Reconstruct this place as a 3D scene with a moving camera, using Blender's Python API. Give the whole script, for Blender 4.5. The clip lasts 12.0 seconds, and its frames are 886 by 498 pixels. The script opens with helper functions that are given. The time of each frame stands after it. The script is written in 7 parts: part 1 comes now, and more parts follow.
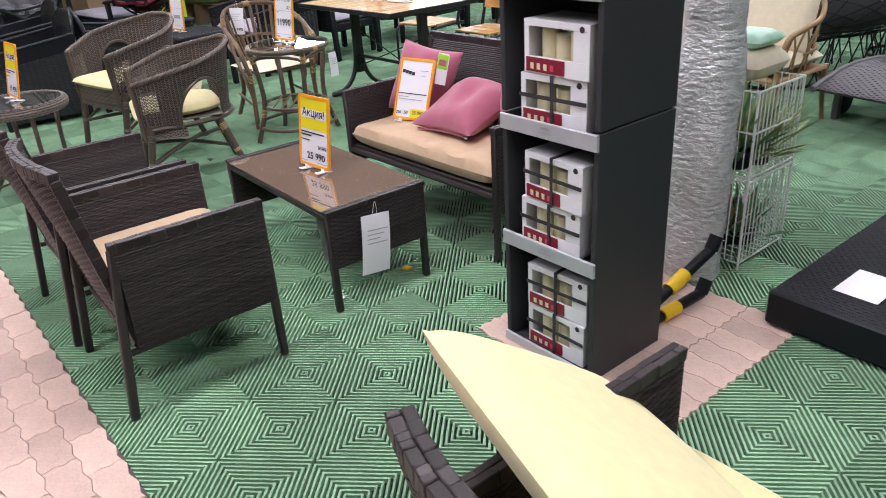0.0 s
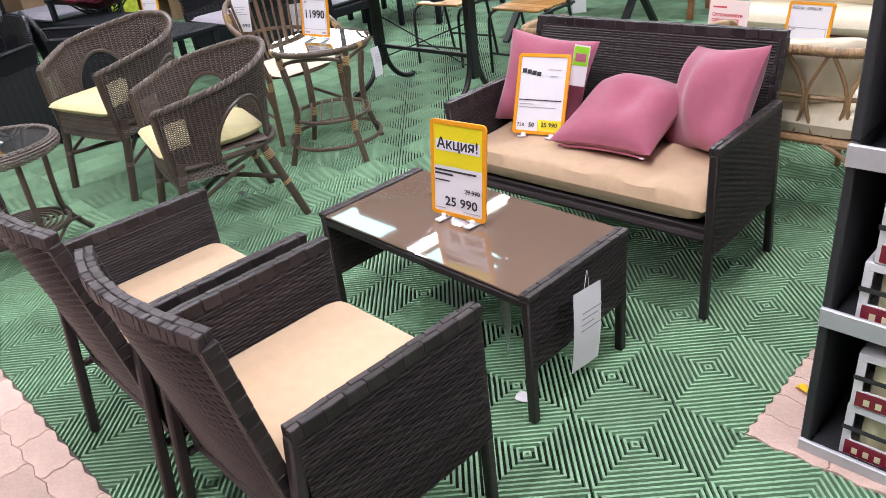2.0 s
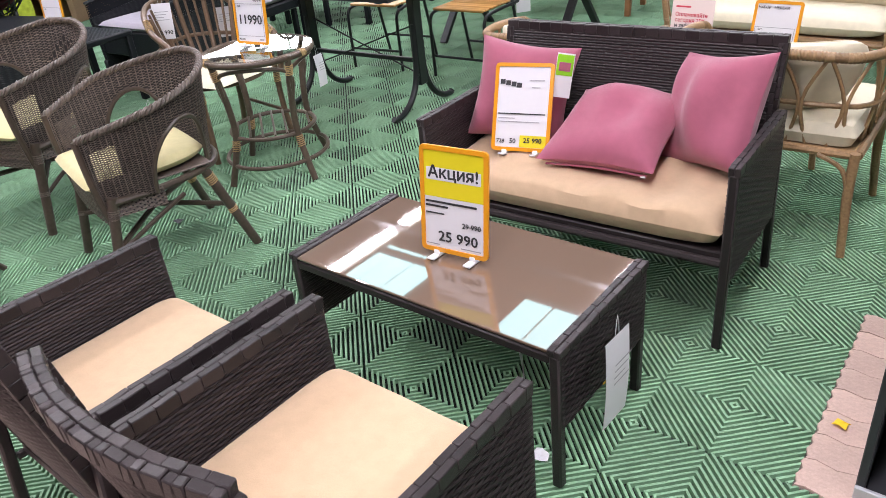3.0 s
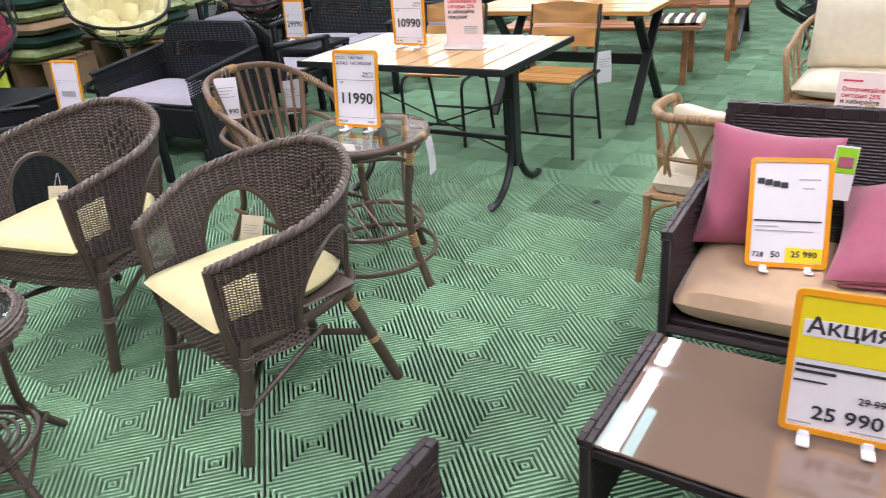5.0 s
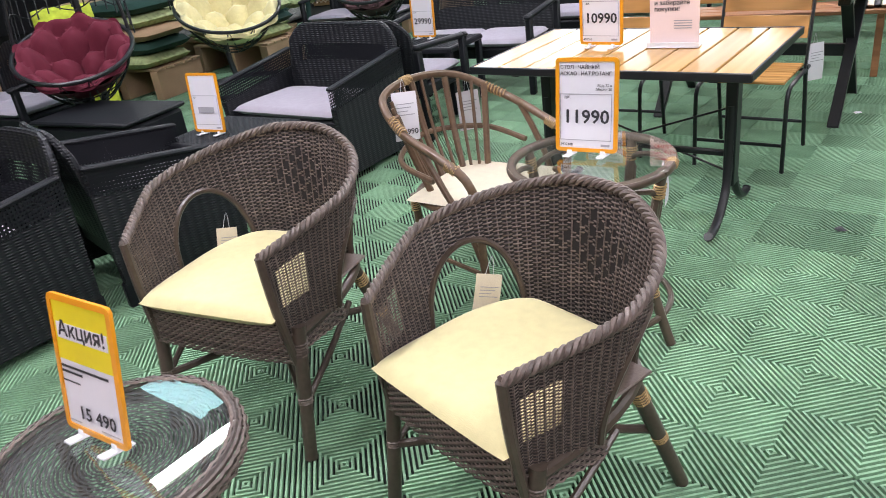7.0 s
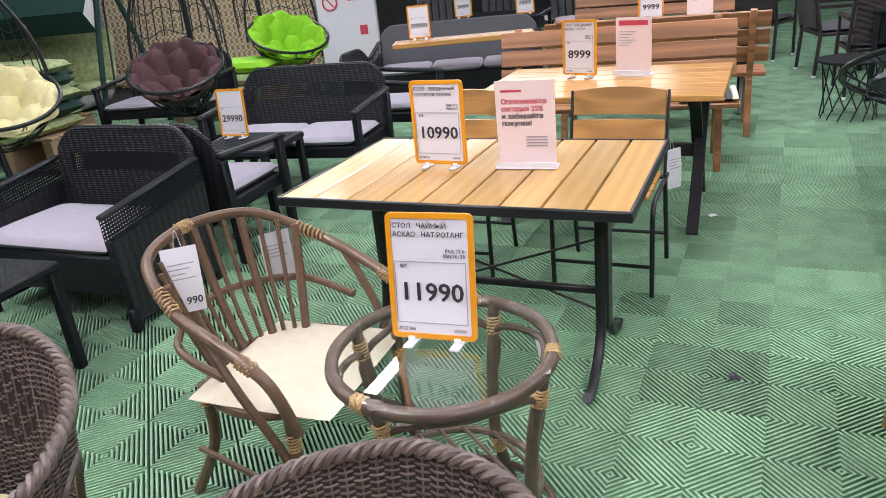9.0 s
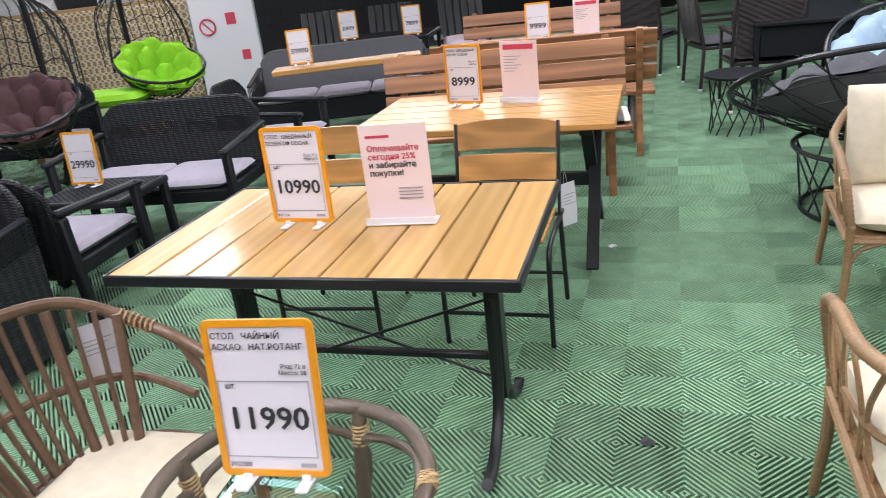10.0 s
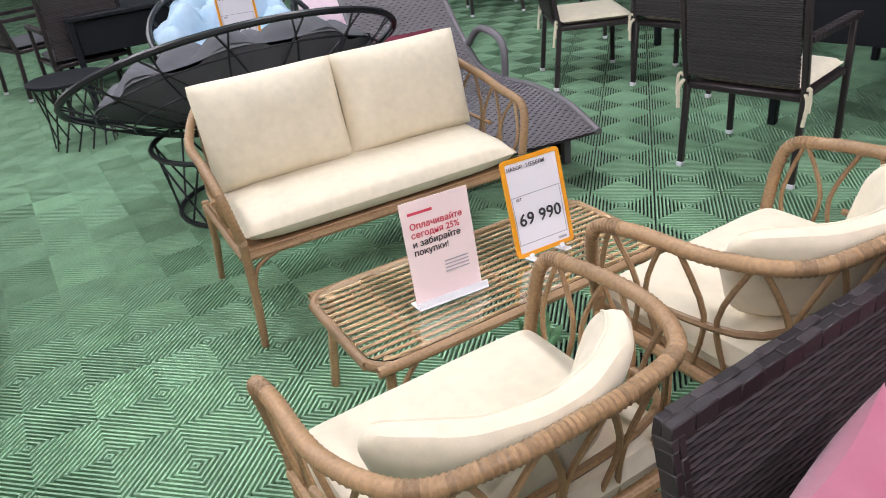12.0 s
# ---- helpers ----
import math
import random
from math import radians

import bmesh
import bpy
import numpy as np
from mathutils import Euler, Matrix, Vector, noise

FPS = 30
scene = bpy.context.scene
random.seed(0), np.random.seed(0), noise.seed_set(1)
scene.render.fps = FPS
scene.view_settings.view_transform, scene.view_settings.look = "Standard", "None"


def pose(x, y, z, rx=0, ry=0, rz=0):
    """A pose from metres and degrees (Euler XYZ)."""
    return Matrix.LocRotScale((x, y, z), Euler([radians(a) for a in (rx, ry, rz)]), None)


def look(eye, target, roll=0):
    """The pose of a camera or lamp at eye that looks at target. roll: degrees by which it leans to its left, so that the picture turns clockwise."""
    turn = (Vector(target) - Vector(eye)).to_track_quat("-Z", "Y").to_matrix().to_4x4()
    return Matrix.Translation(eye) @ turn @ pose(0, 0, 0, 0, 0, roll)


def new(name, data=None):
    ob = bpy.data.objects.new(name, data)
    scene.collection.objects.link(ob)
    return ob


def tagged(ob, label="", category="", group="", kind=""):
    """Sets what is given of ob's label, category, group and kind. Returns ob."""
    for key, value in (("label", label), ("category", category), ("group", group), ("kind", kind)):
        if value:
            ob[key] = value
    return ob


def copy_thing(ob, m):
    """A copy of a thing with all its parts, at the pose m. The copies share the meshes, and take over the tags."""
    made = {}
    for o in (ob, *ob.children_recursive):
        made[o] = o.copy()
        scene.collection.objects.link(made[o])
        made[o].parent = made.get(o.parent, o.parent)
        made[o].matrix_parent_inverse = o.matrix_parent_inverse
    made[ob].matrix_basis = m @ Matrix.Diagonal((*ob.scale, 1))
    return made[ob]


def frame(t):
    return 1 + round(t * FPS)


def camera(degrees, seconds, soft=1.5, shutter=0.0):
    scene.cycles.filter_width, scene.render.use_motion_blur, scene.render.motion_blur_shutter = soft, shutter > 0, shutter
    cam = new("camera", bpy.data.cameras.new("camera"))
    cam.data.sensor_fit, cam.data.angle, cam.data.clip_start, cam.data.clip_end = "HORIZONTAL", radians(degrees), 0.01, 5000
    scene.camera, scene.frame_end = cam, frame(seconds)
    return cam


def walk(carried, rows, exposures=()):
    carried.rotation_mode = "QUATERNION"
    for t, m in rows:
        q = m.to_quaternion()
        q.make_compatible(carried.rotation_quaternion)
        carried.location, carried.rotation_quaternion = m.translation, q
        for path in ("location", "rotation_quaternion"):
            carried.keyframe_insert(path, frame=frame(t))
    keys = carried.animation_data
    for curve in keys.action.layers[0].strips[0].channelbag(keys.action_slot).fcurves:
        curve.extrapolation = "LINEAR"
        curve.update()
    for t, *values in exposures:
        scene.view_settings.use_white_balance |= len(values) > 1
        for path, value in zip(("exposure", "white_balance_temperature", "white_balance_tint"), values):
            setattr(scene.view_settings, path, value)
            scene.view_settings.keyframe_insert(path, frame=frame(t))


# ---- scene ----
cam = camera(62.4, 12.0, soft=0.5, shutter=0.12)
PATH = [
    (0, (0.774, 0.502, 1.476), (0.432, 2.268, 0.602), -3.9),
    (0.5, (0.526, 0.716, 1.505), (0.113, 2.457, 0.611), -4.9),
    (1, (0.242, 0.985, 1.46), (-0.148, 2.742, 0.589), -5.4),
    (1.5, (0.026, 1.154, 1.462), (-0.289, 2.907, 0.553), -6.3),
    (2, (-0.151, 1.294, 1.459), (-0.343, 3.043, 0.509), -6.9),
    (2.5, (-0.296, 1.464, 1.46), (-0.369, 3.207, 0.482), -6.6),
    (2.7, (-0.325, 1.517, 1.466), (-0.366, 3.257, 0.481), -6.5),
    (4.5, (-0.906, 2.139, 1.423), (-0.513, 3.882, 0.525), -4.8),
    (5, (-1.182, 2.341, 1.468), (-0.969, 4.133, 0.605), -5.1),
    (5.5, (-1.44, 2.482, 1.484), (-1.402, 4.287, 0.623), -5.9),
    (6, (-1.601, 2.639, 1.475), (-1.688, 4.432, 0.593), -6.9),
    (6.5, (-1.703, 2.859, 1.472), (-1.774, 4.647, 0.578), -6.8),
    (7, (-1.7, 3.002, 1.48), (-1.661, 4.802, 0.61), -8.0),
    (7.5, (-1.744, 3.238, 1.475), (-1.5, 5.026, 0.612), -7.5),
    (7.7, (-1.744, 3.295, 1.493), (-1.459, 5.081, 0.639), -8.0),
    (9.3, (-1.417, 3.904, 1.498), (-0.904, 5.692, 0.763), -5.8),
    (9.5, (-1.376, 3.962, 1.501), (-0.838, 5.744, 0.77), -6.1),
    (10, (-1.238, 4.121, 1.502), (-0.526, 5.839, 0.765), -6.7),
    (10.5, (-0.991, 4.237, 1.485), (0.045, 5.762, 0.71), -6.3),
    (11, (-0.769, 4.284, 1.474), (0.541, 5.546, 0.644), -6.4),
    (11.5, (-0.711, 4.378, 1.468), (0.831, 5.283, 0.572), -6.3),
    (12, (-0.721, 4.472, 1.478), (0.936, 5.074, 0.534), -6.7),
]
walk(cam, [(t, look(eye, target, roll)) for t, eye, target, roll in PATH], exposures=((0.0, -0.02), (1.5, 0.08), (4.5, 0.03), (6.5, 0.05), (7.5, 0.02), (9.5, -0.04), (10.5, -0.05), (11.5, -0.18), (12.0, -0.14)))

# ---- light: a hall with roof lights and rows of tube lamps ----
world = bpy.data.worlds.new("world")
scene.world = world
world.use_nodes = True
sky = world.node_tree.nodes.new("ShaderNodeTexSky")
sky.sky_type, sky.sun_disc, sky.sun_elevation, sky.sun_rotation = "NISHITA", False, radians(40), radians(200)
bg = world.node_tree.nodes["Background"]
bg.inputs["Strength"].default_value = 0.12
world.node_tree.links.new(sky.outputs[0], bg.inputs["Color"])

ROOF = 4.0
STORE = -41.2                       # the turn of the shop's own grid


def area_lamp(x, y, z, sx, sy, watts, colour, rz=STORE):
    data = bpy.data.lights.new("roof_light", "AREA")
    data.shape, data.size, data.size_y, data.energy, data.color = "RECTANGLE", sx, sy, watts, colour
    ob = new("roof_light", data)
    ob.matrix_world = pose(x, y, z, 0, 0, rz)
    return ob


# layout is assumed; the unseen lamp at (-4.8, 4.2) is added to brighten the left
LAMPS = [(-1.0, 9.6), (1.3, 7.7), (3.6, 5.6), (-2.6, 5.2), (0.2, 2.6), (3.6, 9.6), (-1.0, 13.5), (-4.8, 4.2), (-1.6, 1.2), (1.9, 0.6), (-4.4, 7.6)]
for lx, ly in LAMPS:
    area_lamp(lx, ly, ROOF - 0.35, 0.12, 2.4, 90, (1.0, 0.955, 1.05))
SKYLIGHTS = [(-2.45, 10.8), (-0.93, 9.6), (0.79, 7.9), (2.5, 6.25), (4.2, 4.6), (7.4, 9.05), (5.7, 10.7), (-4.4, 9.9), (-5.3, 11.5)]

# ---- materials ----
def mat(name, c, rough=0.6, metal=0.0, scale=60, var=0.15, bump=0.15, rnd=0.0, spec=0.5, blotch=0.12, stretch=(1, 1, 1), sheen=0.0, dist=0.002, isl=0.0):
    m = bpy.data.materials.new(name)
    m.use_nodes = True
    nt = m.node_tree
    p = nt.nodes["Principled BSDF"]
    co = nt.nodes.new("ShaderNodeTexCoord")
    mp = nt.nodes.new("ShaderNodeMapping")
    mp.inputs["Scale"].default_value = stretch
    nt.links.new(co.outputs["Object"], mp.inputs["Vector"])
    fine, wide = nt.nodes.new("ShaderNodeTexNoise"), nt.nodes.new("ShaderNodeTexNoise")
    fine.inputs["Scale"].default_value, fine.inputs["Detail"].default_value = scale, 5
    wide.inputs["Scale"].default_value, wide.inputs["Detail"].default_value = scale * 0.07, 3
    for n in (fine, wide):
        nt.links.new(mp.outputs[0], n.inputs["Vector"])
    add = nt.nodes.new("ShaderNodeMath")
    add.operation = "MULTIPLY_ADD"
    nt.links.new(fine.outputs[0], add.inputs[0])
    add.inputs[1].default_value = 2 * var
    add.inputs[2].default_value = 1 - var
    add2 = nt.nodes.new("ShaderNodeMath")
    add2.operation = "MULTIPLY_ADD"
    nt.links.new(wide.outputs[0], add2.inputs[0])
    add2.inputs[1].default_value = 2 * blotch
    add2.inputs[2].default_value = 1 - blotch
    mul = nt.nodes.new("ShaderNodeMath")
    mul.operation = "MULTIPLY"
    nt.links.new(add.outputs[0], mul.inputs[0])
    nt.links.new(add2.outputs[0], mul.inputs[1])
    out = mul
    if rnd:
        info = nt.nodes.new("ShaderNodeObjectInfo")
        r = nt.nodes.new("ShaderNodeMath")
        r.operation = "MULTIPLY_ADD"
        nt.links.new(info.outputs["Random"], r.inputs[0])
        r.inputs[1].default_value, r.inputs[2].default_value = 2 * rnd, 1 - rnd
        m3 = nt.nodes.new("ShaderNodeMath")
        m3.operation = "MULTIPLY"
        nt.links.new(mul.outputs[0], m3.inputs[0])
        nt.links.new(r.outputs[0], m3.inputs[1])
        out = m3
    if isl:
        geo = nt.nodes.new("ShaderNodeNewGeometry")
        r = nt.nodes.new("ShaderNodeMath")
        r.operation = "MULTIPLY_ADD"
        nt.links.new(geo.outputs["Random Per Island"], r.inputs[0])
        r.inputs[1].default_value, r.inputs[2].default_value = 2 * isl, 1 - isl
        m4 = nt.nodes.new("ShaderNodeMath")
        m4.operation = "MULTIPLY"
        nt.links.new(out.outputs[0], m4.inputs[0])
        nt.links.new(r.outputs[0], m4.inputs[1])
        out = m4
    mix = nt.nodes.new("ShaderNodeVectorMath")
    mix.operation = "SCALE"
    mix.inputs[0].default_value = c
    nt.links.new(out.outputs[0], mix.inputs["Scale"])
    nt.links.new(mix.outputs[0], p.inputs["Base Color"])
    p.inputs["Roughness"].default_value, p.inputs["Metallic"].default_value = rough, metal
    p.inputs["Specular IOR Level"].default_value = spec
    if sheen:
        p.inputs["Sheen Weight"].default_value = sheen
    if bump:
        b = nt.nodes.new("ShaderNodeBump")
        b.inputs["Strength"].default_value, b.inputs["Distance"].default_value = bump, dist
        nt.links.new(fine.outputs[0], b.inputs["Height"])
        nt.links.new(b.outputs[0], p.inputs["Normal"])
    return m


def glass_mat(name, tint, rough=0.0, ior=1.45):
    m = bpy.data.materials.new(name)
    m.use_nodes = True
    p = m.node_tree.nodes["Principled BSDF"]
    p.inputs["Base Color"].default_value = (*tint, 1)
    p.inputs["Transmission Weight"].default_value, p.inputs["Roughness"].default_value, p.inputs["IOR"].default_value = 1.0, rough, ior
    return m


def glow_mat(name, c, strength):
    m = bpy.data.materials.new(name)
    m.use_nodes = True
    p = m.node_tree.nodes["Principled BSDF"]
    p.inputs["Base Color"].default_value = (*c, 1)
    p.inputs["Emission Color"].default_value, p.inputs["Emission Strength"].default_value = (*c, 1), strength
    return m


def wood_mat(name, c, rough=0.35, ring=9.0, dark=0.55, axis=0, rnd=0.12):
    m = mat(name, c, rough, scale=45, var=0.1, bump=0.05, rnd=rnd, stretch=[0.12 if i == axis else 1.6 for i in range(3)])
    nt = m.node_tree
    p = nt.nodes["Principled BSDF"]
    src = p.inputs["Base Color"].links[0].from_socket
    co = [n for n in nt.nodes if n.type == "MAPPING"][0]
    info = nt.nodes.new("ShaderNodeObjectInfo")
    sh = nt.nodes.new("ShaderNodeVectorMath")
    sh.operation = "MULTIPLY_ADD"
    nt.links.new(info.outputs["Random"], sh.inputs[0])
    sh.inputs[1].default_value = (7.3, 5.1, 3.7)
    nt.links.new(co.outputs[0], sh.inputs[2])
    wave = nt.nodes.new("ShaderNodeTexWave")
    wave.bands_direction = "Y" if axis == 0 else "X"
    wave.inputs["Scale"].default_value, wave.inputs["Distortion"].default_value = ring, 5.0
    wave.inputs["Detail"].default_value, wave.inputs["Detail Scale"].default_value = 2.0, 1.2
    nt.links.new(sh.outputs[0], wave.inputs["Vector"])
    ramp = nt.nodes.new("ShaderNodeMapRange")
    nt.links.new(wave.outputs["Fac"], ramp.inputs[0])
    ramp.inputs["To Min"].default_value, ramp.inputs["To Max"].default_value = dark, 1.0
    sc = nt.nodes.new("ShaderNodeVectorMath")
    sc.operation = "SCALE"
    nt.links.new(src, sc.inputs[0])
    nt.links.new(ramp.outputs[0], sc.inputs["Scale"])
    nt.links.new(sc.outputs[0], p.inputs["Base Color"])
    return m


M_RIB = mat("green_rubber", (0.225, 0.385, 0.24), 0.6, scale=90, var=0.25, bump=0.2, rnd=0.2, blotch=0.35, spec=0.15)
# near black: groove dirt, with the shade between the ribs painted in
M_GROOVE = mat("shaded_dirty_groove", (0.005, 0.010, 0.007), 0.95, scale=120, var=0.5, bump=0.1)
M_PAVER = mat("pink_concrete", (0.58, 0.42, 0.355), 0.85, scale=140, var=0.22, bump=0.4, rnd=0.13, blotch=0.2)
M_JOINT = mat("sandy_joint", (0.10, 0.08, 0.07), 0.95, scale=200, var=0.4, bump=0.4)
M_BROWN = mat("brown_polyrattan", (0.032, 0.025, 0.026), 0.4, scale=220, var=0.4, bump=0.3, spec=0.32, stretch=(1, 1, 3), isl=0.4)
# backing for weaves: shade between strands is put into this near-black colour
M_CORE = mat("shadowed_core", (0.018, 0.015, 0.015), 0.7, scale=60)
M_TAN = mat("tan_fabric", (0.56, 0.39, 0.25), 0.85, scale=420, var=0.1, bump=0.25, sheen=0.2)
M_BGLASS = mat("brown_lacquered_glass", (0.20, 0.135, 0.10), 0.015, scale=4, var=0.05, bump=0.0, spec=0.9)
M_BGLASS.node_tree.nodes["Principled BSDF"].inputs["Coat Weight"].default_value = 1.0
M_BGLASS.node_tree.nodes["Principled BSDF"].inputs["Coat IOR"].default_value = 1.7
M_PINK = mat("raspberry_fabric", (0.38, 0.095, 0.155), 0.8, scale=500, var=0.14, bump=0.3, sheen=0.35)
M_RATTAN = mat("dark_rattan", (0.125, 0.096, 0.082), 0.42, scale=160, var=0.45, bump=0.3, blotch=0.3, isl=0.45)
M_RPOLE = mat("dark_rattan_pole", (0.075, 0.055, 0.042), 0.35, scale=70, var=0.35, bump=0.2, blotch=0.3)
M_BIND = mat("pale_cane_binding", (0.42, 0.28, 0.13), 0.5, scale=150, var=0.3, bump=0.3)
M_YELLOW = mat("pale_yellow_fabric", (0.68, 0.61, 0.325), 0.9, scale=450, var=0.07, bump=0.25, sheen=0.2)
M_TEAPOLE = mat("dark_tea_table_pole", (0.095, 0.068, 0.05), 0.32, scale=50, var=0.4, bump=0.15, blotch=0.35)
M_BAMBOO = mat("brown_bamboo_pole", (0.145, 0.09, 0.056), 0.35, scale=50, var=0.4, bump=0.15, blotch=0.35)
M_GLASS = glass_mat("clear_glass", (0.93, 0.98, 0.96), ior=1.6)
M_BLACK = mat("black_plastic", (0.010, 0.011, 0.014), 0.5, scale=300, var=0.2, bump=0.3, spec=0.22)


def woven_plastic(name, c):
    """Moulded plastic with a woven relief."""
    m = mat(name, c, 0.45, scale=300, var=0.2, bump=0.2, spec=0.28)
    nt = m.node_tree
    co = nt.nodes.new("ShaderNodeTexCoord")
    waves = []
    for k, (axis, size) in enumerate((("Z", 26.0), ("DIAGONAL", 24.0))):
        w = nt.nodes.new("ShaderNodeTexWave")
        w.bands_direction = axis
        w.inputs["Scale"].default_value = size
        mp = nt.nodes.new("ShaderNodeMapping")
        mp.inputs["Scale"].default_value = (1, 1, 1) if k == 0 else (0.6, 0.6, 0.02)
        nt.links.new(co.outputs["Object"], mp.inputs["Vector"])
        nt.links.new(mp.outputs[0], w.inputs["Vector"])
        waves.append(w)
    mul = nt.nodes.new("ShaderNodeMath")
    mul.operation = "MULTIPLY"
    nt.links.new(waves[0].outputs["Fac"], mul.inputs[0])
    nt.links.new(waves[1].outputs["Fac"], mul.inputs[1])
    b = nt.nodes.new("ShaderNodeBump")
    b.inputs["Strength"].default_value, b.inputs["Distance"].default_value = 0.9, 0.004
    nt.links.new(mul.outputs[0], b.inputs["Height"])
    nt.links.new(b.outputs[0], nt.nodes["Principled BSDF"].inputs["Normal"])
    return m


M_BLACKW = woven_plastic("black_woven_plastic", (0.012, 0.013, 0.016))
M_METAL = mat("black_painted_steel", (0.010, 0.011, 0.013), 0.4, scale=150, var=0.2, bump=0.1)
M_GREYC = mat("grey_fabric", (0.34, 0.31, 0.36), 0.95, scale=400, var=0.12, bump=0.3)
M_DGREYC = mat("dark_grey_fabric", (0.10, 0.10, 0.11), 0.95, scale=400, var=0.2, bump=0.3)
M_PINE = wood_mat("varnished_pine", (0.62, 0.375, 0.14), 0.16, axis=1, ring=4.0, dark=0.9)
M_PINEX = wood_mat("varnished_pine_lengthwise", (0.60, 0.31, 0.10), 0.25, axis=0, ring=6.0, dark=0.7)
M_REDWOOD = wood_mat("reddish_stained_wood", (0.42, 0.19, 0.085), 0.4, axis=0, ring=7.0, dark=0.6)
M_CREAM = mat("cream_fabric", (0.73, 0.65, 0.49), 0.9, scale=430, var=0.06, bump=0.25, sheen=0.2)
M_WICKER = mat("honey_wicker", (0.31, 0.19, 0.095), 0.45, scale=120, var=0.45, bump=0.35, blotch=0.35, isl=0.25)
M_ORANGE = mat("orange_plastic", (0.80, 0.33, 0.015), 0.3, scale=60, var=0.05, bump=0.0)
M_PAPER = mat("white_paper", (0.77, 0.75, 0.79), 0.6, scale=60, var=0.02, bump=0.0, blotch=0.02)
M_PAPERPINK = mat("pale_pink_paper", (0.86, 0.70, 0.68), 0.5, scale=60, var=0.02, bump=0.0, blotch=0.02)
M_YPAPER = mat("yellow_print", (0.80, 0.68, 0.015), 0.5, scale=60, var=0.03, bump=0.0)
M_INK = mat("black_ink", (0.03, 0.03, 0.035), 0.6, scale=60, var=0.05, bump=0.0)
M_GINK = mat("grey_ink", (0.38, 0.37, 0.40), 0.6, scale=60, var=0.05, bump=0.0)
M_RINK = mat("red_ink", (0.62, 0.06, 0.10), 0.6, scale=60, var=0.05, bump=0.0)
M_ACRYL = mat("clear_plastic_foot", (0.82, 0.82, 0.85), 0.15, scale=60, var=0.05, bump=0.0)
M_GREYBOX = mat("dark_grey_board", (0.032, 0.033, 0.038), 0.55, scale=90, var=0.12, bump=0.08)
M_STRIP = mat("grey_aluminium", (0.52, 0.53, 0.56), 0.35, metal=0.3, scale=80, var=0.06, bump=0.0)
M_WHITE = mat("white_card", (0.82, 0.81, 0.85), 0.5, scale=80, var=0.05, bump=0.05)
M_CANDLE = mat("ivory_wax", (0.72, 0.66, 0.44), 0.4, scale=50, var=0.08, bump=0.0)
M_DRED = mat("dark_red_print", (0.22, 0.012, 0.03), 0.45, scale=60, var=0.1, bump=0.0)
M_WRAP = mat("crumpled_stretch_film", (0.72, 0.72, 0.74), 0.16, metal=0.25, scale=26, var=0.35, bump=1.0, blotch=0.3, stretch=(1, 1, 2.2), dist=0.02)
M_WIRE = mat("white_wire", (0.75, 0.78, 0.74), 0.35, scale=60, var=0.05, bump=0.0)
M_LEAF = mat("plastic_leaf", (0.10, 0.24, 0.10), 0.5, scale=60, var=0.4, bump=0.1)
M_YGRIP = mat("yellow_grip", (0.85, 0.55, 0.02), 0.4, scale=60, var=0.1, bump=0.1)
M_MAGENTA = mat("magenta_velvet", (0.115, 0.006, 0.022), 0.85, scale=300, var=0.2, bump=0.2)
M_PLUM = mat("plum_fabric", (0.075, 0.034, 0.036), 0.9, scale=300, var=0.2, bump=0.2)
M_LIME = mat("lime_fabric", (0.27, 0.60, 0.02), 0.85, scale=300, var=0.1, bump=0.2)
M_BLUE = mat("pale_blue_fabric", (0.42, 0.56, 0.68), 0.9, scale=300, var=0.1, bump=0.2)
M_TEAL = mat("teal_fabric", (0.05, 0.45, 0.50), 0.9, scale=300, var=0.1, bump=0.2)
M_PALEPINK = mat("pale_pink_fabric", (0.72, 0.56, 0.62), 0.9, scale=300, var=0.1, bump=0.2)
M_GREYWEAVE = mat("grey_polyrattan", (0.14, 0.13, 0.14), 0.5, scale=200, var=0.3, bump=0.25)
M_CARD = mat("brown_cardboard", (0.42, 0.28, 0.17), 0.85, scale=90, var=0.12, bump=0.1)
M_DGREEN = mat("dark_green_canvas", (0.012, 0.045, 0.035), 0.85, scale=250, var=0.2, bump=0.2)
M_LEAFPRINT = mat("leaf_print_fabric", (0.36, 0.42, 0.20), 0.9, scale=22, var=0.75, bump=0.2)
M_LEAFLIME = mat("lime_leaf_print", (0.50, 0.58, 0.05), 0.9, scale=18, var=0.6, bump=0.2)
M_WALL = mat("dull_plaster", (0.20, 0.195, 0.195), 0.9, scale=30, var=0.15, bump=0.1)
M_DARKWALL = mat("dark_cladding", (0.05, 0.05, 0.055), 0.8, scale=12, var=0.4, bump=0.1)
M_ROOF = mat("painted_roof_deck", (0.12, 0.105, 0.095), 0.8, scale=20, var=0.15, bump=0.1)
M_TRUSS = mat("grey_steel_truss", (0.10, 0.10, 0.11), 0.5, scale=60)
M_GLOW = glow_mat("lit_tube", (1.0, 0.97, 0.92), 9.0)
M_CLERE = glow_mat("daylit_clerestory", (0.95, 0.96, 1.0), 6.0)
M_SKYPANE = glow_mat("daylit_roof_pane", (0.46, 0.80, 0.88), 4.6)

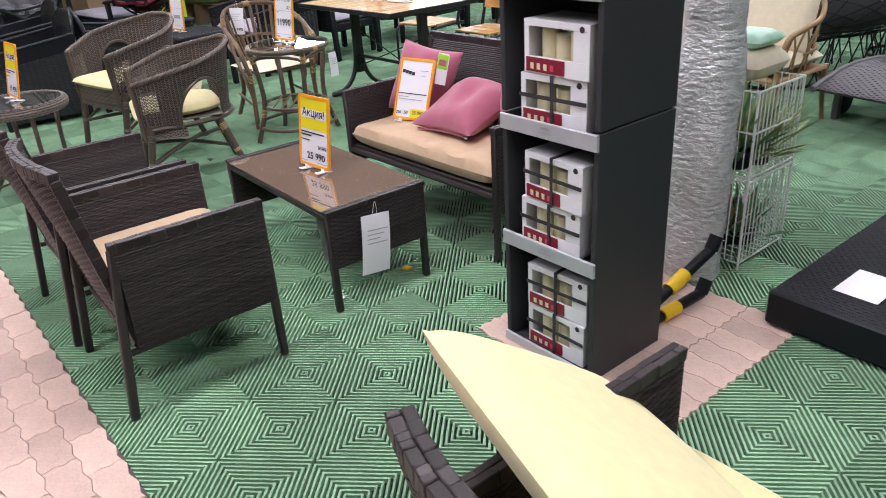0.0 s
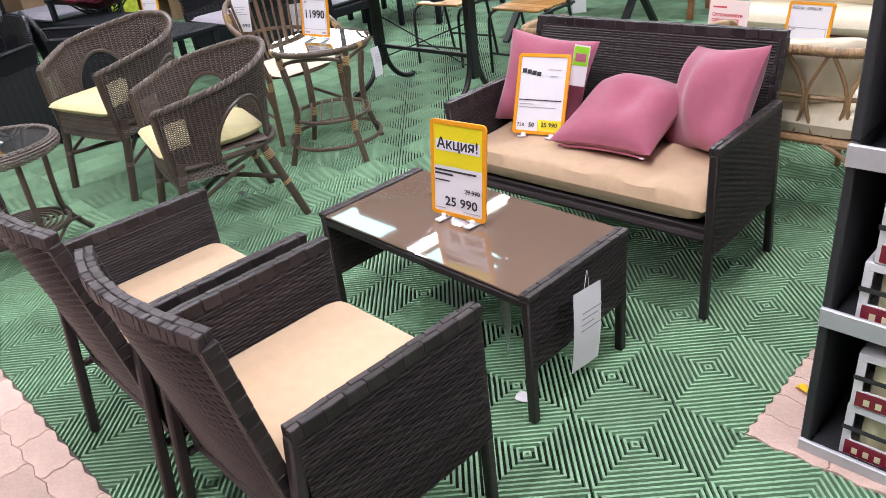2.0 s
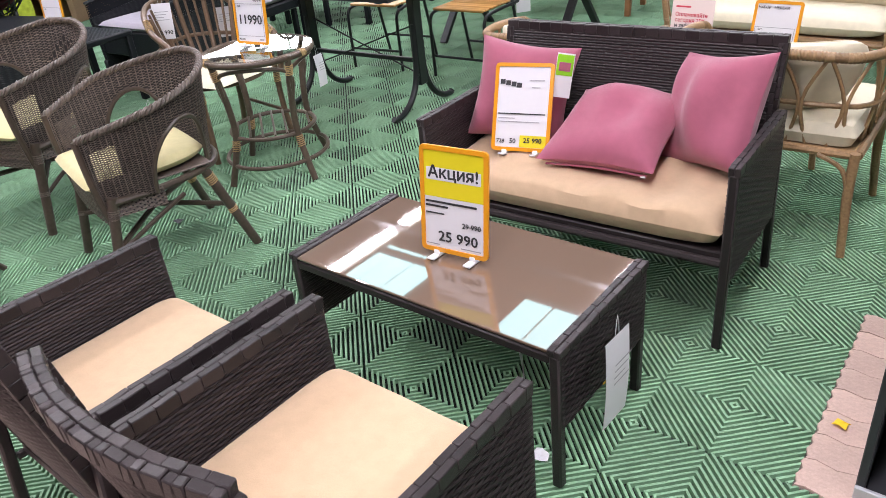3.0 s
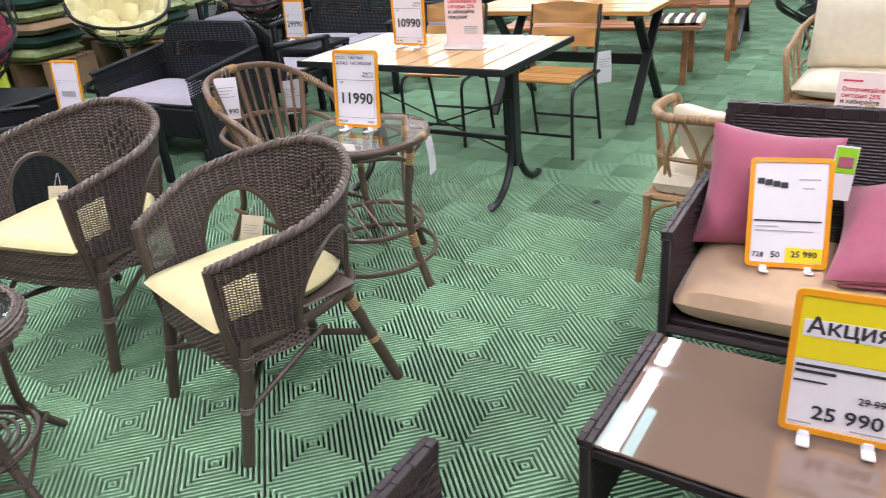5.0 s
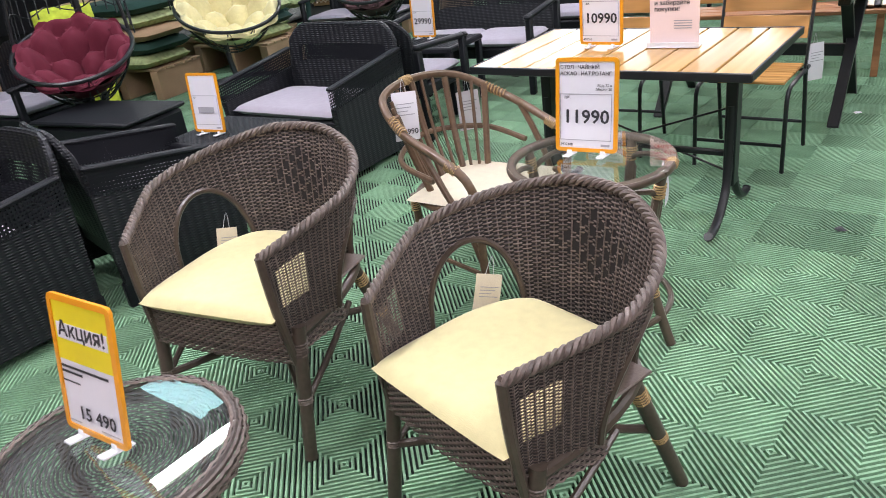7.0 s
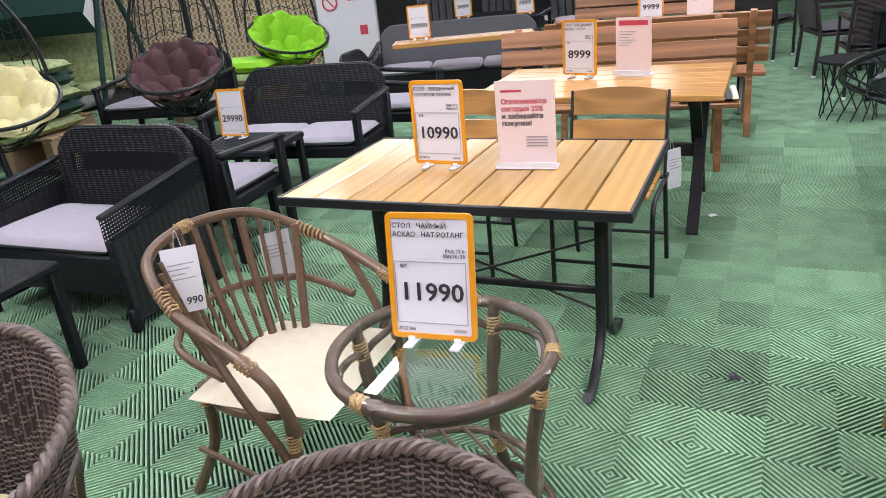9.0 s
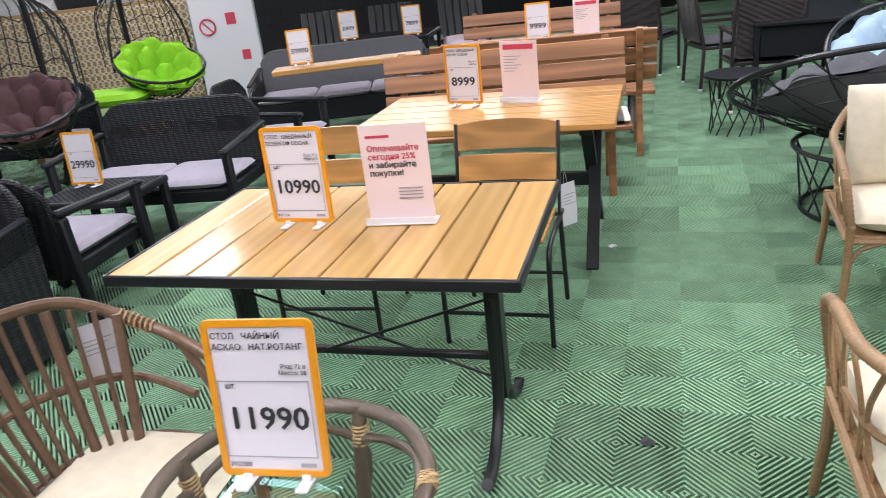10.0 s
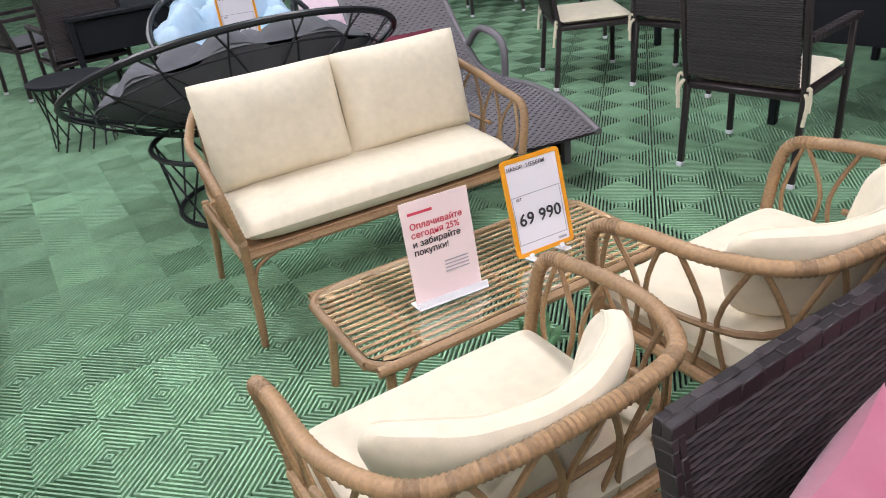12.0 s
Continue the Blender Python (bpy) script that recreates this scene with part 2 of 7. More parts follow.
# ---- building tools ----
class Geo:
    """Vertices and faces of one mesh part."""

    def __init__(self):
        self.v, self.f, self.n = [], [], 0

    def add(self, verts, faces):
        verts = np.asarray(verts, float).reshape(-1, 3)
        self.v.append(verts)
        self.f += [tuple(i + self.n for i in face) for face in faces]
        self.n += len(verts)
        return self

    def box(self, c, s, m=None, bevel=0.004):
        """A box with chamfered edges, centre c, size s, turned by the matrix m about its centre."""
        h = np.array(s) / 2
        b = min(bevel, *(h * 0.9))
        pts, idx = [], {}
        for sx in (-1, 1):
            for sy in (-1, 1):
                for sz in (-1, 1):
                    for a in range(3):
                        p = np.array([sx, sy, sz]) * (h - b)
                        p[a] = (sx, sy, sz)[a] * h[a]
                        idx[sx, sy, sz, a] = len(pts)
                        pts.append(p)
        fs = []
        for a in range(3):
            b1, c1 = (a + 1) % 3, (a + 2) % 3
            for s1 in (-1, 1):
                def k(sb, sc, ax, a=a, b1=b1, c1=c1, s1=s1):
                    q = [0, 0, 0]
                    q[a], q[b1], q[c1] = s1, sb, sc
                    return idx[q[0], q[1], q[2], ax]
                quad = [k(-1, -1, a), k(1, -1, a), k(1, 1, a), k(-1, 1, a)]
                fs.append(quad if s1 > 0 else quad[::-1])
                for sb in (-1, 1):
                    e = [k(sb, -1, a), k(sb, 1, a), k(sb, 1, b1), k(sb, -1, b1)]
                    fs.append(e if s1 * sb < 0 else e[::-1])
        for sx in (-1, 1):
            for sy in (-1, 1):
                for sz in (-1, 1):
                    t = [idx[sx, sy, sz, a] for a in range(3)]
                    fs.append(t if sx * sy * sz > 0 else t[::-1])
        p = np.array(pts)
        if m is not None:
            p = p @ np.array(m.to_3x3()).T
        return self.add(p + np.array(c), fs)

    def beam(self, a, b, w, d, bevel=0.003, up=(0, 0, 1)):
        """A rectangular bar from a to b: w wide, d deep."""
        a, b = Vector(a), Vector(b)
        z = (b - a).normalized()
        x = Vector(up).cross(z)
        if x.length < 1e-3:
            x = Vector((1, 0, 0))
        x.normalize()
        m = Matrix((x, z.cross(x), z)).transposed()
        return self.box((a + b) / 2, (w, d, (b - a).length), m, bevel)

    def tube(self, pts, r, seg=8, closed=False, round_=4, taper=None):
        """A round pole along points, smoothed through them; round_: steps between two points."""
        p = np.array(pts, float)
        if round_ > 1 and len(p) > 2:
            p = smooth_line(p, round_, closed)
        n = len(p)
        if closed:
            t = np.roll(p, -1, 0) - np.roll(p, 1, 0)
        else:
            t = np.gradient(p, axis=0)
        t /= np.linalg.norm(t, axis=1)[:, None] + 1e-12
        ref = np.array([0, 0, 1.0]) if abs(t[0][2]) < 0.9 else np.array([1.0, 0, 0])
        x = np.cross(ref, t[0])
        x /= np.linalg.norm(x)
        rings = []
        rr = np.full(n, r) if taper is None else np.interp(np.linspace(0, 1, n), np.linspace(0, 1, len(taper)), taper) * r
        ang = np.arange(seg) * 2 * np.pi / seg
        for i in range(n):
            x = x - t[i] * np.dot(x, t[i])
            x /= np.linalg.norm(x) + 1e-12
            y = np.cross(t[i], x)
            rings.append(p[i] + rr[i] * (np.cos(ang)[:, None] * x + np.sin(ang)[:, None] * y))
        fs = []
        for i in range(n if closed else n - 1):
            j = (i + 1) % n
            for k in range(seg):
                l = (k + 1) % seg
                fs.append((i * seg + k, i * seg + l, j * seg + l, j * seg + k))
        if not closed:
            fs += [tuple(range(seg))[::-1], tuple((n - 1) * seg + k for k in range(seg))]
        return self.add(np.concatenate(rings), fs)

    def sheet(self, P, closed=False):
        """Quads over a grid of points P[i, j]."""
        a, b = P.shape[:2]
        fs = [(i * b + j, i * b + (j + 1) % b, ((i + 1)) * b + (j + 1) % b, (i + 1) * b + j)
              for i in range(a - 1) for j in range(b if closed else b - 1)]
        return self.add(P.reshape(-1, 3), fs)

    def disc(self, c, r, h, seg=32, bevel=0.003, ry=None):
        """A flat round (or oval) plate with a bevelled rim, its underside at c."""
        ry = ry or r
        a = np.arange(seg) * 2 * np.pi / seg
        rings = [(1 - bevel / r, 0), (1, bevel), (1, h - bevel), (1 - bevel / r, h)]
        P = np.array([[(c[0] + k * r * np.cos(t), c[1] + k * ry * np.sin(t), c[2] + z) for t in a] for k, z in rings])
        self.sheet(P, True)
        n = self.n - 4 * seg
        self.f += [tuple(n + i for i in range(seg))[::-1], tuple(n + 3 * seg + i for i in range(seg))]
        return self

    def weave(self, S, stakes, rows, fill=0.92, amp=0.003, skip=None, phase=0, per=2):
        """Strands that run along u of the surface S(u, v) and go over and under the stakes."""
        nu = stakes * per + 1
        u = np.linspace(0, 1, nu)
        for j in range(rows):
            v = (j + 0.5) / rows
            half = fill / rows / 2
            e = 1e-3
            c, lo, hi = S(u, np.full(nu, v)), S(u, np.full(nu, max(0, v - half))), S(u, np.full(nu, min(1, v + half)))
            du = S(np.minimum(u + e, 1), np.full(nu, v)) - S(np.maximum(u - e, 0), np.full(nu, v))
            nrm = np.cross(du, hi - lo)
            nrm /= np.linalg.norm(nrm, axis=1)[:, None] + 1e-12
            off = (amp * np.cos(np.pi * (np.arange(nu) / per + j + phase)))[:, None] * nrm
            wid = np.linalg.norm(hi - lo, axis=1)[:, None] * 0.22
            P = np.stack([lo + off - nrm * wid * 0.6, c + off + nrm * wid * 0.5, hi + off - nrm * wid * 0.6], 1)
            fs = []
            for i in range(nu - 1):
                if skip is not None and skip((u[i] + u[i + 1]) / 2, v):
                    continue
                for k in (0, 1):
                    fs.append((i * 3 + k, (i + 1) * 3 + k, (i + 1) * 3 + k + 1, i * 3 + k + 1))
            self.add(P.reshape(-1, 3), fs)
        return self

    def mesh(self, name, mat_, smooth):
        me = bpy.data.meshes.new(name)
        me.from_pydata(np.concatenate(self.v).tolist(), [], self.f)
        me.materials.append(mat_)
        if smooth:
            me.polygons.foreach_set("use_smooth", [True] * len(me.polygons))
            me.set_sharp_from_angle(angle=radians(40))
        me.update()
        return me


def smooth_line(p, k, closed=False):
    n = len(p)
    out = []
    for i in range(n if closed else n - 1):
        if closed:
            a, b, c, d = p[i - 1], p[i], p[(i + 1) % n], p[(i + 2) % n]
        else:
            a, b, c, d = p[max(i - 1, 0)], p[i], p[i + 1], p[min(i + 2, n - 1)]
        for s in range(k):
            t = s / k
            out.append(0.5 * (2 * b + (c - a) * t + (2 * a - 5 * b + 4 * c - d) * t * t + (3 * b - a - 3 * c + d) * t ** 3))
    if not closed:
        out.append(p[-1])
    return np.array(out)


def part(name, geo, mat_, parent=None, label="", smooth=True, m=None):
    ob = new(name, geo.mesh(name, mat_, smooth))
    if parent is not None:
        ob.parent = parent
    if m is not None:
        ob.matrix_basis = m
    return tagged(ob, label)


def again(ob, m):
    """One more part on the same mesh under the same parent."""
    o = ob.copy()
    scene.collection.objects.link(o)
    o.matrix_basis = m
    return o


def thing(name, label, category, group="", kind=""):
    return tagged(new(name), label, category, group, kind)


def single(name, geo, mat_, label, category, m=None, group="", kind="", smooth=True):
    return tagged(part(name, geo, mat_, None, "", smooth, m), label, category, group, kind)


def cushion_geo(sx, sy, sz, p=7.0, q=0.4, n=22, pinch=0.0, wrinkle=0.0, seed=0, front=0.0, bend=None):
    """A stuffed pad on z = 0 .. sz. p: how square its edge is; pinch: pulled-in sides between pointed corners."""
    g = Geo()
    s = np.linspace(-1, 1, n)
    s = np.sign(s) * np.abs(s) ** 0.8
    U, V = np.meshgrid(s, s, indexing="ij")
    T = (np.clip(1 - np.abs(U) ** p, 0, 1) * np.clip(1 - np.abs(V) ** p, 0, 1)) ** q
    X = U * sx / 2 * (1 - pinch * (1 - V ** 2)) * (1 - 0.02 * np.abs(V) ** 6)
    Y = V * sy / 2 * (1 - pinch * (1 - U ** 2)) * (1 - 0.02 * np.abs(U) ** 6)
    W = np.zeros_like(X)
    if wrinkle:
        for i in range(n):
            for j in range(n):
                W[i, j] = wrinkle * noise.noise(Vector((X[i, j] * 9 + seed, Y[i, j] * 5, seed))) * T[i, j]
    for sign in (1, -1):
        Z = sz / 2 + sign * (T * sz / 2) + (W if sign > 0 else 0)
        P = np.stack([X, Y, Z], -1)
        if bend is not None:
            P = bend(P)
        g.sheet(P if sign < 0 else P[::-1])
    return g


def wrap_rings(g, centre_pts, r, k=4):
    """A cane binding: a few rings side by side about a pole, along centre_pts (two ends)."""
    a, b = np.array(centre_pts[0], float), np.array(centre_pts[1], float)
    t = (b - a) / np.linalg.norm(b - a)
    ref = np.array([0, 0, 1.0]) if abs(t[2]) < 0.9 else np.array([1.0, 0, 0])
    x = np.cross(ref, t)
    x /= np.linalg.norm(x)
    y = np.cross(t, x)
    ang = np.arange(40 * 1) * 2 * np.pi * k / 40
    pts = a + (b - a) * (np.arange(40) / 39)[:, None] + r * (np.cos(ang)[:, None] * x + np.sin(ang)[:, None] * y)
    g.tube(pts, 0.0032, 5, round_=1)
    return g


text_cache = {}


def letters(body, size, mat_, parent, x, z, y=-0.004, align="LEFT", name="lettering", squash=1.0):
    """Printed words on a sheet that stands in the x-z plane and faces -y."""
    key = (body, size, align, mat_.name)
    if key not in text_cache:
        cu = bpy.data.curves.new("lettering", "FONT")
        cu.body, cu.size, cu.align_x, cu.resolution_u = body, size, align, 2
        tmp = new("lettering_source", cu)
        me = bpy.data.meshes.new_from_object(tmp.evaluated_get(bpy.context.evaluated_depsgraph_get()))
        bpy.data.objects.remove(tmp)
        # bold print: the same outlines laid side by side
        v = np.array([p.co[:] for p in me.vertices])
        faces = [tuple(p.vertices) for p in me.polygons]
        n, fat = len(v), size * (0.022 if size > 0.02 else 0.014)
        me = bpy.data.meshes.new("lettering")
        shifts = [(0, 0), (fat, 0), (-fat, 0), (0, fat * 0.8), (0, -fat * 0.8)]
        me.from_pydata(np.concatenate([v + np.array([a, b, 0.00012 * i]) for i, (a, b) in enumerate(shifts)]).tolist(), [], [tuple(q + n * i for q in f) for i in range(len(shifts)) for f in faces])
        me.materials.clear()
        me.materials.append(mat_)
        text_cache[key] = me
    ob = new(name, text_cache[key])
    ob.parent = parent
    ob.matrix_basis = pose(x, y, z, 90, 0, 0) @ Matrix.Diagonal((squash, 1, 1, 1))
    return ob


def bars(rows, mat_, parent, y=-0.004, name="print_bar"):
    """Lines of print too small to read: (x, z, width, height)."""
    for x, z, w, h in rows:
        g = Geo()
        g.add([(x, y, z), (x + w, y, z), (x + w, y, z + h), (x, y, z + h)], [(0, 1, 2, 3)])
        part(name, g, mat_, parent, smooth=False)

# ---- the floor: rubber tiles with ribs, pink pavers ----
TURN_T = radians(3.81 - 45)
SIDE = 0.293 * math.sqrt(2)
ORIGIN = np.array([0.296, 0.462])
TX, TY = np.array([math.cos(TURN_T), math.sin(TURN_T)]), np.array([-math.sin(TURN_T), math.cos(TURN_T)])


def to_store(x, y):
    d = np.array([x, y]) - ORIGIN
    return d @ TX, d @ TY


def from_store(a, b):
    p = ORIGIN + a * TX + b * TY
    return float(p[0]), float(p[1])


# the edge to the pavers runs along the tiles; a bay of pavers is left open under the display stand
EDGE = to_store(-1.30, 2.65)[1]
EDGE = round(EDGE / SIDE - 0.5) * SIDE + SIDE / 2
BAY = {(-3, 5), (-2, 5), (-3, 6), (-2, 6)}


def tile_mesh():
    """One tile: four quarters with slanting ribs that meet in diamonds."""
    g = Geo()
    h = SIDE / 2
    n = 18
    pitch = 2 * h / n
    top, foot, high = pitch * 0.215, pitch * 0.27, 0.0145
    V, F = [], []

    def rib(c):
        out = []
        for d, z in ((-foot, 0), (-top, high), (top, high), (foot, 0)):
            s = min(max(c + d, 0.0005), 2 * h - 0.0005)
            a = (min(s, h), max(0.0, s - h))
            b = (max(0.0, s - h), min(s, h))
            out.append((a, b, z))
        return out
    for qx, qy in ((1, 1), (-1, 1), (-1, -1), (1, -1)):
        for k in range(n):
            r = rib((k + 0.5) * pitch)
            base = len(V)
            for a, b, z in r:
                V.append((a[0] * qx, a[1] * qy, z))
                V.append((b[0] * qx, b[1] * qy, z))
            for i in range(3):
                q = (base + 2 * i, base + 2 * i + 1, base + 2 * i + 3, base + 2 * i + 2)
                F.append(q if qx * qy > 0 else q[::-1])
    g.add(V, F)
    return g


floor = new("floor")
tagged(floor, "green ribbed rubber tile floor, grooves coloured dark for dirt and shade", "floor", kind="structure")
# one sheet under all ribs; its colour carries the grooves' shade and dirt
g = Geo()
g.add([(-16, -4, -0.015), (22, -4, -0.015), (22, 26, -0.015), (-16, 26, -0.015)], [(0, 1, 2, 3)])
part("groove_bed", g, M_GROOVE, floor, "near-black bed between the ribs, dirt and groove shade in its colour", smooth=False)

# pink pavers with wavy sides, along the walk and in the bay
def paver_geo(w, l, seed):
    g = Geo()
    k = 9
    t = np.linspace(0, 1, k)
    zig = np.array([0, 0.006, 0, -0.006, 0, 0.006, 0, -0.006, 0])
    a = [(-w / 2 + x * w, -l / 2 + zig[i]) for i, x in enumerate(t)]
    b = [(w / 2 + zig[i] * 0.8, -l / 2 + x * l) for i, x in enumerate(t)][1:]
    c = [(w / 2 - x * w, l / 2 + zig[k - 1 - i]) for i, x in enumerate(t)][1:]
    d = [(-w / 2 + zig[k - 1 - i] * 0.8, l / 2 - x * l) for i, x in enumerate(t)][1:-1]
    ring = np.array(a + b + c + d)
    n = len(ring)
    V = [(x, y, 0) for x, y in ring * 0.996] + [(x, y, 0.022) for x, y in ring * 0.990] + [(x, y, 0.025) for x, y in ring * 0.972]
    F = [(i, (i + 1) % n, n + (i + 1) % n, n + i) for i in range(n)] + [(n + i, n + (i + 1) % n, 2 * n + (i + 1) % n, 2 * n + i) for i in range(n)]
    F.append(tuple(2 * n + i for i in range(n)))
    return g.add(V, F)


pavement = tagged(new("pavement"), "dusty pink wavy concrete block pavers beside the green tiles", "pavement", kind="structure")
g = Geo()
for a0, a1, b0, b1 in [(-12, 9, EDGE - 7, EDGE)] + [((i - 0.5) * SIDE, (i + 0.5) * SIDE, (j - 0.5) * SIDE, (j + 0.5) * SIDE) for i, j in sorted(BAY)]:
    c = [from_store(a0, b0), from_store(a1, b0), from_store(a1, b1), from_store(a0, b1)]
    g.add([(x, y, -0.006) for x, y in c], [(0, 1, 2, 3)])
part("joint_sand", g, M_JOINT, pavement, "dark sand in the joints", smooth=False)
paver = None
PW, PL = SIDE / 2, SIDE / 4


def lay_paver(a, b, m0=0.0):
    global paver
    x, y = from_store(a, b)
    m = pose(x, y, -0.024 + random.uniform(-0.001, 0.001), random.uniform(-0.4, 0.4), random.uniform(-0.4, 0.4), math.degrees(TURN_T) + m0)
    if paver is None:
        paver = part("paver", paver_geo(PW, PL, 1), M_PAVER, pavement, smooth=False, m=m)
    else:
        again(paver, m)

# ---- brown woven lounge set ----
def flat(o, ux, uy):
    """A flat surface from the corner o along ux (u) and uy (v)."""
    o, ux, uy = np.array(o, float), np.array(ux, float), np.array(uy, float)
    return lambda u, v: o + u[:, None] * ux + v[:, None] * uy


def woven_panel(name, o, ux, uy, thick, parent, rows, stakes, mat_=None, label=""):
    """An upright woven panel: a core with flat strands on both faces."""
    o, ux, uy = (np.array(k, float) for k in (o, ux, uy))
    n = np.cross(ux, uy)
    n /= np.linalg.norm(n)
    g = Geo()
    for sgn in (1, -1):
        q = o + n * sgn * thick / 2
        S = flat(q, ux, uy) if sgn > 0 else flat(q + ux, -ux, uy)
        g.weave(S, stakes, rows, 0.97, 0.0016)
    # solid core, coloured as the shade seen between the strands
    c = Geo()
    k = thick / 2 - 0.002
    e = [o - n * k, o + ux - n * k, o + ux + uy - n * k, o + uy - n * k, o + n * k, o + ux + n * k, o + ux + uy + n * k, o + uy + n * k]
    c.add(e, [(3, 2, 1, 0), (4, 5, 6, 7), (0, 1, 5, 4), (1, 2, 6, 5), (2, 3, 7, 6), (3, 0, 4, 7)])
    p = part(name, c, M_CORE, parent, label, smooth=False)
    tagged(part("strand", g, mat_ or M_BROWN, p), kind="stuff")
    return p


def wrapped_edge(g, a, b, w=0.033, d=0.03, step=0.046, rnd=None):
    """A bar wrapped with flat strands that lie a little unevenly."""
    a, b = Vector(a), Vector(b)
    n = max(2, int((b - a).length / step))
    r = rnd or random.Random(3)
    z = (b - a).normalized()
    x = Vector((0, 0, 1)).cross(z)
    x = x.normalized() if x.length > 1e-3 else Vector((1, 0, 0))
    # two staggered rows of short flat strands
    for row in (-1, 1):
        for i in range(n + 1):
            t0, t1 = (i - (0.5 if row > 0 else 0)) / n, (i + (0.51 if row > 0 else 1.01)) / n
            t0, t1 = max(0.0, t0), min(1.0, t1)
            if t1 - t0 < 0.2 / n:
                continue
            k = 1 + r.uniform(-0.03, 0.03)
            s = Vector((0, 0, r.uniform(-0.0014, 0.0014)))
            o = x * (row * w * 0.25 + r.uniform(-0.0008, 0.0008))
            g.beam(a.lerp(b, t0) - s + o, a.lerp(b, t1) + s + o, w * 0.5 * k, d * k, 0.0022)
    return g


def lounge_seat(name, width, label, group, pad_label):
    """Woven armchair or sofa, front towards -y, origin on the floor under its middle."""
    t = thing(name, label, "sofa" if width > 0.9 else "armchair", group)
    w, d = width / 2, 0.28
    for sx in (-1, 1):
        x = sx * (w - 0.017)
        panel = woven_panel("arm_panel", (x, -d + 0.01, 0.235), (0, 2 * d - 0.085, 0), (0, 0.0, 0.355), 0.03, t, 38, 20)
        e = Geo()
        wrapped_edge(e, (x, -d, 0.594), (x, d - 0.065, 0.594))
        part("top_edge", e, M_BROWN, panel)
        for y, yt in ((-d + 0.013, -d + 0.013), (d - 0.006, d - 0.075)):
            l = Geo()
            l.beam((x, y, 0.0), (x, yt, 0.588), 0.028, 0.028, 0.005)
            part("leg", l, M_BROWN, t)
    # leaning back, bowed in plan on the armchair
    big = width > 0.9
    bw = 2 * w - (0.11 if big else 0.095)
    y0, y1, z0, z1, bow = (d - 0.085, d + 0.03, 0.27, 0.80, 0.0) if big else (d - 0.085, d + 0.012, 0.27, 0.83, 0.045)

    def back(u, v):
        q = 1 - (2 * u - 1) ** 2
        return np.stack([-bw / 2 + bw * u, y0 + (y1 - y0) * v + bow * q * v, z0 + (z1 - z0) * v + (0.012 * q * v if not big else 0)], -1)
    us = np.linspace(0, 1, 13)
    # backrest core in the same painted-shade colour, behind the strands
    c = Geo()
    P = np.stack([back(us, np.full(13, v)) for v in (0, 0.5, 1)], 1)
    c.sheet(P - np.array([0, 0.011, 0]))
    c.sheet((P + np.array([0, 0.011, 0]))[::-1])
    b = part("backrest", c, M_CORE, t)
    g = Geo()
    rows = 56 if big else 60
    g.weave(lambda u, v: back(u, v) - np.array([0, 0.013, 0]), int(bw / 0.024), rows, 0.97, 0.0016)
    g.weave(lambda u, v: back(1 - u, v) + np.array([0, 0.013, 0]), int(bw / 0.024), rows, 0.97, 0.0016)
    tagged(part("strand", g, M_BROWN, b), kind="stuff")
    r = random.Random(5)
    e = Geo()
    k = 9 if not big else 2
    line = back(np.linspace(-0.012, 1.012, k), np.ones(k))
    for p, q in zip(line, line[1:]):
        wrapped_edge(e, p, q, 0.035, 0.033, 0.046, r)
    part("top_edge", e, M_BROWN, b)
    for u in (0, 1):
        e = Geo()
        wrapped_edge(e, back(np.array([u]), np.array([-0.04]))[0], back(np.array([u]), np.array([0.985]))[0], 0.03, 0.033, 0.034, r)
        part("side_edge", e, M_BROWN, b)
    f = Geo()
    f.tube([(-w + 0.03, -d + 0.012, 0.30), (w - 0.03, -d + 0.012, 0.30)], 0.014, 8, round_=1)
    f.tube([(-w + 0.03, d - 0.08, 0.25), (w - 0.03, d - 0.08, 0.25)], 0.014, 8, round_=1)
    for sx in (-1, 1):
        f.tube([(sx * (w - 0.02), -d + 0.01, 0.235), (sx * (w - 0.02), d - 0.05, 0.235)], 0.011, 8, round_=1)
    part("seat_rail", f, M_BROWN, t)
    deck = Geo()
    deck.box((0, -0.035, 0.318 if big else 0.334), (2 * w - 0.07, 2 * d - 0.11, 0.022 if big else 0.05))
    part("seat_deck", deck, M_BROWN, t)
    pad = cushion_geo(2 * w - 0.065, 2 * d - 0.085, 0.12 if width > 0.9 else 0.10, 9, 0.35, 34, wrinkle=0.022 if width > 0.9 else 0.004, seed=width)
    part("seat_cushion", pad, M_TAN, t, pad_label, m=pose(0, -0.038, 0.329 if big else 0.352))
    return t


armchair = lounge_seat("armchair", 0.575, "dark brown woven armchair with tan seat cushion beside the coffee table", "brown woven lounge set", "flat tan seat cushion")
armchair.matrix_world = pose(-0.626, 2.584, 0, 0, 0, 138)
copy_thing(armchair, pose(-1.097, 2.98, 0, 0, 0, 138))
sofa = lounge_seat("sofa", 1.10, "dark brown woven two-seat sofa with wrinkled tan cushion", "brown woven lounge set", "wrinkled tan seat cushion")
sofa.matrix_world = pose(0.22, 3.915, 0, 0, 0, -39.3)

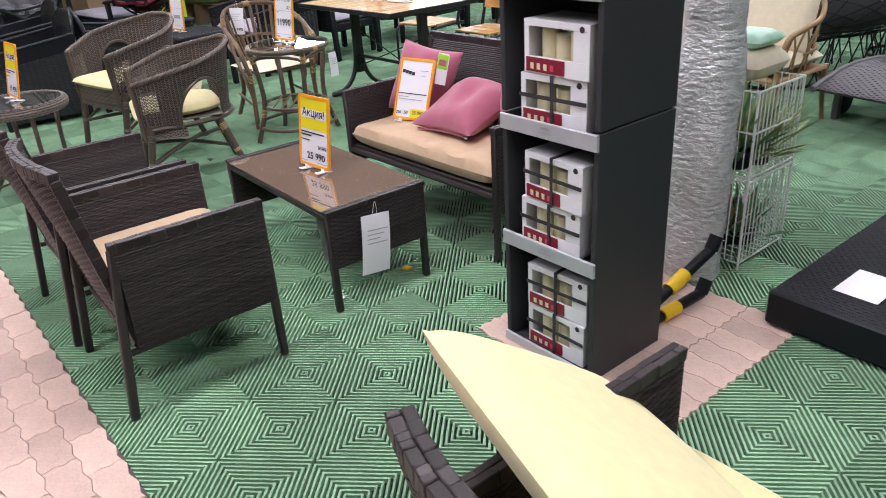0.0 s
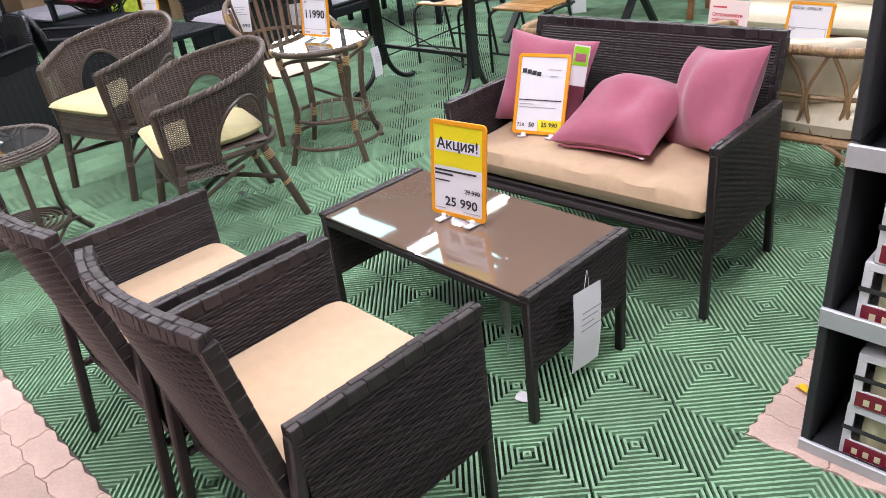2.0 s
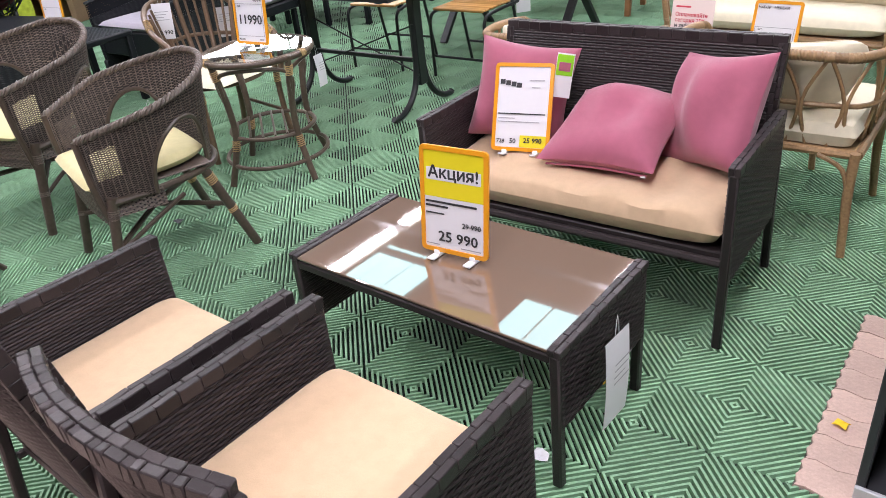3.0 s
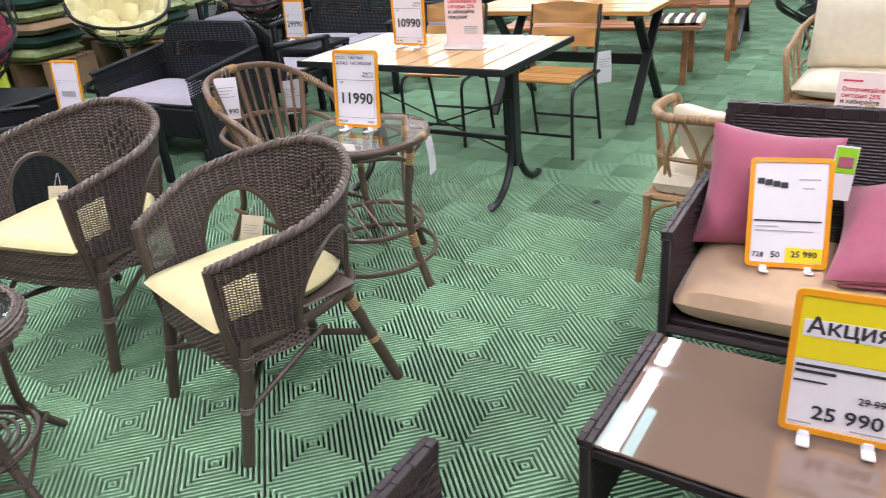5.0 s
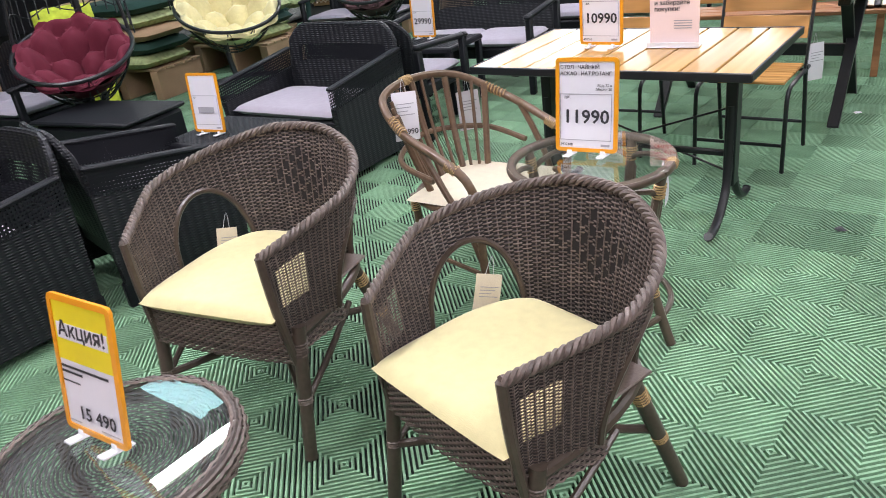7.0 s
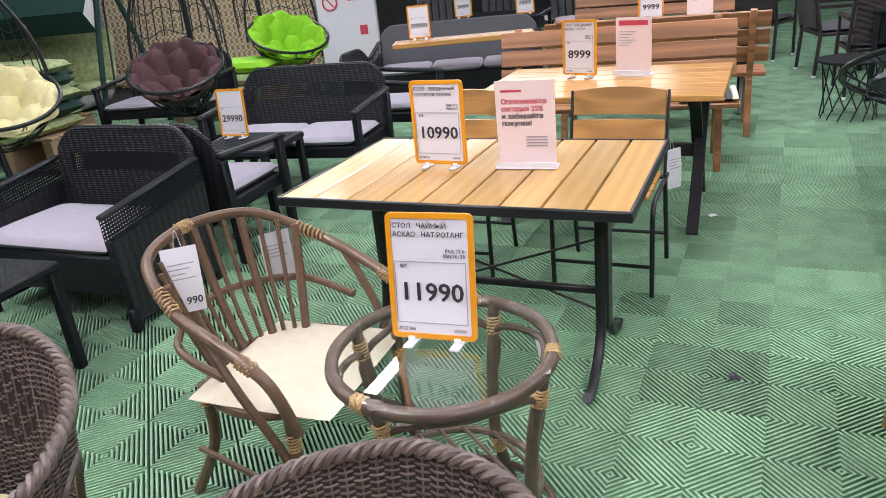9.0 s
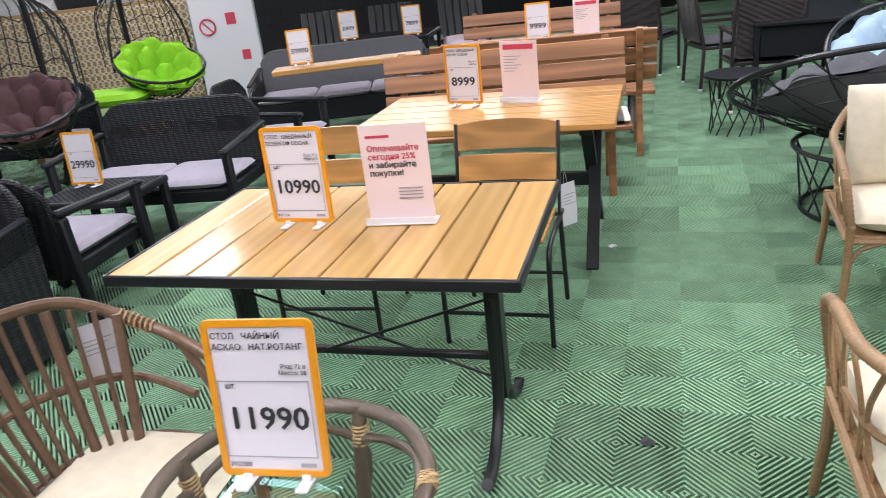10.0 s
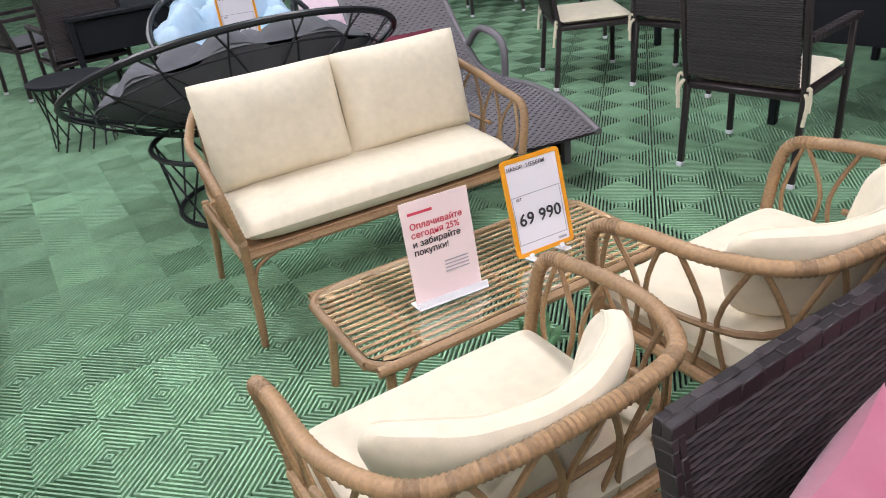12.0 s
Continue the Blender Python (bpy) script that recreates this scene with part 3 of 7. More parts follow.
# the chair with a pale yellow pad at the start of the walk
near = copy_thing(armchair, pose(0.99, 1.37, 0, 0, 0, 138) @ Matrix.Diagonal((1.1, 1.25, 1.0, 1)))
tagged(near, "dark brown woven armchair with pale yellow two-piece cushion", "armchair")
for o in list(near.children):
    if o.name.startswith("seat_cushion"):
        bpy.data.objects.remove(o)
pad = cushion_geo(0.51, 0.48, 0.06, 7, 0.35, 24)
part("seat_cushion", pad, M_YELLOW, near, "pale yellow seat cushion", m=pose(0, -0.05, 0.329))
pad = cushion_geo(0.60, 0.44, 0.09, 3.6, 0.4, 24)
part("back_cushion", pad, M_YELLOW, near, "pale yellow back cushion", m=pose(0.14, 0.06, 0.60, 40, 0, -14))

# coffee table
def coffee_table():
    t = thing("coffee_table", "dark brown woven coffee table with shiny brown glass top", "coffee table", "brown woven lounge set")
    w, d, h = 0.457, 0.231, 0.432
    for sx in (-1, 1):
        p = woven_panel("end_panel", (sx * (w - 0.016), -d + 0.01, 0.19), (0, 2 * d - 0.02, 0), (0, 0, h - 0.20), 0.028, t, 26, 18)
        e = Geo()
        wrapped_edge(e, (sx * (w - 0.016), -d, h - 0.008), (sx * (w - 0.016), d, h - 0.008), 0.036, 0.02)
        part("top_edge", e, M_BROWN, p)
        for sy in (-1, 1):
            l = Geo()
            l.beam((sx * (w - 0.016), sy * (d - 0.014), 0), (sx * (w - 0.016), sy * (d - 0.014), h - 0.015), 0.028, 0.028, 0.005)
            part("leg", l, M_BROWN, t)
    f = Geo()
    for sy in (-1, 1):
        f.box((0, sy * (d - 0.012), h - 0.03), (2 * w - 0.06, 0.02, 0.026))
    f.box((0, 0, h - 0.03), (0.03, 2 * d - 0.03, 0.022))
    part("top_frame", f, M_BROWN, t)
    g = Geo()
    g.box((0, 0, h - 0.007), (2 * w - 0.068, 2 * d - 0.004, 0.008), bevel=0.002)
    part("glass_top", g, M_BGLASS, t, "shiny brown lacquered glass", smooth=False)
    return t


coffee = coffee_table()
coffee.matrix_world = pose(-0.306, 3.364, 0, 0, 0, -42.2)


def hang_tag(name, m, w, h, label, price=None, card=None):
    """A paper label on a loop of string; local x-z sheet facing -y, hung from its top edge."""
    t = thing(name, label, "price tag")
    n = 6
    P = np.array([[(x * w, -0.012 * math.sin(2.2 * z), -z * h) for x in (-0.5, -0.2, 0.2, 0.5)] for z in np.linspace(0, 1, n)])
    g = Geo()
    g.sheet(P[::-1])
    g.sheet(P + np.array([0, 0.0008, 0]))
    part("sheet", g, card or M_PAPER, t)
    s = Geo()
    s.tube([(-0.012, 0.001, -0.008), (0.0, 0.004, 0.05), (0.012, 0.001, -0.008)], 0.0009, 5)
    part("string", s, M_ACRYL, t)
    rows = [(-w * 0.38, -h * (0.24 + 0.075 * i), w * (0.72 - 0.13 * (i % 3)), h * 0.018) for i in range(4)]
    bars(rows, M_GINK, t, y=-0.022)
    if price:
        letters(price, h * 0.16, M_INK, t, 0, -h * 0.86, y=-0.022, align="CENTER")
    t.matrix_world = m
    return t


hang_tag("price_tag", pose(0.026, 2.997, 0.392, 0, 7, 49.3) @ pose(0, -0.016, 0), 0.13, 0.24, "white paper tag taped to the table end")
hang_tag("price_tag", pose(-0.192, 3.055, 0.375, 0, 0, 84.1), 0.15, 0.20, "pale paper leaflet hanging under the table edge")


def throw_pillow(m, label, w=0.41):
    t = thing("throw_pillow", label, "pillow", "raspberry pillows")
    part("cover", cushion_geo(w, w, 0.18, 2.6, 0.58, 36, pinch=0.11, wrinkle=0.045, seed=m.translation.x * 7), M_PINK, t)
    s = Geo()
    s.tube([(-w * 0.42, -w * 0.462, 0.065), (0, -w * 0.437, 0.065), (w * 0.42, -w * 0.462, 0.065)], 0.004, 6)
    part("zip_seam", s, M_PINK, t)
    z = Geo()
    z.box((w * 0.40, -w * 0.475, 0.065), (0.018, 0.008, 0.006))
    part("zip_pull", z, M_ACRYL, t, "pale zip pull")
    t.matrix_world = m
    return t


S = sofa.matrix_world
def leaning(x, y, z, yaw, lean, roll):
    return S @ pose(x, y, z, 0, 0, yaw) @ pose(0, 0, 0, lean) @ pose(0, 0, -0.065, 0, 0, roll)


throw_pillow(leaning(-0.345, 0.12, 0.60, 16, 68, -8), "raspberry pink square pillow against the sofa back", 0.375)
throw_pillow(leaning(0.06, 0.04, 0.525, -8, 17, 8), "raspberry pink square pillow lying tilted on the sofa", 0.42)
throw_pillow(leaning(0.365, 0.13, 0.605, -34, 64, 12), "raspberry pink square pillow leaning on the sofa arm", 0.385)
t = thing("product_tag", "small green and pink card tag on a pillow", "price tag")
g = Geo()
g.box((0, 0, 0), (0.06, 0.002, 0.15), bevel=0.0005)
part("card", g, M_PAPER, t)
g = Geo()
g.box((0.0, -0.002, 0.035), (0.056, 0.002, 0.07), bevel=0.0005)
part("print", g, M_LIME, t, "lime green print")
g = Geo()
g.box((0.0, -0.0035, 0.03), (0.04, 0.002, 0.03), bevel=0.0005)
part("picture", g, M_PINK, t)
t.matrix_world = S @ pose(-0.15, 0.06, 0.70, -12, 8, 20)

# ---- price signs in stands ----
def price_sign(m, price, lines=(), promo=False, foot="", old="", label="", small=(), w=0.212, h=0.305, num=0.062):
    t = thing("price_sign", label or "white price sheet in an orange plastic frame", "sign", "price signs")
    g = Geo()
    ring = []
    for inset, y in ((0.0, -0.004), (0.013, -0.005), (0.013, 0.003), (0.0, 0.004)):
        a, b, r = w / 2 - inset, h / 2 - inset, max(0.014 - inset * 0.7, 0.004)
        loop = []
        for cx, cz, s in ((a - r, b - r, 0), (-a + r, b - r, 90), (-a + r, -b + r, 180), (a - r, -b + r, 270)):
            for k in range(4):
                q = radians(s + 30 * k)
                loop.append((cx + r * math.cos(q), y, h / 2 + cz + r * math.sin(q)))
        ring.append(loop)
    ring.append(ring[0])
    g.sheet(np.array(ring)[::-1], True)
    part("frame", g, M_ORANGE, t, "orange plastic frame")
    s = Geo()
    s.box((0, 0, h / 2), (w - 0.02, 0.003, h - 0.02), bevel=0.0005)
    part("sheet", s, M_PAPER, t, smooth=False)
    for x in (-w * 0.27, w * 0.27):
        f = Geo()
        f.box((x, 0, -0.003), (0.02, 0.012, 0.02), bevel=0.003)
        f.box((x, 0, -0.011), (0.024, 0.075, 0.007), bevel=0.002)
        part("stand", f, M_ACRYL, t, "clear plastic foot")
    x0 = -w * 0.42
    if promo:
        y = Geo()
        y.box((0, -0.002, h * 0.745), (w - 0.026, 0.001, h * 0.43), bevel=0.0002)
        part("yellow_field", y, M_YPAPER, t, smooth=False)
        p = Geo()
        p.box((0, -0.0032, h * 0.745), (w * 0.80, 0.001, h * 0.115), bevel=0.0002)
        part("title_field", p, M_PAPER, t, smooth=False)
        letters("Акция!", 0.047, M_INK, t, 0, h * 0.712, y=-0.0042, align="CENTER", squash=1.05)
        bars([(x0, h * 0.475, w * 0.76, 0.006), (x0, h * 0.435, w * 0.34, 0.006), (x0, h * 0.37, w * 0.28, 0.004)], M_INK, t)
        if old:
            letters(old, 0.021, M_INK, t, w * 0.40, h * 0.275, align="RIGHT")
            bars([(w * 0.16, h * 0.292, w * 0.25, 0.0018)], M_INK, t, y=-0.0046)
        letters(price, num * 0.68, M_INK, t, w * 0.06, h * 0.115, align="CENTER", squash=1.08)
        bars([(x0, h * 0.07, w * 0.2, 0.003), (w * 0.1, h * 0.07, w * 0.3, 0.003)], M_GINK, t)
    else:
        for i, l in enumerate(lines):
            letters(l, 0.0162, M_INK, t, x0, h * (0.885 - 0.068 * i))
        for i, l in enumerate(small):
            letters(l, 0.0115, M_INK, t, w * 0.40, h * (0.70 - 0.04 * i), align="RIGHT")
        box = [(-w * 0.42, h * 0.13), (w * 0.40, h * 0.13), (w * 0.40, h * 0.62), (-w * 0.42, h * 0.62)]
        r = []
        for (a, b), (c, d) in zip(box, box[1:] + box[:1]):
            r.append((min(a, c) - 0.0012, min(b, d) - 0.0012, abs(a - c) + 0.0024, abs(b - d) + 0.0024))
        bars(r, M_GINK, t, y=-0.0038)
        letters("шт.", 0.0145, M_INK, t, x0 + 0.014, h * 0.575)
        if price:
            letters(price, num, M_INK, t, 0, h * 0.315, align="CENTER", squash=1.02 if len(price) > 4 else 1.15)
        else:
            bars([(-w * 0.26, h * 0.33, w * 0.52, 0.03)], M_GINK, t)
        if foot:
            letters(foot, 0.0125, M_INK, t, x0, h * 0.065)
        bars([(w * 0.24, h * 0.065, w * 0.14, 0.008)], M_GINK, t)
    t.matrix_world = m
    return t


def stand_at(a, b, z, back=8.0):
    """The pose of a sheet whose foot runs from a to b at height z, leaning back."""
    ang = math.degrees(math.atan2(b[1] - a[1], b[0] - a[0]))
    return pose((a[0] + b[0]) / 2, (a[1] + b[1]) / 2, z + 0.0145, -back, 0, ang)


price_sign(stand_at((-0.398, 3.418), (-0.234, 3.302), 0.431), "25 990", promo=True, old="29 990", label="yellow and white sale sign in an orange frame on the table")
price_sign(stand_at((-2.515, 4.318), (-2.352, 4.198), 0.546, 12), "15 490", promo=True, label="yellow and white sale sign in orange frame on round table")
price_sign(stand_at((-1.222, 5.348), (-1.048, 5.226), 0.637), "11990", ("СТОЛ   ЧАЙНЫЙ", "АСКАО   НАТ.РОТАНГ"), foot="3932388", small=("Ряд: 72 в", "Место: 38"))
price_sign(stand_at((-0.868, 6.410), (-0.702, 6.255), 0.757, 2), "10990", ("СТОЛ   ОБЕДЕННЫЙ", "ПЕТЕРГОФ СОСНА"), foot="4097556", small=("Ряд: 29 2", "Место: 2"))

# the sheet that leans on the sofa
t = price_sign(S @ pose(-0.25, -0.09, 0.462, -22, 0, 13) @ pose(0, 0, 0), "", label="white product sheet in an orange frame on the sofa")
for o in list(t.children):
    if o.name.startswith(("print_bar", "lettering")):
        bpy.data.objects.remove(o)
w, h = 0.212, 0.305
bars([(-0.088, h * 0.42, 0.172, 0.004)], M_INK, t)
bars([(-0.085 + 0.02 * i, h * (0.76 - 0.012 * i), 0.018, 0.016) for i in range(4)], M_INK, t, name="furniture_picture")
bars([(0.02, h * 0.80, 0.055, 0.003), (0.03, h * 0.72, 0.03, 0.003), (-0.085, h * 0.37, 0.06, 0.003), (-0.085, h * 0.33, 0.15, 0.003)], M_GINK, t)
g = Geo()
g.box((0.045, -0.002, h * 0.115), (0.095, 0.001, 0.042), bevel=0.0002)
part("yellow_field", g, M_YPAPER, t, smooth=False)
letters("728", 0.02, M_INK, t, -0.088, h * 0.09)
letters("50", 0.024, M_INK, t, -0.04, h * 0.09)
letters("25 990", 0.024, M_INK, t, 0.045, h * 0.10, align="CENTER")


def leaflet(m, label, red_head=False, size=1.0):
    """A pale pink leaflet in a clear upright holder."""
    t = thing("leaflet_holder", label, "sign", "leaflet holders")
    w, h = 0.21, 0.30
    s = Geo()
    s.box((0, 0, h / 2), (w, 0.003, h), bevel=0.0005)
    part("leaflet", s, M_PAPERPINK, t, smooth=False)
    f = Geo()
    f.box((0, 0.0, -0.003), (w + 0.012, 0.07, 0.005), bevel=0.002)
    f.box((0, -0.03, 0.008), (w + 0.012, 0.004, 0.02), bevel=0.001)
    part("holder", f, M_ACRYL, t, "clear plastic holder")
    x0 = -0.085
    if red_head:
        bars([(x0, h * 0.86, 0.17, 0.026)], M_RINK, t)
        bars([(x0, h * (0.74 - 0.05 * i), 0.10 - 0.02 * (i % 3), 0.004) for i in range(6)], M_GINK, t)
    else:
        bars([(x0, h * 0.87, 0.075, 0.008)], M_RINK, t, y=-0.003)
        for i, (l, mm) in enumerate((("Оплачивайте", M_RINK), ("сегодня 25%", M_RINK), ("и забирайте", M_INK), ("покупки!", M_INK))):
            letters(l, 0.0255, mm, t, x0, h * (0.735 - 0.085 * i), y=-0.0032)
        bars([(0.0, h * (0.34 - 0.035 * i), 0.075, 0.004) for i in range(4)], M_GINK, t)
    t.matrix_world = m @ Matrix.Scale(size, 4)
    return t


leaflet(stand_at((-0.613, 6.214), (-0.426, 6.075), 0.750, 0), "pale pink leaflet in a clear holder on the dining table")

# ---- dark rattan chairs and round table ----
def shell_at(a):
    """Plan of the rattan shell: from one arm's tip round the back to the other, a in 0..1."""
    a = np.asarray(a, float)
    t = (a - 0.5) * 2
    ang = np.clip(t / 0.62, -1, 1) * math.pi / 2
    x = 0.275 * np.sin(ang)
    y = -0.02 + 0.275 * np.cos(ang)
    ext = np.clip(np.abs(t) - 0.62, 0, 1) / 0.38
    y = np.where(np.abs(t) > 0.62, -0.02 - 0.222 * ext, y)
    x = np.where(np.abs(t) > 0.62, np.sign(t) * (0.275 - 0.052 * ext ** 1.3), x)
    return x, y


def shell_top(a):
    t = np.abs((np.asarray(a, float) - 0.5) * 2)
    return 0.745 - 0.150 * np.clip((t - 0.10) / 0.90, 0, 1) ** 1.05


def shell(u, v):
    x, y = shell_at(u)
    top = shell_top(u)
    z = 0.355 + (top - 0.355) * v
    lean = 0.048 * v ** 1.3
    t = (u - 0.5) * 2
    out_x, out_y = np.where(np.abs(t) > 0.62, np.sign(t) * np.clip(1 - (np.abs(t) - 0.62) / 0.38, 0, 1), np.sin(np.clip(t / 0.62, -1, 1) * math.pi / 2)), np.where(np.abs(t) > 0.62, 0, np.cos(np.clip(t / 0.62, -1, 1) * math.pi / 2))
    return np.stack([x + out_x * lean, y + out_y * lean, z], -1)


ARCH = (0.270, 0.098, 0.72)      # the arched openings: middle along u, half width, height along v


def in_arch(u, v):
    for c in (ARCH[0], 1 - ARCH[0]):
        k = abs(u - c) / ARCH[1]
        if k < 1 and v < ARCH[2] * math.sqrt(1 - k ** 2):
            return True
    return False


def in_check(u, v):
    """The loose check pattern in the middle of the back."""
    if abs(u - 0.5) / 0.085 + abs(v - 0.62) / 0.24 < 1 and (int(u * 64) + int(v * 50 / 3)) % 2 == 0:
        return True
    return False


def in_open(u, v):
    """The open work in the front of the arms."""
    return 0.024 < min(u, 1 - u) < 0.095 and 0.36 < v < 0.78


def rattan_chair():
    t = thing("rattan_armchair", "dark brown woven rattan tub chair with pale yellow cushion", "armchair", "dark rattan set")
    g = Geo()
    g.weave(shell, 64, 66, 0.9, 0.0046, skip=lambda u, v: in_arch(u, v) or in_check(u, v))
    w = tagged(part("woven_shell", g, M_RATTAN, t, "open woven brown rattan"), kind="stuff")
    # added near-black layer that closes the weave; shade between strands is its colour
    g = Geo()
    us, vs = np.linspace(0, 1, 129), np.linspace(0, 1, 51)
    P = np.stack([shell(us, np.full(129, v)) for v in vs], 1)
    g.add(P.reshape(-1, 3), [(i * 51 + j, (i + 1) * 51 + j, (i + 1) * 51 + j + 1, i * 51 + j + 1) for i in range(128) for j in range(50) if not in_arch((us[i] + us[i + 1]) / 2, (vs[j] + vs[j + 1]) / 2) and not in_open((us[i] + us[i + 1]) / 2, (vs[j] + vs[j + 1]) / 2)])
    part("shade_layer", g, M_CORE, w)
    g = Geo()
    for i in range(0, 65):
        u = i / 64
        vs = [v for v in np.linspace(0, 1, 15) if not (in_arch(u, v - 0.02) and v < 0.72 and abs(u - 0.5) > 0.12)]
        if len(vs) > 1:
            g.tube(shell(np.full(len(vs), u), np.array(vs)), 0.0023, 5, round_=1)
    tagged(part("stake", g, M_RATTAN, w), kind="stuff")
    g = Geo()
    for c in (ARCH[0], 1 - ARCH[0]):
        th = np.linspace(0, math.pi, 19)
        g.tube(shell(c - ARCH[1] * np.cos(th), ARCH[2] * np.sin(th)), 0.009, 7, round_=2)
    part("arch_edge", g, M_RPOLE, w)
    # braided rim: three strands that wind about the top edge
    us = np.linspace(0, 1, 240)
    line = shell(us, np.ones(240))
    tan = np.gradient(line, axis=0)
    tan /= np.linalg.norm(tan, axis=1)[:, None]
    side = np.cross(tan, [0, 0, 1.0])
    side /= np.linalg.norm(side, axis=1)[:, None]
    up = np.cross(side, tan)
    g = Geo()
    for k in range(3):
        ph = np.arange(240) * 0.75 + k * 2 * math.pi / 3
        g.tube(line + 0.0080 * (np.cos(ph)[:, None] * side + np.sin(ph)[:, None] * up), 0.0066, 6, round_=1)
    part("braided_rim", g, M_RATTAN, w, "thick braided rim")
    # front posts of the arms, apron, seat
    for sx in (-1, 1):
        g = Geo()
        g.tube([(sx * 0.236, -0.218, 0.28), (sx * 0.228, -0.238, 0.45), (sx * 0.223, -0.243, 0.597)], 0.012, 8)
        part("arm_post", g, M_RPOLE, t)
    g = Geo()
    g.weave(lambda u, v: np.stack([-0.232 + 0.464 * u, -0.228 - 0.012 * np.sin(math.pi * u), 0.28 + 0.125 * v], -1), 34, 16, 1.1, 0.0026)
    for sx in (-1, 1):
        g.weave(lambda u, v, sx=sx: np.stack([sx * (0.236 + 0.03 * (u if sx < 0 else 1 - u)), -0.225 + 0.21 * (u if sx < 0 else 1 - u), 0.30 + 0.07 * v], -1), 16, 9, 1.1, 0.0026)
    ap = tagged(part("apron", g, M_RATTAN, t), kind="stuff")
    # added dark backing behind the apron, painted as the shade in its gaps
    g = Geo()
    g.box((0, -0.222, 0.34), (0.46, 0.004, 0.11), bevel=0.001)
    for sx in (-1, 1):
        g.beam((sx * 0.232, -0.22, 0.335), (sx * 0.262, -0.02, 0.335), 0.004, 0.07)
    part("apron_shade_backing", g, M_CORE, ap, smooth=False)
    g = Geo()
    g.tube([(sx * 0.25, y, 0.36) for sx, y in ((-1, -0.19), (-1, 0.0))] + [(-0.18, 0.2, 0.36), (0, 0.27, 0.36), (0.18, 0.2, 0.36)] + [(sx * 0.25, y, 0.36) for sx, y in ((1, 0.0), (1, -0.19))], 0.014, 8)
    g.tube([(-0.25, -0.19, 0.36), (0.25, -0.19, 0.36)], 0.013, 8, round_=1)
    part("seat_ring", g, M_RPOLE, t)
    g = Geo()
    g.box((0, 0.0, 0.384), (0.46, 0.38, 0.008))
    part("seat_base", g, M_RATTAN, t)
    legs = [((-0.245, -0.192, 0.38), (-0.24, -0.262, 0.0)), ((0.245, -0.192, 0.38), (0.24, -0.262, 0.0)),
            ((-0.19, 0.16, 0.37), (-0.245, 0.285, 0.0)), ((0.19, 0.16, 0.37), (0.245, 0.285, 0.0))]
    for a, b in legs:
        g = Geo()
        a, b = np.array(a), np.array(b)
        g.tube([a, a + (b - a) * 0.5, b], 0.020, 10, taper=[1, 0.95, 0.9])
        l = part("leg", g, M_RPOLE, t)
        g = Geo()
        wrap_rings(g, (a + (b - a) * 0.12, a + (b - a) * 0.22), 0.019, 5)
        part("binding", g, M_BIND if a[1] > 0 else M_RATTAN, l, "cane binding")
        g = Geo()
        wrap_rings(g, (a + (b - a) * 0.52, a + (b - a) * 0.57), 0.0175, 3)
        part("binding", g, M_BIND if a[1] > 0 else M_RATTAN, l, "cane binding")
    for a, b in (((-0.24, -0.235, 0.17), (0.225, 0.235, 0.19)), ((0.24, -0.235, 0.17), (-0.225, 0.235, 0.19))):
        g = Geo()
        g.tube([a, (0, 0, 0.205), b], 0.011, 8)
        part("stretcher", g, M_RPOLE, t)
    for sx in (-1, 1):
        g = Geo()
        g.tube([(sx * 0.242, -0.232, 0.16), (sx * 0.25, -0.1, 0.235), (sx * 0.23, 0.06, 0.30)], 0.009, 7)
        part("brace", g, M_RPOLE, t)
    g = cushion_geo(0.46, 0.47, 0.062, 5.5, 0.36, 26, bend=lambda P: np.stack([P[..., 0] * np.sqrt(1 - 0.72 * np.clip((P[..., 1] + 0.02) / 0.27, 0, 1) ** 2.4), P[..., 1], P[..., 2]], -1))
    part("seat_cushion", g, M_YELLOW, t, "pale yellow seat cushion", m=pose(0, -0.03, 0.393))
    return t


rc = rattan_chair()
RATTAN_SPOTS = [pose(-1.522, 4.481, 0, 0, 0, -55.6) @ Matrix.Scale(1.06, 4), pose(-2.238, 5.148, 0, 0, 0, -29) @ Matrix.Scale(1.06, 4)]
rc.matrix_world = RATTAN_SPOTS[0]
copy_thing(rc, RATTAN_SPOTS[1])
for m in RATTAN_SPOTS:
    hang_tag("price_tag", m @ pose(-0.235, 0.135, 0.50, -4, 16, 62), 0.07, 0.12, "cream paper tag on the rattan chair", card=M_CREAM)


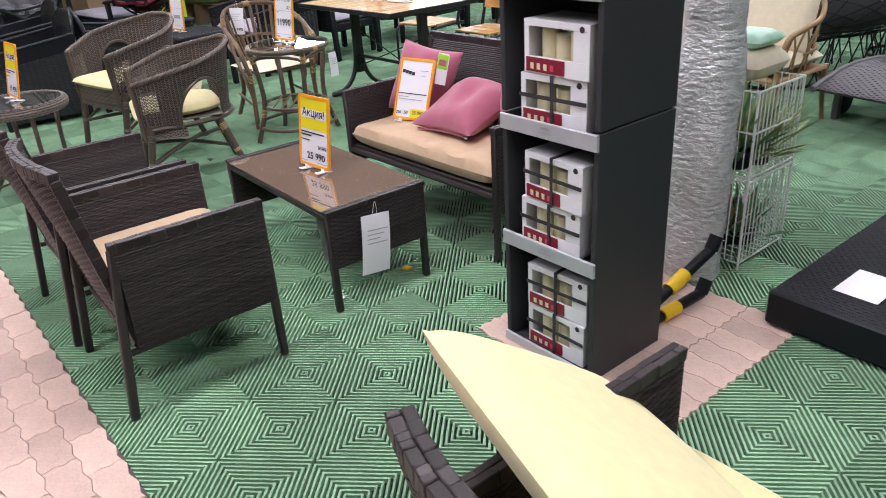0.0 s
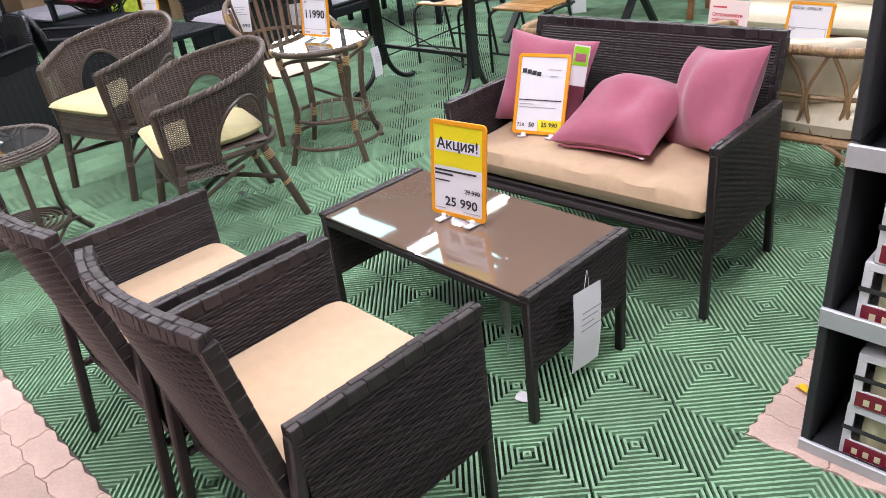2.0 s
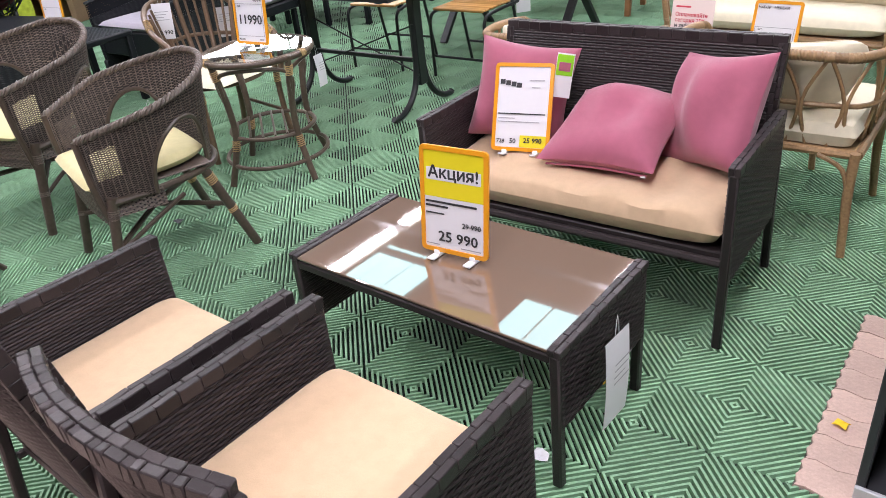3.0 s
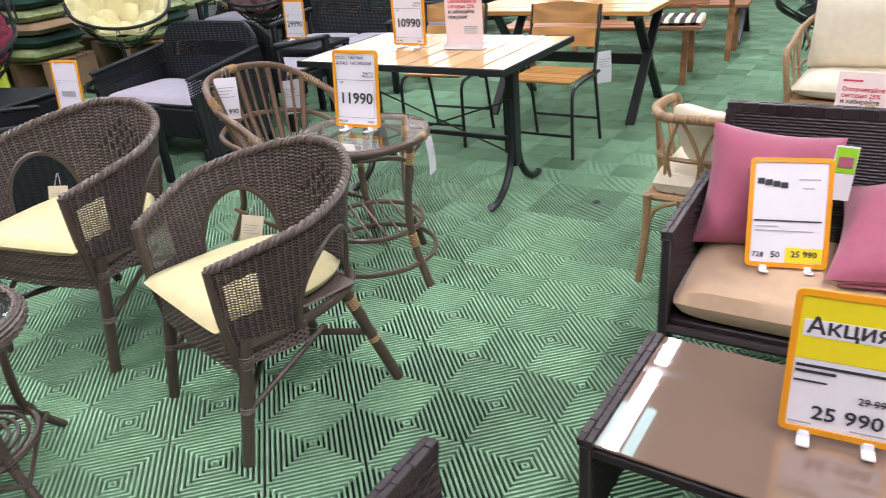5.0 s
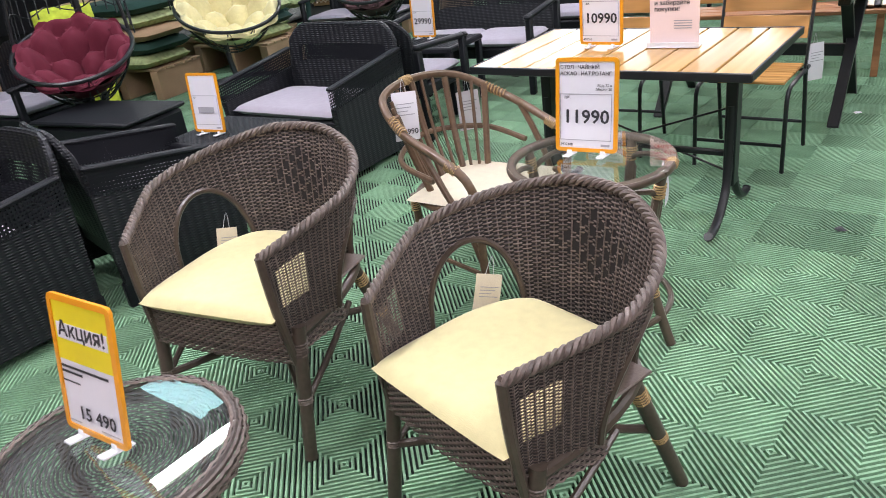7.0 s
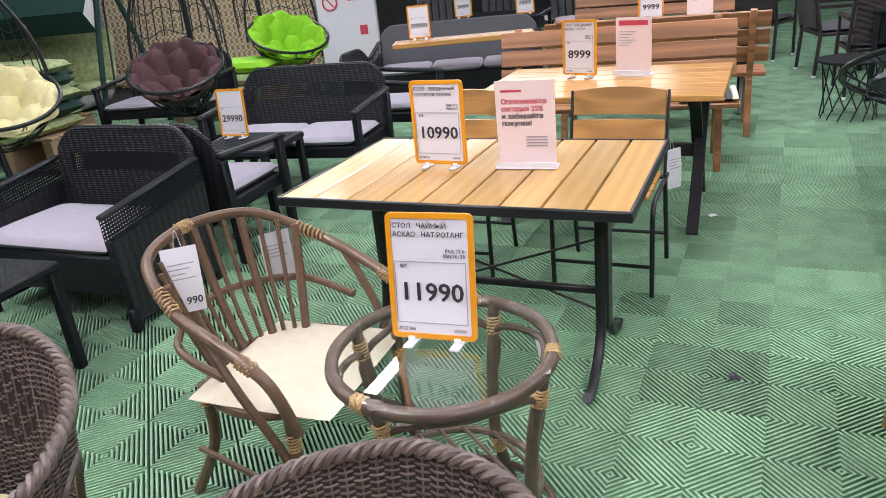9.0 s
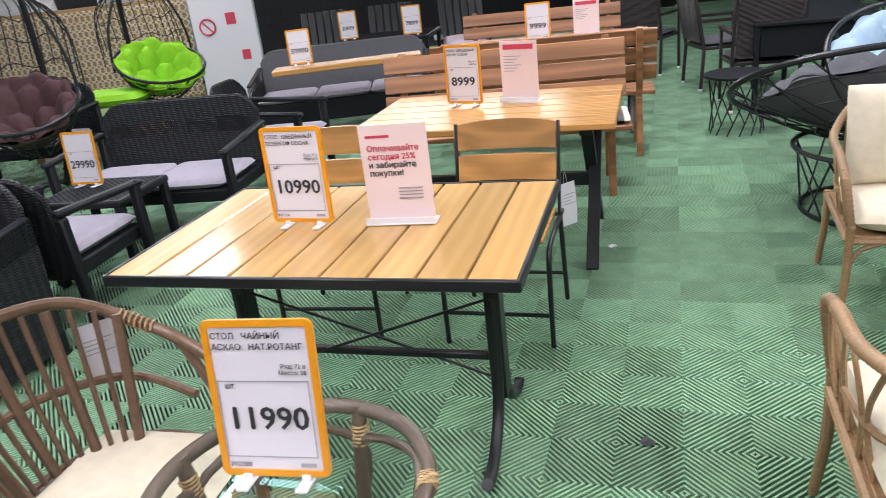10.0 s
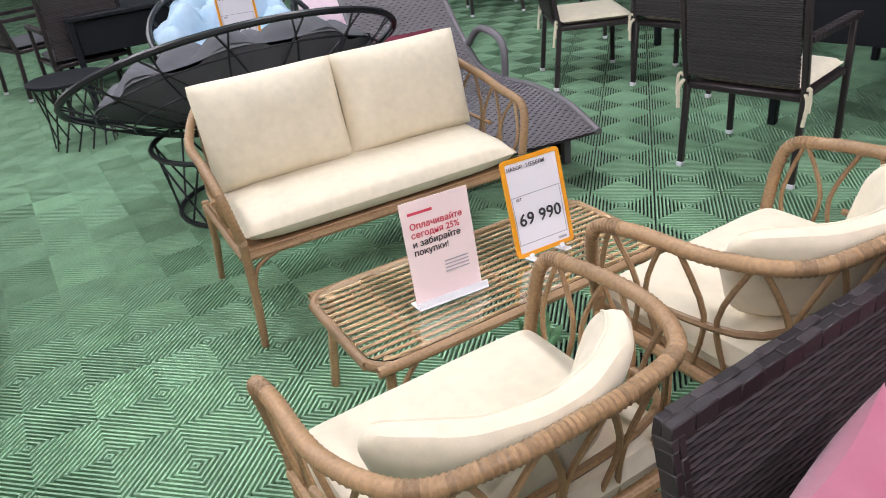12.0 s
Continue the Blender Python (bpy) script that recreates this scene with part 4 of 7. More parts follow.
def round_rattan_table():
    t = thing("round_table", "round dark rattan table with glass inset top", "table", "dark rattan set")
    h, r = 0.545, 0.270
    g = Geo()
    th = np.linspace(0, 2 * math.pi, 161)

    def rim(u, v):
        a = 2 * math.pi * u
        q = -math.pi * 0.62 + math.pi * 1.24 * v
        rr = r - 0.022 + 0.024 * np.cos(q)
        return np.stack([rr * np.cos(a), rr * np.sin(a), h - 0.030 + 0.032 * np.sin(q)], -1)
    g.weave(rim, 90, 9, 0.9, 0.0024)
    tagged(part("woven_rim", g, M_RATTAN, t), kind="stuff")
    g = Geo()
    g.weave(lambda u, v: np.stack([(0.03 + 0.215 * v) * np.cos(2 * math.pi * u), (0.03 + 0.215 * v) * np.sin(2 * math.pi * u), np.full_like(u, h - 0.022)], -1), 48, 26, 0.7, 0.0016)
    tagged(part("woven_top", g, M_CORE, t), kind="stuff")
    g = Geo()
    g.disc((0, 0, h - 0.008), r - 0.022, 0.005, 64, 0.0015)
    o = part("glass_top", g, M_GLASS, t, "clear round glass")
    o.visible_shadow = False
    for k in range(4):
        a = radians(45 + 90 * k)
        c, s = math.cos(a), math.sin(a)
        g = Geo()
        g.tube([(0.20 * c, 0.20 * s, h - 0.04), (0.185 * c, 0.185 * s, 0.25), (0.20 * c, 0.20 * s, 0.13), (0.29 * c, 0.29 * s, 0.0)], 0.0135, 9)
        l = part("leg", g, M_RPOLE, t)
        g = Geo()
        wrap_rings(g, ((0.195 * c, 0.195 * s, 0.145), (0.21 * c, 0.21 * s, 0.115)), 0.015, 4)
        part("binding", g, M_RPOLE, l)
    for k in range(7):
        g = Geo()
        rr = 0.03 + 0.027 * k
        a = np.linspace(0, 2 * math.pi, 36)[:-1]
        g.tube(np.stack([rr * np.cos(a), rr * np.sin(a), np.full(35, 0.135)], 1), 0.0065 if k < 6 else 0.011, 6, closed=True, round_=1)
        part("shelf_ring", g, M_RPOLE, t)
    g = Geo()
    for k in range(4):
        a = radians(90 * k + 45)
        g.tube([(0, 0, 0.126), (0.2 * math.cos(a), 0.2 * math.sin(a), 0.126)], 0.006, 6, round_=1)
    part("shelf_spoke", g, M_RPOLE, t)
    for k in range(4):
        a, b = radians(45 + 90 * k), radians(135 + 90 * k)
        m = (a + b) / 2
        g = Geo()
        g.tube([(0.25 * math.cos(a), 0.25 * math.sin(a), 0.075), (0.19 * math.cos(m), 0.19 * math.sin(m), 0.12), (0.25 * math.cos(b), 0.25 * math.sin(b), 0.075)], 0.007, 6)
        part("bow", g, M_RPOLE, t)
    return t


rt = round_rattan_table()
rt.matrix_world = pose(-2.405, 4.23, 0, 0, 0, 10)


# ---- bamboo tea set ----
def tea_table():
    t = thing("tea_table", "round brown rattan tea table with clear glass top", "table", "bamboo tea set")
    h, r = 0.635, 0.264
    a = np.linspace(0, 2 * math.pi, 61)[:-1]
    g = Geo()
    g.tube(np.stack([r * np.cos(a), r * np.sin(a), np.full(60, h - 0.018)], 1), 0.0165, 10, closed=True, round_=1)
    rim = part("rim", g, M_TEAPOLE, t)
    for k in range(3):
        g = Geo()
        q = radians(80 + 120 * k)
        p0, p1 = np.array([r * math.cos(q - 0.07), r * math.sin(q - 0.07), h - 0.018]), np.array([r * math.cos(q + 0.07), r * math.sin(q + 0.07), h - 0.018])
        wrap_rings(g, (p0, p1), 0.018, 7)
        part("binding", g, M_BIND, rim, "pale cane binding")
    g = Geo()
    g.disc((0, 0, h - 0.006), r + 0.012, 0.006, 72, 0.002)
    o = part("glass_top", g, M_GLASS, t, "clear round glass")
    o.visible_shadow = False
    for k in range(4):
        q = radians(30 + 90 * k)
        c, s = math.cos(q), math.sin(q)
        g = Geo()
        g.tube([(0.266 * c, 0.266 * s, h - 0.005), (0.225 * c, 0.225 * s, 0.40), (0.225 * c, 0.225 * s, 0.22), (0.30 * c, 0.30 * s, 0.0)], 0.017, 10)
        l = part("leg", g, M_TEAPOLE, t)
        for z0, z1, ra, rb in ((h - 0.05, h - 0.10, 0.258, 0.250), (0.225, 0.17, 0.225, 0.237)):
            b = Geo()
            wrap_rings(b, ((ra * c, ra * s, z0), (rb * c, rb * s, z1)), 0.0185, 6)
            part("binding", b, M_BIND, l, "pale cane binding")
        q2 = radians(75 + 90 * k)
        q3 = radians(120 + 90 * k)
        g = Geo()
        g.tube([(0.23 * c, 0.23 * s, 0.40), (0.248 * c, 0.248 * s, h - 0.09), (0.252 * math.cos(q2), 0.252 * math.sin(q2), h - 0.045),
                (0.248 * math.cos(q3), 0.248 * math.sin(q3), h - 0.09), (0.23 * math.cos(q3), 0.23 * math.sin(q3), 0.40)], 0.010, 8)
        part("arch_brace", g, M_TEAPOLE, t)
    for z, rr in ((0.235, 0.215), (0.10, 0.262)):
        g = Geo()
        g.tube(np.stack([rr * np.cos(a), rr * np.sin(a), np.full(60, z)], 1), 0.011, 8, closed=True, round_=1)
        part("hoop", g, M_TEAPOLE, t)
    for k in range(7):
        g = Geo()
        x = -0.18 + 0.06 * k
        y = math.sqrt(max(0.0, 0.21 ** 2 - x ** 2))
        g.tube([(x, -y, 0.245), (x, y, 0.245)], 0.006, 6, round_=1)
        part("shelf_rod", g, M_TEAPOLE, t)
    return t


tea = tea_table()
tea.matrix_world = pose(-1.123, 5.283, 0, 0, 0, 11)


def bamboo_chair():
    t = thing("bamboo_armchair", "brown bamboo armchair with open stick back and cream pad", "armchair", "bamboo tea set")
    # the long bent pole: arm tip, round the back, to the other arm tip
    top = [(-0.25, -0.27, 0.40), (-0.285, -0.24, 0.56), (-0.29, -0.1, 0.635), (-0.285, 0.08, 0.70), (-0.20, 0.26, 0.785), (0, 0.315, 0.81),
           (0.20, 0.26, 0.785), (0.285, 0.08, 0.70), (0.29, -0.1, 0.635), (0.285, -0.24, 0.56), (0.25, -0.27, 0.40)]
    g = Geo()
    g.tube(top, 0.0165, 9, round_=6)
    p = part("bent_rail", g, M_BAMBOO, t)
    for a, c in (((-0.287, 0.06, 0.695), (-0.262, 0.15, 0.733)), ((0.287, 0.06, 0.695), (0.262, 0.15, 0.733)), ((-0.05, 0.313, 0.809), (0.0, 0.317, 0.812)), ((-0.287, -0.2, 0.59), (-0.29, -0.15, 0.61)), ((0.287, -0.2, 0.59), (0.29, -0.15, 0.61))):
        b = Geo()
        wrap_rings(b, (a, c), 0.019, 7)
        part("binding", b, M_BIND, p, "pale cane binding")
    low = [(-0.27, -0.05, 0.52), (-0.24, 0.16, 0.56), (0, 0.27, 0.585), (0.24, 0.16, 0.56), (0.27, -0.05, 0.52)]
    g = Geo()
    g.tube(low, 0.012, 8, round_=6)
    part("lower_rail", g, M_BAMBOO, t)
    for k in range(-6, 7):
        a = k / 6 * 1.12
        g = Geo()
        zt = 0.80 - 0.045 * a * a
        g.tube([(0.17 * math.sin(a) * 1.1, 0.205 * math.cos(a) * 0.95, 0.41), (0.235 * math.sin(a), 0.26 * math.cos(a), 0.58), (0.275 * math.sin(a), 0.31 * math.cos(a), zt)],
               0.0075 if k % 3 else 0.0145, 7)
        part("back_stick", g, M_BAMBOO, t)
    a = np.linspace(0, 2 * math.pi, 41)[:-1]
    g = Geo()
    g.tube(np.stack([0.245 * np.cos(a) * (1 + 0.06 * np.sin(a) ** 2), 0.24 * np.sin(a) - 0.015, np.full(40, 0.395)], 1), 0.015, 8, closed=True, round_=1)
    part("seat_ring", g, M_BAMBOO, t)
    g = Geo()
    g.disc((0, -0.015, 0.392), 0.235, 0.008, 32)
    part("seat_base", g, M_RATTAN, t)
    for x, y, xb, yb in ((-0.235, -0.23, -0.25, -0.26), (0.235, -0.23, 0.25, -0.26), (-0.19, 0.17, -0.23, 0.27), (0.19, 0.17, 0.23, 0.27)):
        g = Geo()
        g.tube([(x, y, 0.43 if y < 0 else 0.40), (x * 1.01, y * 1.02, 0.2), (xb, yb, 0)], 0.017, 9)
        l = part("leg", g, M_BAMBOO, t)
        b = Geo()
        wrap_rings(b, ((x, y, 0.385), (x * 1.0, y * 1.0, 0.33)), 0.0185, 6)
        part("binding", b, M_BIND, l, "pale cane binding")
    for sx in (-1, 1):
        g = Geo()
        g.tube([(sx * 0.235, -0.23, 0.2), (sx * 0.26, -0.2, 0.34), (sx * 0.285, -0.12, 0.50), (sx * 0.29, -0.02, 0.66)], 0.013, 8)
        part("arm_brace", g, M_BAMBOO, t)
        g = Geo()
        g.tube([(sx * 0.24, -0.24, 0.16), (sx * 0.215, 0.22, 0.17)], 0.010, 7, round_=1)
        part("stretcher", g, M_BAMBOO, t)
    g = cushion_geo(0.48, 0.46, 0.022, 9, 0.3, 18, wrinkle=0.006, seed=2)
    part("seat_pad", g, M_CREAM, t, "thin cream seat pad", m=pose(0, -0.05, 0.402, 0, 0, 12))
    return t


bc = bamboo_chair()
BCM = pose(-1.47, 5.782, 0, 0, 0, 40.1)
bc.matrix_world = BCM
hang_tag("price_tag", BCM @ pose(-0.13, 0.215, 0.80, -6, 4, -28), 0.10, 0.19, "white plastic price tag on the chair back", "12 990")
hang_tag("price_tag", BCM @ pose(0.255, 0.25, 0.70, 0, 0, -30), 0.10, 0.17, "white price tag behind the chair", None)
hang_tag("price_tag", pose(-0.845, 5.36, 0.55, 0, 0, 60), 0.07, 0.16, "white paper tag under the glass table")


# ---- slatted dining table, folding chairs ----
def dining_table():
    t = thing("dining_table", "varnished pine slat dining table on black steel legs", "table")
    L, W, h = 1.21, 0.83, 0.757
    n = 9
    p = L / n
    slat = None
    for i in range(n):
        m = pose(-L / 2 + p * (i + 0.5), 0, h - 0.011)
        if slat is None:
            g = Geo()
            g.box((0, 0, 0), (p - 0.008, W - 0.03, 0.022), bevel=0.003)
            slat = part("slat", g, M_PINE, t, smooth=False, m=m)
        else:
            again(slat, m)
    g = Geo()
    for s in (-1, 1):
        g.box((0, s * (W / 2 - 0.008), h - 0.015), (L, 0.014, 0.034))
        g.box((s * (L / 2 - 0.0), 0, h - 0.015), (0.014, W, 0.034))
    for s in (-0.7, 0, 0.7):
        g.box((0, s * W / 2, h - 0.032), (L - 0.04, 0.03, 0.018))
    part("top_frame", g, M_METAL, t, "black steel edge frame")
    for sx in (-1, 1):
        x = sx * 0.44
        g = Geo()
        g.box((x, 0, 0.44), (0.05, 0.07, 0.56))
        part("column", g, M_METAL, t)
        for sy in (-1, 1):
            g = Geo()
            g.tube([(x, sy * 0.022, 0.52), (x, sy * 0.030, 0.32), (x, sy * 0.055, 0.18), (x, sy * 0.115, 0.085), (x, sy * 0.20, 0.030), (x, sy * 0.275, 0.019), (x, sy * 0.295, 0.030)], 0.019, 9, round_=5)
            part("foot", g, M_METAL, t)
        g = Geo()
        g.box((x, 0, h - 0.05), (0.04, 0.62, 0.03))
        part("bearer", g, M_METAL, t)
    g = Geo()
    g.box((0, 0, 0.30), (0.86, 0.025, 0.025))
    part("crossbar", g, M_METAL, t)
    for s in (-1, 1):
        g = Geo()
        g.tube([(-0.43, 0.01 * s, 0.36 + s * 0.15), (0.43, 0.01 * s, 0.36 - s * 0.15)], 0.005, 6, round_=1)
        part("tie_rod", g, M_METAL, t)
    return t


dt = dining_table()
DT = pose(-0.662, 6.247, 0, 0, 0, -40)
dt.matrix_world = DT


def folding_chair():
    t = thing("folding_chair", "folding chair with pine slats and black steel frame", "chair", "folding chairs")
    w = 0.22
    for sx in (-1, 1):
        g = Geo()
        g.beam((sx * w, 0.22, 0.83), (sx * w, 0.12, 0.42), 0.012, 0.03)
        g.tube([(sx * w, 0.13, 0.46), (sx * w, 0.235, 0.0)], 0.011, 8, round_=1)
        part("back_leg", g, M_METAL, t)
        g = Geo()
        g.tube([(sx * w, 0.20, 0.44), (sx * w, -0.12, 0.43), (sx * w, -0.20, 0.40), (sx * w, -0.215, 0.30), (sx * w, -0.21, 0.0)], 0.011, 8)
        part("front_leg", g, M_METAL, t)
    for y, z in ((-0.205, 0.14), (0.21, 0.14), (0.21, 0.42)):
        g = Geo()
        g.tube([(-w, y, z), (w, y, z)], 0.009, 7, round_=1)
        part("crossbar", g, M_METAL, t)
    for k in range(4):
        g = Geo()
        g.box((0, -0.155 + 0.097 * k, 0.452), (0.40, 0.09, 0.016), bevel=0.004)
        part("seat_slat", g, M_PINEX, t, smooth=False)
    for z, h in ((0.775, 0.105), (0.645, 0.105)):
        P = np.zeros((13, 2, 2, 3))
        for i, x in enumerate(np.linspace(-0.21, 0.21, 13)):
            up = 0.016 * (1 - (x / 0.21) ** 2) if z > 0.7 else 0
            for j, zz in enumerate((z - h / 2, z + h / 2 + up)):
                for k, dy in enumerate((-0.009, 0.009)):
                    P[i, j, k] = (x, 0.165 + 0.24 * (zz - 0.62) + dy + 0.02 * (1 - (x / 0.21) ** 2), zz)
        g = Geo()
        ring = np.stack([P[:, 0, 0], P[:, 1, 0], P[:, 1, 1], P[:, 0, 1]], 1)
        g.sheet(ring, True)
        g.f += [(0, 1, 2, 3), tuple(12 * 4 + q for q in (3, 2, 1, 0))]
        part("back_slat", g, M_PINEX, t, "pine back slat with a knot", smooth=False)
    return t


fc = folding_chair()
FCM = pose(0.09, 6.655, 0, 0, 0, -41)
fc.matrix_world = FCM
copy_thing(fc, pose(-0.489, 7.154, 0, 0, 0, -36.9))
hang_tag("price_tag", FCM @ pose(0.235, 0.235, 0.55, 0, 0, 50), 0.10, 0.19, "white price tag hung on the chair frame")


# ---- pine tables and benches further on ----
def pine_table(label, L, W, wood, mat_leg):
    t = thing("pine_table", label, "table", "pine tables")
    h = 0.75
    n = 6
    p = W / n
    for i in range(n):
        g = Geo()
        g.box((0, -W / 2 + p * (i + 0.5), h - 0.016), (L, p - 0.005, 0.032), bevel=0.005)
        part("plank", g, wood, t, smooth=False)
    for sx in (-1, 1):
        x = sx * (L / 2 - 0.14)
        for s in (-1, 1):
            g = Geo()
            g.beam((x + 0.01 * s, -s * W * 0.40, 0), (x + 0.01 * s, s * W * 0.26, h - 0.04), 0.03, 0.06, up=(1, 0, 0))
            part("cross_leg", g, mat_leg, t)
        g = Geo()
        g.box((x, 0, h - 0.055), (0.06, W * 0.8, 0.045))
        part("bearer", g, mat_leg, t)
    g = Geo()
    g.box((0, 0, 0.36), (L - 0.28, 0.04, 0.07))
    part("stretcher", g, mat_leg, t)
    return t


def pine_bench(label, L, wood):
    t = thing("garden_bench", label, "bench", "pine benches")
    for i in range(3):
        g = Geo()
        g.box((0, -0.19 + 0.125 * i, 0.435), (L, 0.115, 0.03), bevel=0.005)
        part("seat_plank", g, wood, t, smooth=False)
    for i in range(3):
        g = Geo()
        z = 0.60 + 0.125 * i
        g.box((0, 0.205 + 0.28 * (z - 0.6), z), (L, 0.026, 0.112), pose(0, 0, 0, -14), bevel=0.005)
        part("back_plank", g, wood, t, smooth=False)
    for sx in (-1, 1):
        x = sx * (L / 2 - 0.12)
        g = Geo()
        g.beam((x, -0.20, 0), (x, -0.16, 0.42), 0.045, 0.05)
        part("front_leg", g, wood, t)
        g = Geo()
        g.beam((x, 0.25, 0), (x, 0.20, 0.45), 0.045, 0.05)
        g.beam((x, 0.20, 0.42), (x, 0.33, 0.92), 0.045, 0.04)
        part("back_leg", g, wood, t)
        g = Geo()
        g.box((x, 0.02, 0.40), (0.04, 0.44, 0.045))
        part("rail", g, wood, t)
    return t


pt2 = pine_table("pine plank dining table with crossed dark legs", 1.30, 0.92, M_PINEX, M_METAL)
PT2 = pose(0.522, 7.493, 0, 0, 0, -40)
pt2.matrix_world = PT2
b2 = pine_bench("brown stained pine bench with slatted back behind a table", 1.60, M_REDWOOD)
b2.matrix_world = pose(0.999, 8.272, 0, 0, 0, -33.4)
pt3 = pine_table("reddish pine plank table with crossed legs", 1.7, 0.86, M_REDWOOD, M_METAL)
PT3 = pose(2.201, 9.621, 0, 0, 0, -38.1)
pt3.matrix_world = PT3
b3 = copy_thing(b2, pose(2.747, 10.613, 0, 0, 0, -36.6))
tagged(b3, "reddish stained pine bench with slatted back")
b4 = copy_thing(b2, pose(1.741, 8.925, 0, 0, 0, 144.2))
tagged(b4, "reddish stained pine bench facing away from a table")
t = thing("seat_pad", "striped cream and black seat pad tied to the bench", "cushion")
for i in range(9):
    g = cushion_geo(0.04, 0.36, 0.05, 6, 0.4, 8)
    part("stripe", g, M_CREAM if i % 2 == 0 else M_INK, t, m=pose(-0.16 + 0.04 * i, 0, 0))
t.matrix_world = pose(1.015, 8.273, 0.45, 0, 0, -33.4) @ pose(0.60, -0.06, 0)
price_sign(stand_at((0.385, 7.755), (0.525, 7.560), 0.752, 2), "8999", ("СТОЛ   ОБЕДЕННЫЙ", "ИСТЕР   СОСНА"), foot="3977136", small=("Ряд: 29 2", "Место: 2"))
leaflet(stand_at((0.628, 7.585), (0.766, 7.380), 0.752, 0), "pale pink leaflet with red heading on the pine table", True)
price_sign(PT3 @ pose(-0.05, -0.05, 0.766, -2), "9999")
leaflet(PT3 @ pose(0.35, -0.05, 0.76), "pale pink leaflet in a holder on the far table", True)

# ---- honey wicker set ----
def wicker_rail(g, pts, r=0.0165):
    g.tube(pts, r, 9, round_=6)


def wicker_seat(name, width, label, cushions):
    """Armchair or sofa of bent wicker poles with thin upright canes, front towards -y."""
    t = thing(name, label, "sofa" if width > 1 else "armchair", "honey wicker set")
    sofa_ = width > 1
    w, d = width / 2, 0.30 if sofa_ else 0.255
    hb = 0.775 if sofa_ else 0.665
    rail = [(-w + 0.02, -d, 0.40), (-w - 0.01, -d + 0.02, 0.585), (-w - 0.01, -0.12, 0.63), (-w - 0.005, 0.08, 0.645 + 0.25 * (hb - 0.66)), (-w * 0.80, d - 0.03, hb - 0.01), (-w * 0.4, d + 0.015, hb), (0, d + 0.02, hb),
            (w * 0.4, d + 0.015, hb), (w * 0.80, d - 0.03, hb - 0.01), (w + 0.005, 0.08, 0.645 + 0.25 * (hb - 0.66)), (w + 0.01, -0.12, 0.63), (w + 0.01, -d + 0.02, 0.585), (w - 0.02, -d, 0.40)]
    g = Geo()
    line = smooth_line(np.array(rail, float), 8)
    # wrapped pole: fine rings along it
    n = len(line)
    k = 3
    dense = np.stack([np.interp(np.linspace(0, n - 1, n * k), np.arange(n), line[:, i]) for i in range(3)], 1)
    rr = 0.0165 + 0.0012 * np.where(np.arange(n * k) % 2 == 0, 1, -1)
    g.tube(dense, 1.0, 9, round_=1, taper=rr)
    part("wrapped_rail", g, M_WICKER, t, "cane-wrapped bent rail")
    # upright canes in pairs of bows
    def at(s):
        i = s * (len(line) - 1)
        j = int(i)
        return line[j] + (line[min(j + 1, len(line) - 1)] - line[j]) * (i - j)
    m = 26 if sofa_ else 20
    for q in range(m):
        s = 0.09 + 0.82 * (q + 0.5) / m
        top = at(s)
        base = np.array([np.clip(top[0] * 0.93, -w + 0.02, w - 0.02), min(top[1], d - 0.03) * 0.9, 0.36])
        lean = 0.028 * (1 if q % 2 else -1)
        tang = at(min(s + 0.01, 1)) - at(s - 0.01)
        tang /= np.linalg.norm(tang)
        g = Geo()
        mid = (top + base) / 2 + tang * lean
        g.tube([base, mid, top - tang * lean * 1.2], 0.0065, 6)
        part("cane", g, M_WICKER, t)
    g = Geo()
    for y in (-d + 0.01, d - 0.04):
        g.tube([(-w + 0.02, y, 0.345), (w - 0.02, y, 0.345)], 0.015, 8, round_=1)
    for sx in (-1, 1):
        g.tube([(sx * (w - 0.015), -d + 0.01, 0.345), (sx * (w - 0.015), d - 0.04, 0.345)], 0.015, 8, round_=1)
    part("seat_frame", g, M_WICKER, t)
    g = Geo()
    g.tube([(-w + 0.0, -0.05, 0.47), (-w * 0.85, d - 0.08, 0.49), (0, d - 0.03, 0.50), (w * 0.85, d - 0.08, 0.49), (w, -0.05, 0.47)], 0.009, 7, round_=5)
    part("middle_rail", g, M_WICKER, t)
    g = Geo()
    g.box((0, 0, 0.352), (2 * w - 0.05, 2 * d - 0.06, 0.012))
    part("seat_deck", g, M_WICKER, t)
    for sx in (-1, 1):
        for sy, yb in ((-1, -d + 0.005), (1, d - 0.02)):
            g = Geo()
            g.tube([(sx * (w - 0.02), yb, 0.40 if sy < 0 else 0.36), (sx * (w - 0.02), yb, 0.2), (sx * (w - 0.005), yb + sy * 0.02, 0)], 0.016, 9, taper=[1, 1, 0.85])
            l = part("leg", g, M_WICKER, t)
            g = Geo()
            g.tube([(sx * (w - 0.02), yb, 0.20), (sx * (w - 0.05), yb, 0.30), (sx * (w - 0.13), yb, 0.34)], 0.008, 7)
            part("brace", g, M_WICKER, l)
    th = 0.12 if sofa_ else 0.09
    part("seat_cushion", cushion_geo(2 * w - 0.05, 2 * d - 0.04, th, 6 if sofa_ else 14, 0.42 if sofa_ else 0.3, 30, wrinkle=0.004), M_CREAM, t, "thick cream seat cushion", m=pose(0, -0.015, 0.356))
